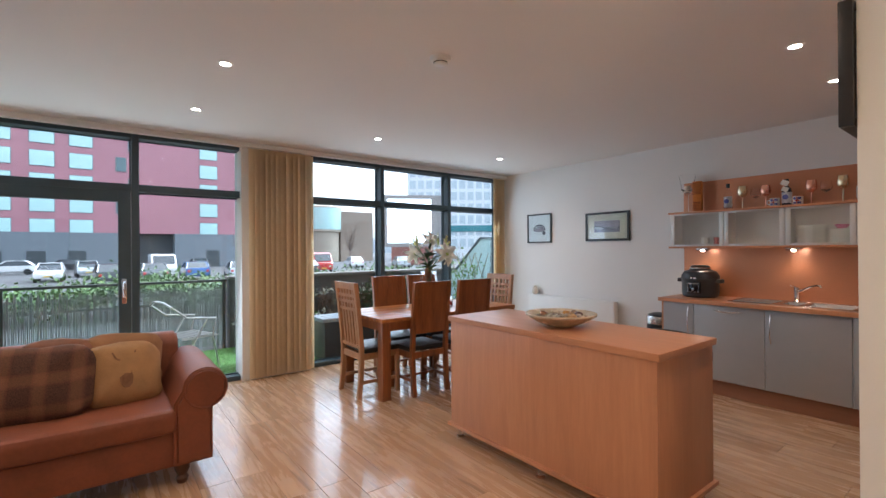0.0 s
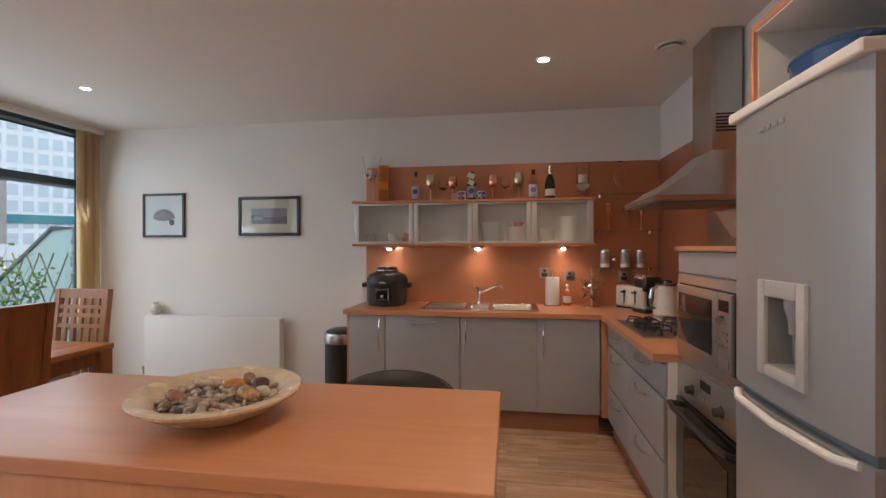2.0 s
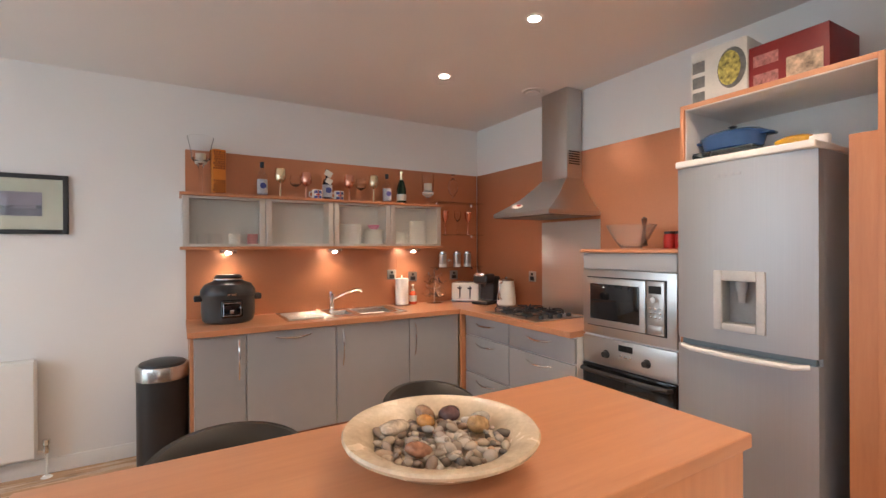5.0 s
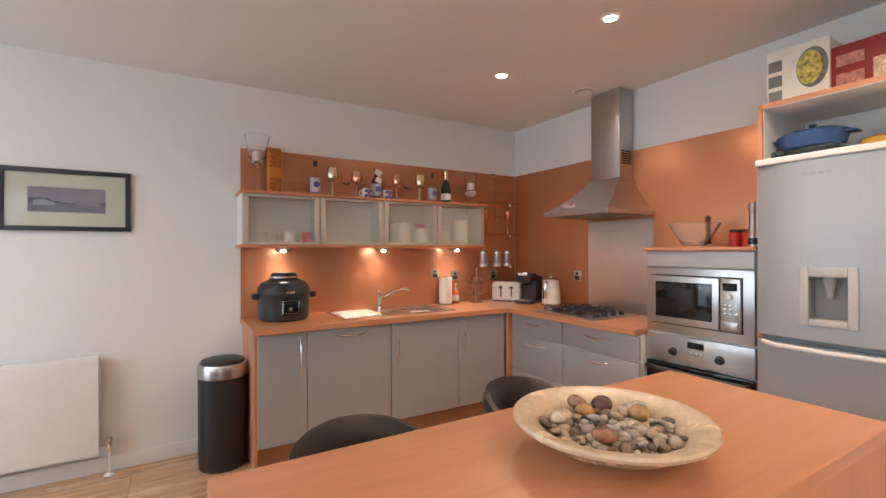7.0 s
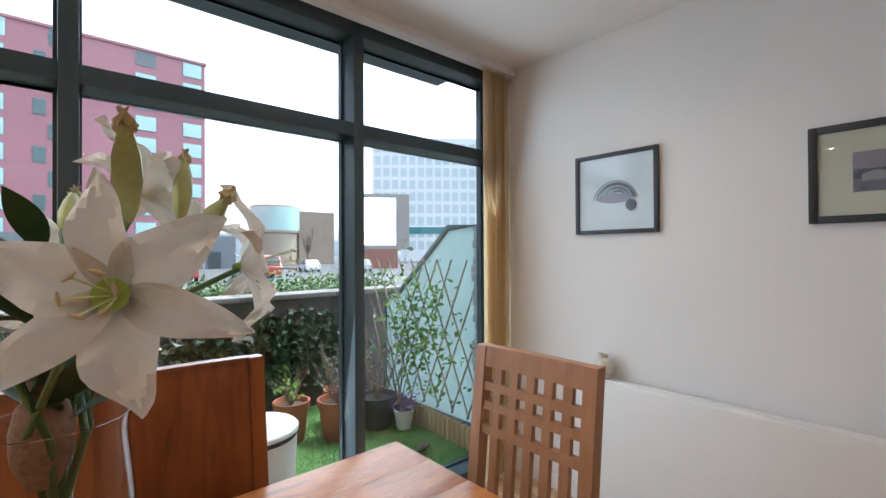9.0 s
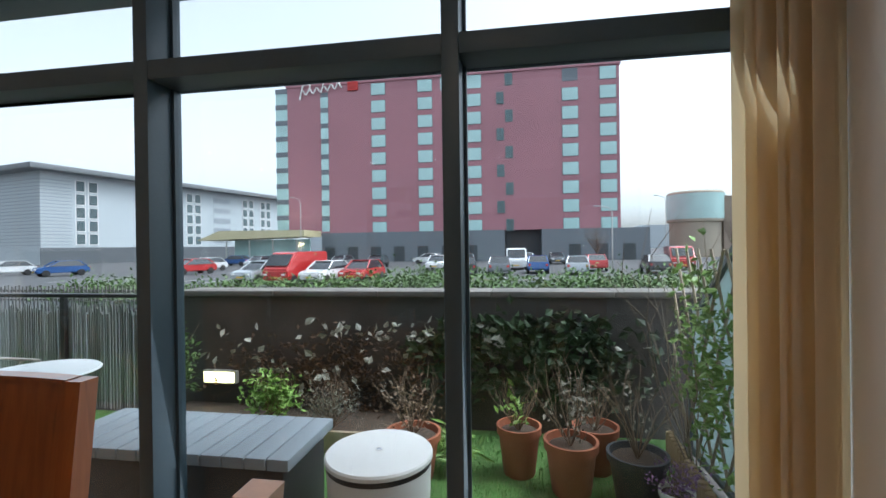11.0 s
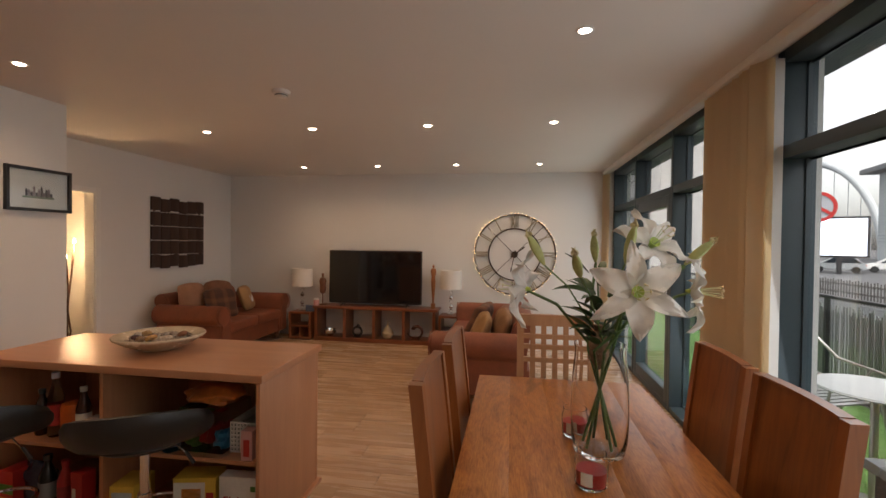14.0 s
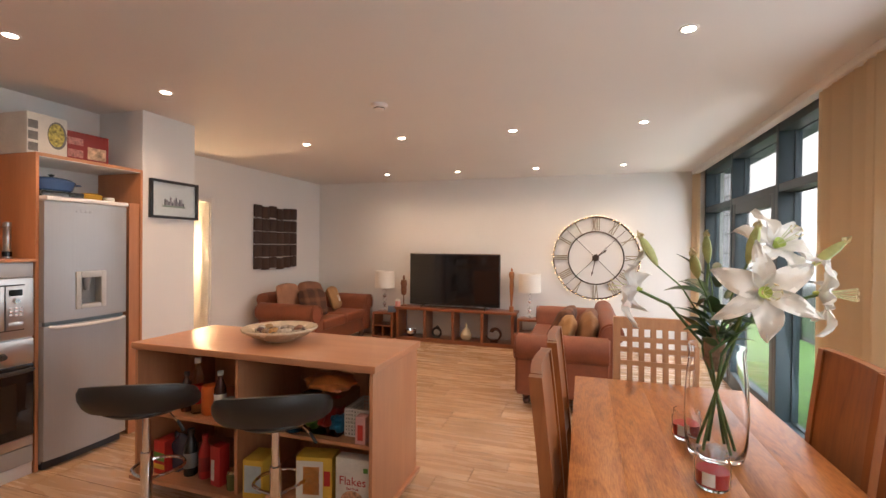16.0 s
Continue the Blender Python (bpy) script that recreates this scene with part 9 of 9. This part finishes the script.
# ---- hotel ----
hotel = thing("hotel", "plum-clad hotel tower with teal windows over a grey podium", "building", (1.7, 78, 0.9))
part("tower", B(-36.0, 0, 3.1, 19.0, 22, 28.4), M_HOTEL, hotel)
part("podium", B(-29.5, -1.0, -1.8, 1.2, 22, 3.1), M_PODIUM, hotel)
part("podium", B(7.0, -1.0, -1.8, 23.0, 22, 3.1), M_PODIUM, hotel)
# the recess's shade is painted in as a near-black colour
part("entrance_recess", B(1.2, 1.5, -1.8, 7.0, 22, 3.1), plain("entrance_shade", (0.05, 0.055, 0.06), 0.6), hotel)
part("parapet", B(-36.2, -0.2, 28.4, 19.2, 22, 28.75), M_HOTEL, hotel)
# glazed corner bays with dark spandrels, and the tall slot window
for k in range(9):
    part("corner_bay", B(-38.2, 0.05, 3.6 + k * 2.75, -36.01, 6.0, 5.5 + k * 2.75), M_TEAL, hotel)
    part("corner_spandrel", B(-38.25, 0.0, 5.5 + k * 2.75, -36.01, 6.0, 6.35 + k * 2.75), M_PODIUM, hotel)
    part("slot_pane", B(-29.85, -0.08, 3.4 + k * 2.65, -28.5, 0.02, 5.2 + k * 2.65), M_TEAL, hotel)
    part("slot_panel", B(-29.85, -0.07, 5.2 + k * 2.65, -28.5, 0.02, 6.05 + k * 2.65), M_PODIUM, hotel)
part("top_window", B(-9.0, -0.08, 26.2, -2.3, 0.02, 28.3), M_TEAL, hotel)
M_SILL = plain("window_surround", (0.16, 0.20, 0.21), 0.4)
wm, fm = mesh_of("window_pane", B(-1.18, -0.05, 0.1, 1.18, 0.03, 2.0), M_TEAL), mesh_of("window_frame", B(-1.25, -0.02, 0.03, 1.25, 0.02, 2.07), M_SILL)
sm = mesh_of("narrow_pane", B(-0.5, -0.05, 0.0, 0.5, 0.03, 1.8), plain("dark_teal_glass", (0.07, 0.12, 0.13), 0.12, bumps=0, spec=0.8))
sf = mesh_of("narrow_frame", B(-0.62, -0.02, -0.1, 0.62, 0.02, 1.9), M_SILL)
COLS = [(-19.6, 0), (-11.6, 0), (-7.5, 0), (-3.6, 0), (11.6, 0), (17.3, 0)]
for k in range(9):
    z = 5.7 + (k - 1) * 2.92
    for x, small in COLS:
        if k == 8 and -8 < x < 0:
            continue
        if k == 8 and x == 11.6:
            part("louvre", B(10.4, -0.06, 26.3, 12.8, 0.0, 28.3), M_PODIUM, hotel)
            continue
        f = new("hotel_window_frame", sf if small else fm)
        f.location, f.parent = (x, -0.03, z), hotel
        p = new("hotel_window", sm if small else wm)
        p.location, p.parent = (0, -0.03, 0), f
    f = new("hotel_window_frame", sf)
    f.location, f.parent = (0.7 if k % 2 else 2.1, -0.03, z + 0.2), hotel
    p = new("hotel_window", sm)
    p.location, p.parent = (0, -0.03, 0), f
for x in range(-28, 24, 4):
    if -1 < x < 9:
        continue
    part("service_door", B(x - 0.9, -1.06, -1.8, x + 0.9, -1.0, 0.7), plain("door_grey", (0.05, 0.06, 0.065), 0.5) if x == -28 else bpy.data.materials["door_grey"], hotel)
for i in range(14):
    part("cladding_joint", B(-29.5 + i * 2.25, -1.01, -1.8, -29.42 + i * 2.25, -0.999, 3.1), M_SILL, hotel)
# maker's sign as one plain flowing stroke
pts = [(-33.4 + 0.26 * i, -0.2, 27.3 + 0.07 * i * 0.5 + 0.5 * math.sin(i * 1.25)) for i in range(30)]
bm = tube(bmesh.new(), pts, 0.14, 6)
tube(bm, [(-33.6, -0.2, 26.2), (-33.0, -0.2, 28.6), (-31.6, -0.2, 28.7), (-31.8, -0.2, 27.6)], 0.16, 6)
tube(bm, [(-29.6, -0.2, 27.2), (-29.2, -0.2, 29.0)], 0.12, 6)
part("sign_stroke", bm, M_WHITE, hotel, "white flowing sign stroke")
part("sign_square", B(-24.9, -0.25, 27.2, -23.1, -0.05, 28.7), M_RED, hotel)
t = thing("entrance_canopy", "long cream entrance canopy on slim posts", "canopy", (-36, 70, 0))
part("roof", prism(bmesh.new(), [(-10, 2.9), (8.5, 3.3), (8.5, 4.3), (-6, 4.4)], "y", 0, 6), plain("cream_canopy", (0.55, 0.49, 0.30), 0.6), t)
part("glazed_wall", B(-6, 4, -0.9, 7.5, 4.2, 2.95), M_TEAL, t)
for x in (-5, -1, 3, 7):
    part("post", B(x - 0.08, 0.3, -0.9, x + 0.08, 0.46, 3.0), M_STEEL, t)

# ---- grey block, arches and far buildings ----
M_GREYB = plain("grey_stone_cladding", (0.44, 0.48, 0.50), 0.7, var=0.08, scale=0.06, bumps=0.1, fine=1.0)
gb = thing("office_block", "grey five-storey office block with overhanging roof", "building", (-78, 71.8, 0), 77.3)
part("walls", B(0, 0, -0.9, 72, 16, 15.9), M_GREYB, gb)
part("roof", B(-2.4, -2.2, 15.9, 74, 18, 16.9, bev=0.2), plain("roof_grey", (0.17, 0.18, 0.19), 0.6), gb)
part("plinth_band", B(-0.1, -0.15, -0.9, 72, 0.0, 2.2), plain("plinth_dark", (0.10, 0.11, 0.12), 0.6), gb)
wmesh = mesh_of("office_pane", B(-0.7, -0.06, 0.0, 0.7, 0.02, 1.9), plain("office_glass", (0.10, 0.14, 0.15), 0.15, bumps=0))
wfr = mesh_of("office_frame", B(-0.9, -0.03, -0.15, 0.9, 0.01, 2.05), M_WHITE)
M_SLAT = plain("cladding_slat", (0.30, 0.33, 0.35), 0.6)
for k in range(20):
    part("cladding_slat", B(0.1, -0.07, 2.6 + k * 0.62, 4.8, -0.002, 2.74 + k * 0.62), M_SLAT, gb)
    part("cladding_slat", B(-0.07, 0.1, 2.6 + k * 0.62, -0.002, 15.9, 2.74 + k * 0.62), M_SLAT, gb)
for k in range(5):
    part("louvre", B(36.0, -0.12, 3.2 + k * 2.5, 41.0, -0.004, 4.4 + k * 2.5), M_SLAT, gb)
for x in (6.3, 8.5, 22.0, 24.2, 29.3, 31.5, 46.0, 48.2, 52.4, 54.6, 62.0, 64.2):
    for k in range(5):
        f = new("window_frame", wfr)
        f.location, f.parent = (x, -0.03, 2.8 + k * 2.5), gb
        p = new("window_pane", wmesh)
        p.location, p.parent = (0, -0.02, 0), f
def arch(name, label, cx, cy, z0, span, rise, r, turn, mt):
    t = thing(name, label, "arch", (cx, cy, z0), turn)
    part("rib", tube(bmesh.new(), [(span * math.cos(radians(a)), 0, rise * math.sin(radians(a))) for a in range(0, 181, 6)], r, 10), mt, t)
    for a in range(18, 170, 12):
        part("hanger", tube(bmesh.new(), [(span * math.cos(radians(a)), 0, rise * math.sin(radians(a))), (span * math.cos(radians(a)), 0, 0)], r * 0.12, 5), mt, t)
    return t


M_ARCH = plain("pale_steel_arch", (0.40, 0.43, 0.45), 0.5, var=0.05)
arch("bridge_arch", "pale steel arch of a distant bridge", -155, 97.8, -1, 21, 29, 1.0, 24.4, M_ARCH)
t = thing("ribbed_hall", "ribbed curved hall roof behind the hotel", "building", (21, 110, -0.9))
for k in range(7):
    part("roof_rib", tube(bmesh.new(), [((8 - 0.7 * k) * math.cos(radians(a)), k * 3.0, (10 - 0.8 * k) * math.sin(radians(a))) for a in range(0, 181, 9)], 0.55, 8), M_ARCH, t)
ob = thing("round_building", "round glass-topped pale stone building", "building", (36.5, 92, -0.9))
part("drum", lathe(bmesh.new(), [(4.2, 0.0), (4.2, 6.0), (4.6, 6.2), (4.6, 11.2), (4.3, 11.5), (0.0, 11.6)], 36), plain("pale_sandstone", (0.38, 0.33, 0.26), 0.8, scale=0.3), ob)
part("glass_band", lathe(bmesh.new(), [(4.68, 6.6), (4.68, 11.0)], 36), M_TEAL, ob)
part("annexe", B(3.5, -3.0, 0, 11, 6, 10.5), plain("brown_stone", (0.28, 0.22, 0.17), 0.8, scale=0.3), ob)
t = thing("billboard", "large lit advertising hoarding in a grey frame", "billboard", (38.5, 60, -0.9), -30)
part("frame", B(-4.2, -0.2, 2.8, 5.2, 0.4, 10.8), plain("hoarding_frame", (0.30, 0.27, 0.25), 0.6), t)
part("screen", B(-3.6, -0.26, 3.4, 3.2, -0.201, 10.2), glow("hoarding_screen", (0.85, 0.92, 0.95), 0.9), t)
part("stand", B(-3.0, -0.1, 0.0, 3.5, 0.3, 2.8), plain("hoarding_base", (0.28, 0.12, 0.09), 0.7), t)
ofc = thing("white_office", "pale gridded office building far off", "building", (74, 92, -0.9), -38)
part("block", B(-13, 0, 0, 16, 18, 31), plain("pale_office", (0.74, 0.77, 0.78), 0.5, var=0.05, scale=0.1), ofc)
cell = mesh_of("office_cell", B(-0.75, -0.06, 0, 0.75, 0.02, 2.1), plain("pale_blue_glass", (0.50, 0.58, 0.62), 0.2, bumps=0))
for i in range(13):
    for k in range(9):
        c = new("window", cell)
        c.location, c.parent = (-11.6 + i * 2.15, -0.02, 3.0 + k * 3.05), ofc
part("shop_band", B(-13.1, -0.3, 7.0, 16.1, -0.1, 8.6), plain("blue_green_fascia", (0.05, 0.22, 0.25), 0.5), ofc)
ns = thing("terrace_neighbour", "pale brick neighbouring building", "building", (-20, 10, -0.9))
part("wall", B(0, 0, 0, 8.5, 4, 10), plain("pale_brick", (0.42, 0.41, 0.40), 0.8, var=0.1, scale=0.5), ns)
for i in range(15):
    part("brick_course", B(-0.02, -0.03, 0.3 + i * 0.65, 8.52, -0.002, 0.34 + i * 0.65), M_CAP, ns)


def street_lamp(x, y, h, label="slim grey street lamp"):
    t = thing("street_lamp", label, "street lamp", (x, y, -0.9), 0, "street lamps")
    part("post", tube(bmesh.new(), [(0, 0, 0), (0, 0, h * 0.9), (-0.2, 0, h * 0.97), (-1.0, 0, h)], [0.06, 0.045, 0.04, 0.03], 8), M_STEEL, t)
    part("head", B(-1.45, -0.1, h - 0.04, -0.95, 0.1, h + 0.05, bev=0.03), M_GREYDOOR, t)


street_lamp(-11.2, 23.9, 9.0)
street_lamp(12.5, 44, 5.5, "short lamp post with a camera head")
street_lamp(23.5, 66, 8.5)
street_lamp(-23, 60, 9.0)
t = thing("road_sign", "round no-parking sign with red ring", "sign", (-23.4, 22.5, -0.9), 60)
def disc(r0, r1, y):
    bm = lathe(bmesh.new(), [(r0, 0.0), (r1, 0.0), (r1, 0.03), (r0, 0.03), (r0, 0.0)], 32)
    bmesh.ops.rotate(bm, verts=bm.verts, cent=(0, 0, 0), matrix=Matrix.Rotation(radians(90), 3, "X"))
    bmesh.ops.translate(bm, verts=bm.verts, vec=(0, y, 4.7))
    return bm
part("plate", disc(0.001, 0.8, 0.0), plain("sign_blue_grey", (0.35, 0.37, 0.40), 0.4), t)
part("red_ring", disc(0.68, 0.86, -0.035), M_RED, t)
bm = B(-0.75, -0.075, 4.62, 0.75, -0.04, 4.78)
bmesh.ops.rotate(bm, verts=bm.verts, cent=(0, 0, 4.7), matrix=Matrix.Rotation(radians(35), 3, "Y"))
part("red_bar", bm, M_RED, t)
part("post", tube(bmesh.new(), [(0, 0.08, 0), (0, 0.08, 5.4)], 0.06, 8), M_STEEL, t)
t = thing("billboard", "lit roadside advertising screen", "billboard", (-40.3, 34.5, -0.9), 58)
part("screen", B(-1.8, -0.1, 1.7, 1.8, 0.0, 5.0), glow("roadside_screen", (0.75, 0.82, 0.95), 0.9), t)
part("frame", B(-2.0, 0.001, 1.5, 2.0, 0.3, 5.2), M_BLACK, t)
part("post", B(-0.2, 0.05, 0, 0.2, 0.25, 2.2), M_BLACK, t)
M_TREE = plain("bare_branch", (0.14, 0.10, 0.08), 0.9)
for x, y, h in ((13.5, 57, 4.0), (33, 70, 6.0)):
    t = thing("bare_tree", "small bare winter tree", "tree", (x, y, -0.9))
    part("trunk", tube(bmesh.new(), [(0, 0, 0), (0.05, 0, h * 0.35), (0.0, 0.05, h * 0.5)], [0.12, 0.09, 0.06], 8), M_TREE, t)
    part("crown", twig_bush((0, 0, h * 0.35), h * 0.7, 26, int(x), 0.9, 0.035), M_TREE, t)
# a far low skyline, its distance haze painted into the pale colour
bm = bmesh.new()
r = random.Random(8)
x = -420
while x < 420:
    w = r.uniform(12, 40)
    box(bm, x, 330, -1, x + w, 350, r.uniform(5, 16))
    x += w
structure("backdrop_skyline", bm, plain("haze_painted_grey", (0.42, 0.46, 0.49), 0.9, var=0.05, scale=0.02), "far skyline painted in pale haze grey")


lay_floor()
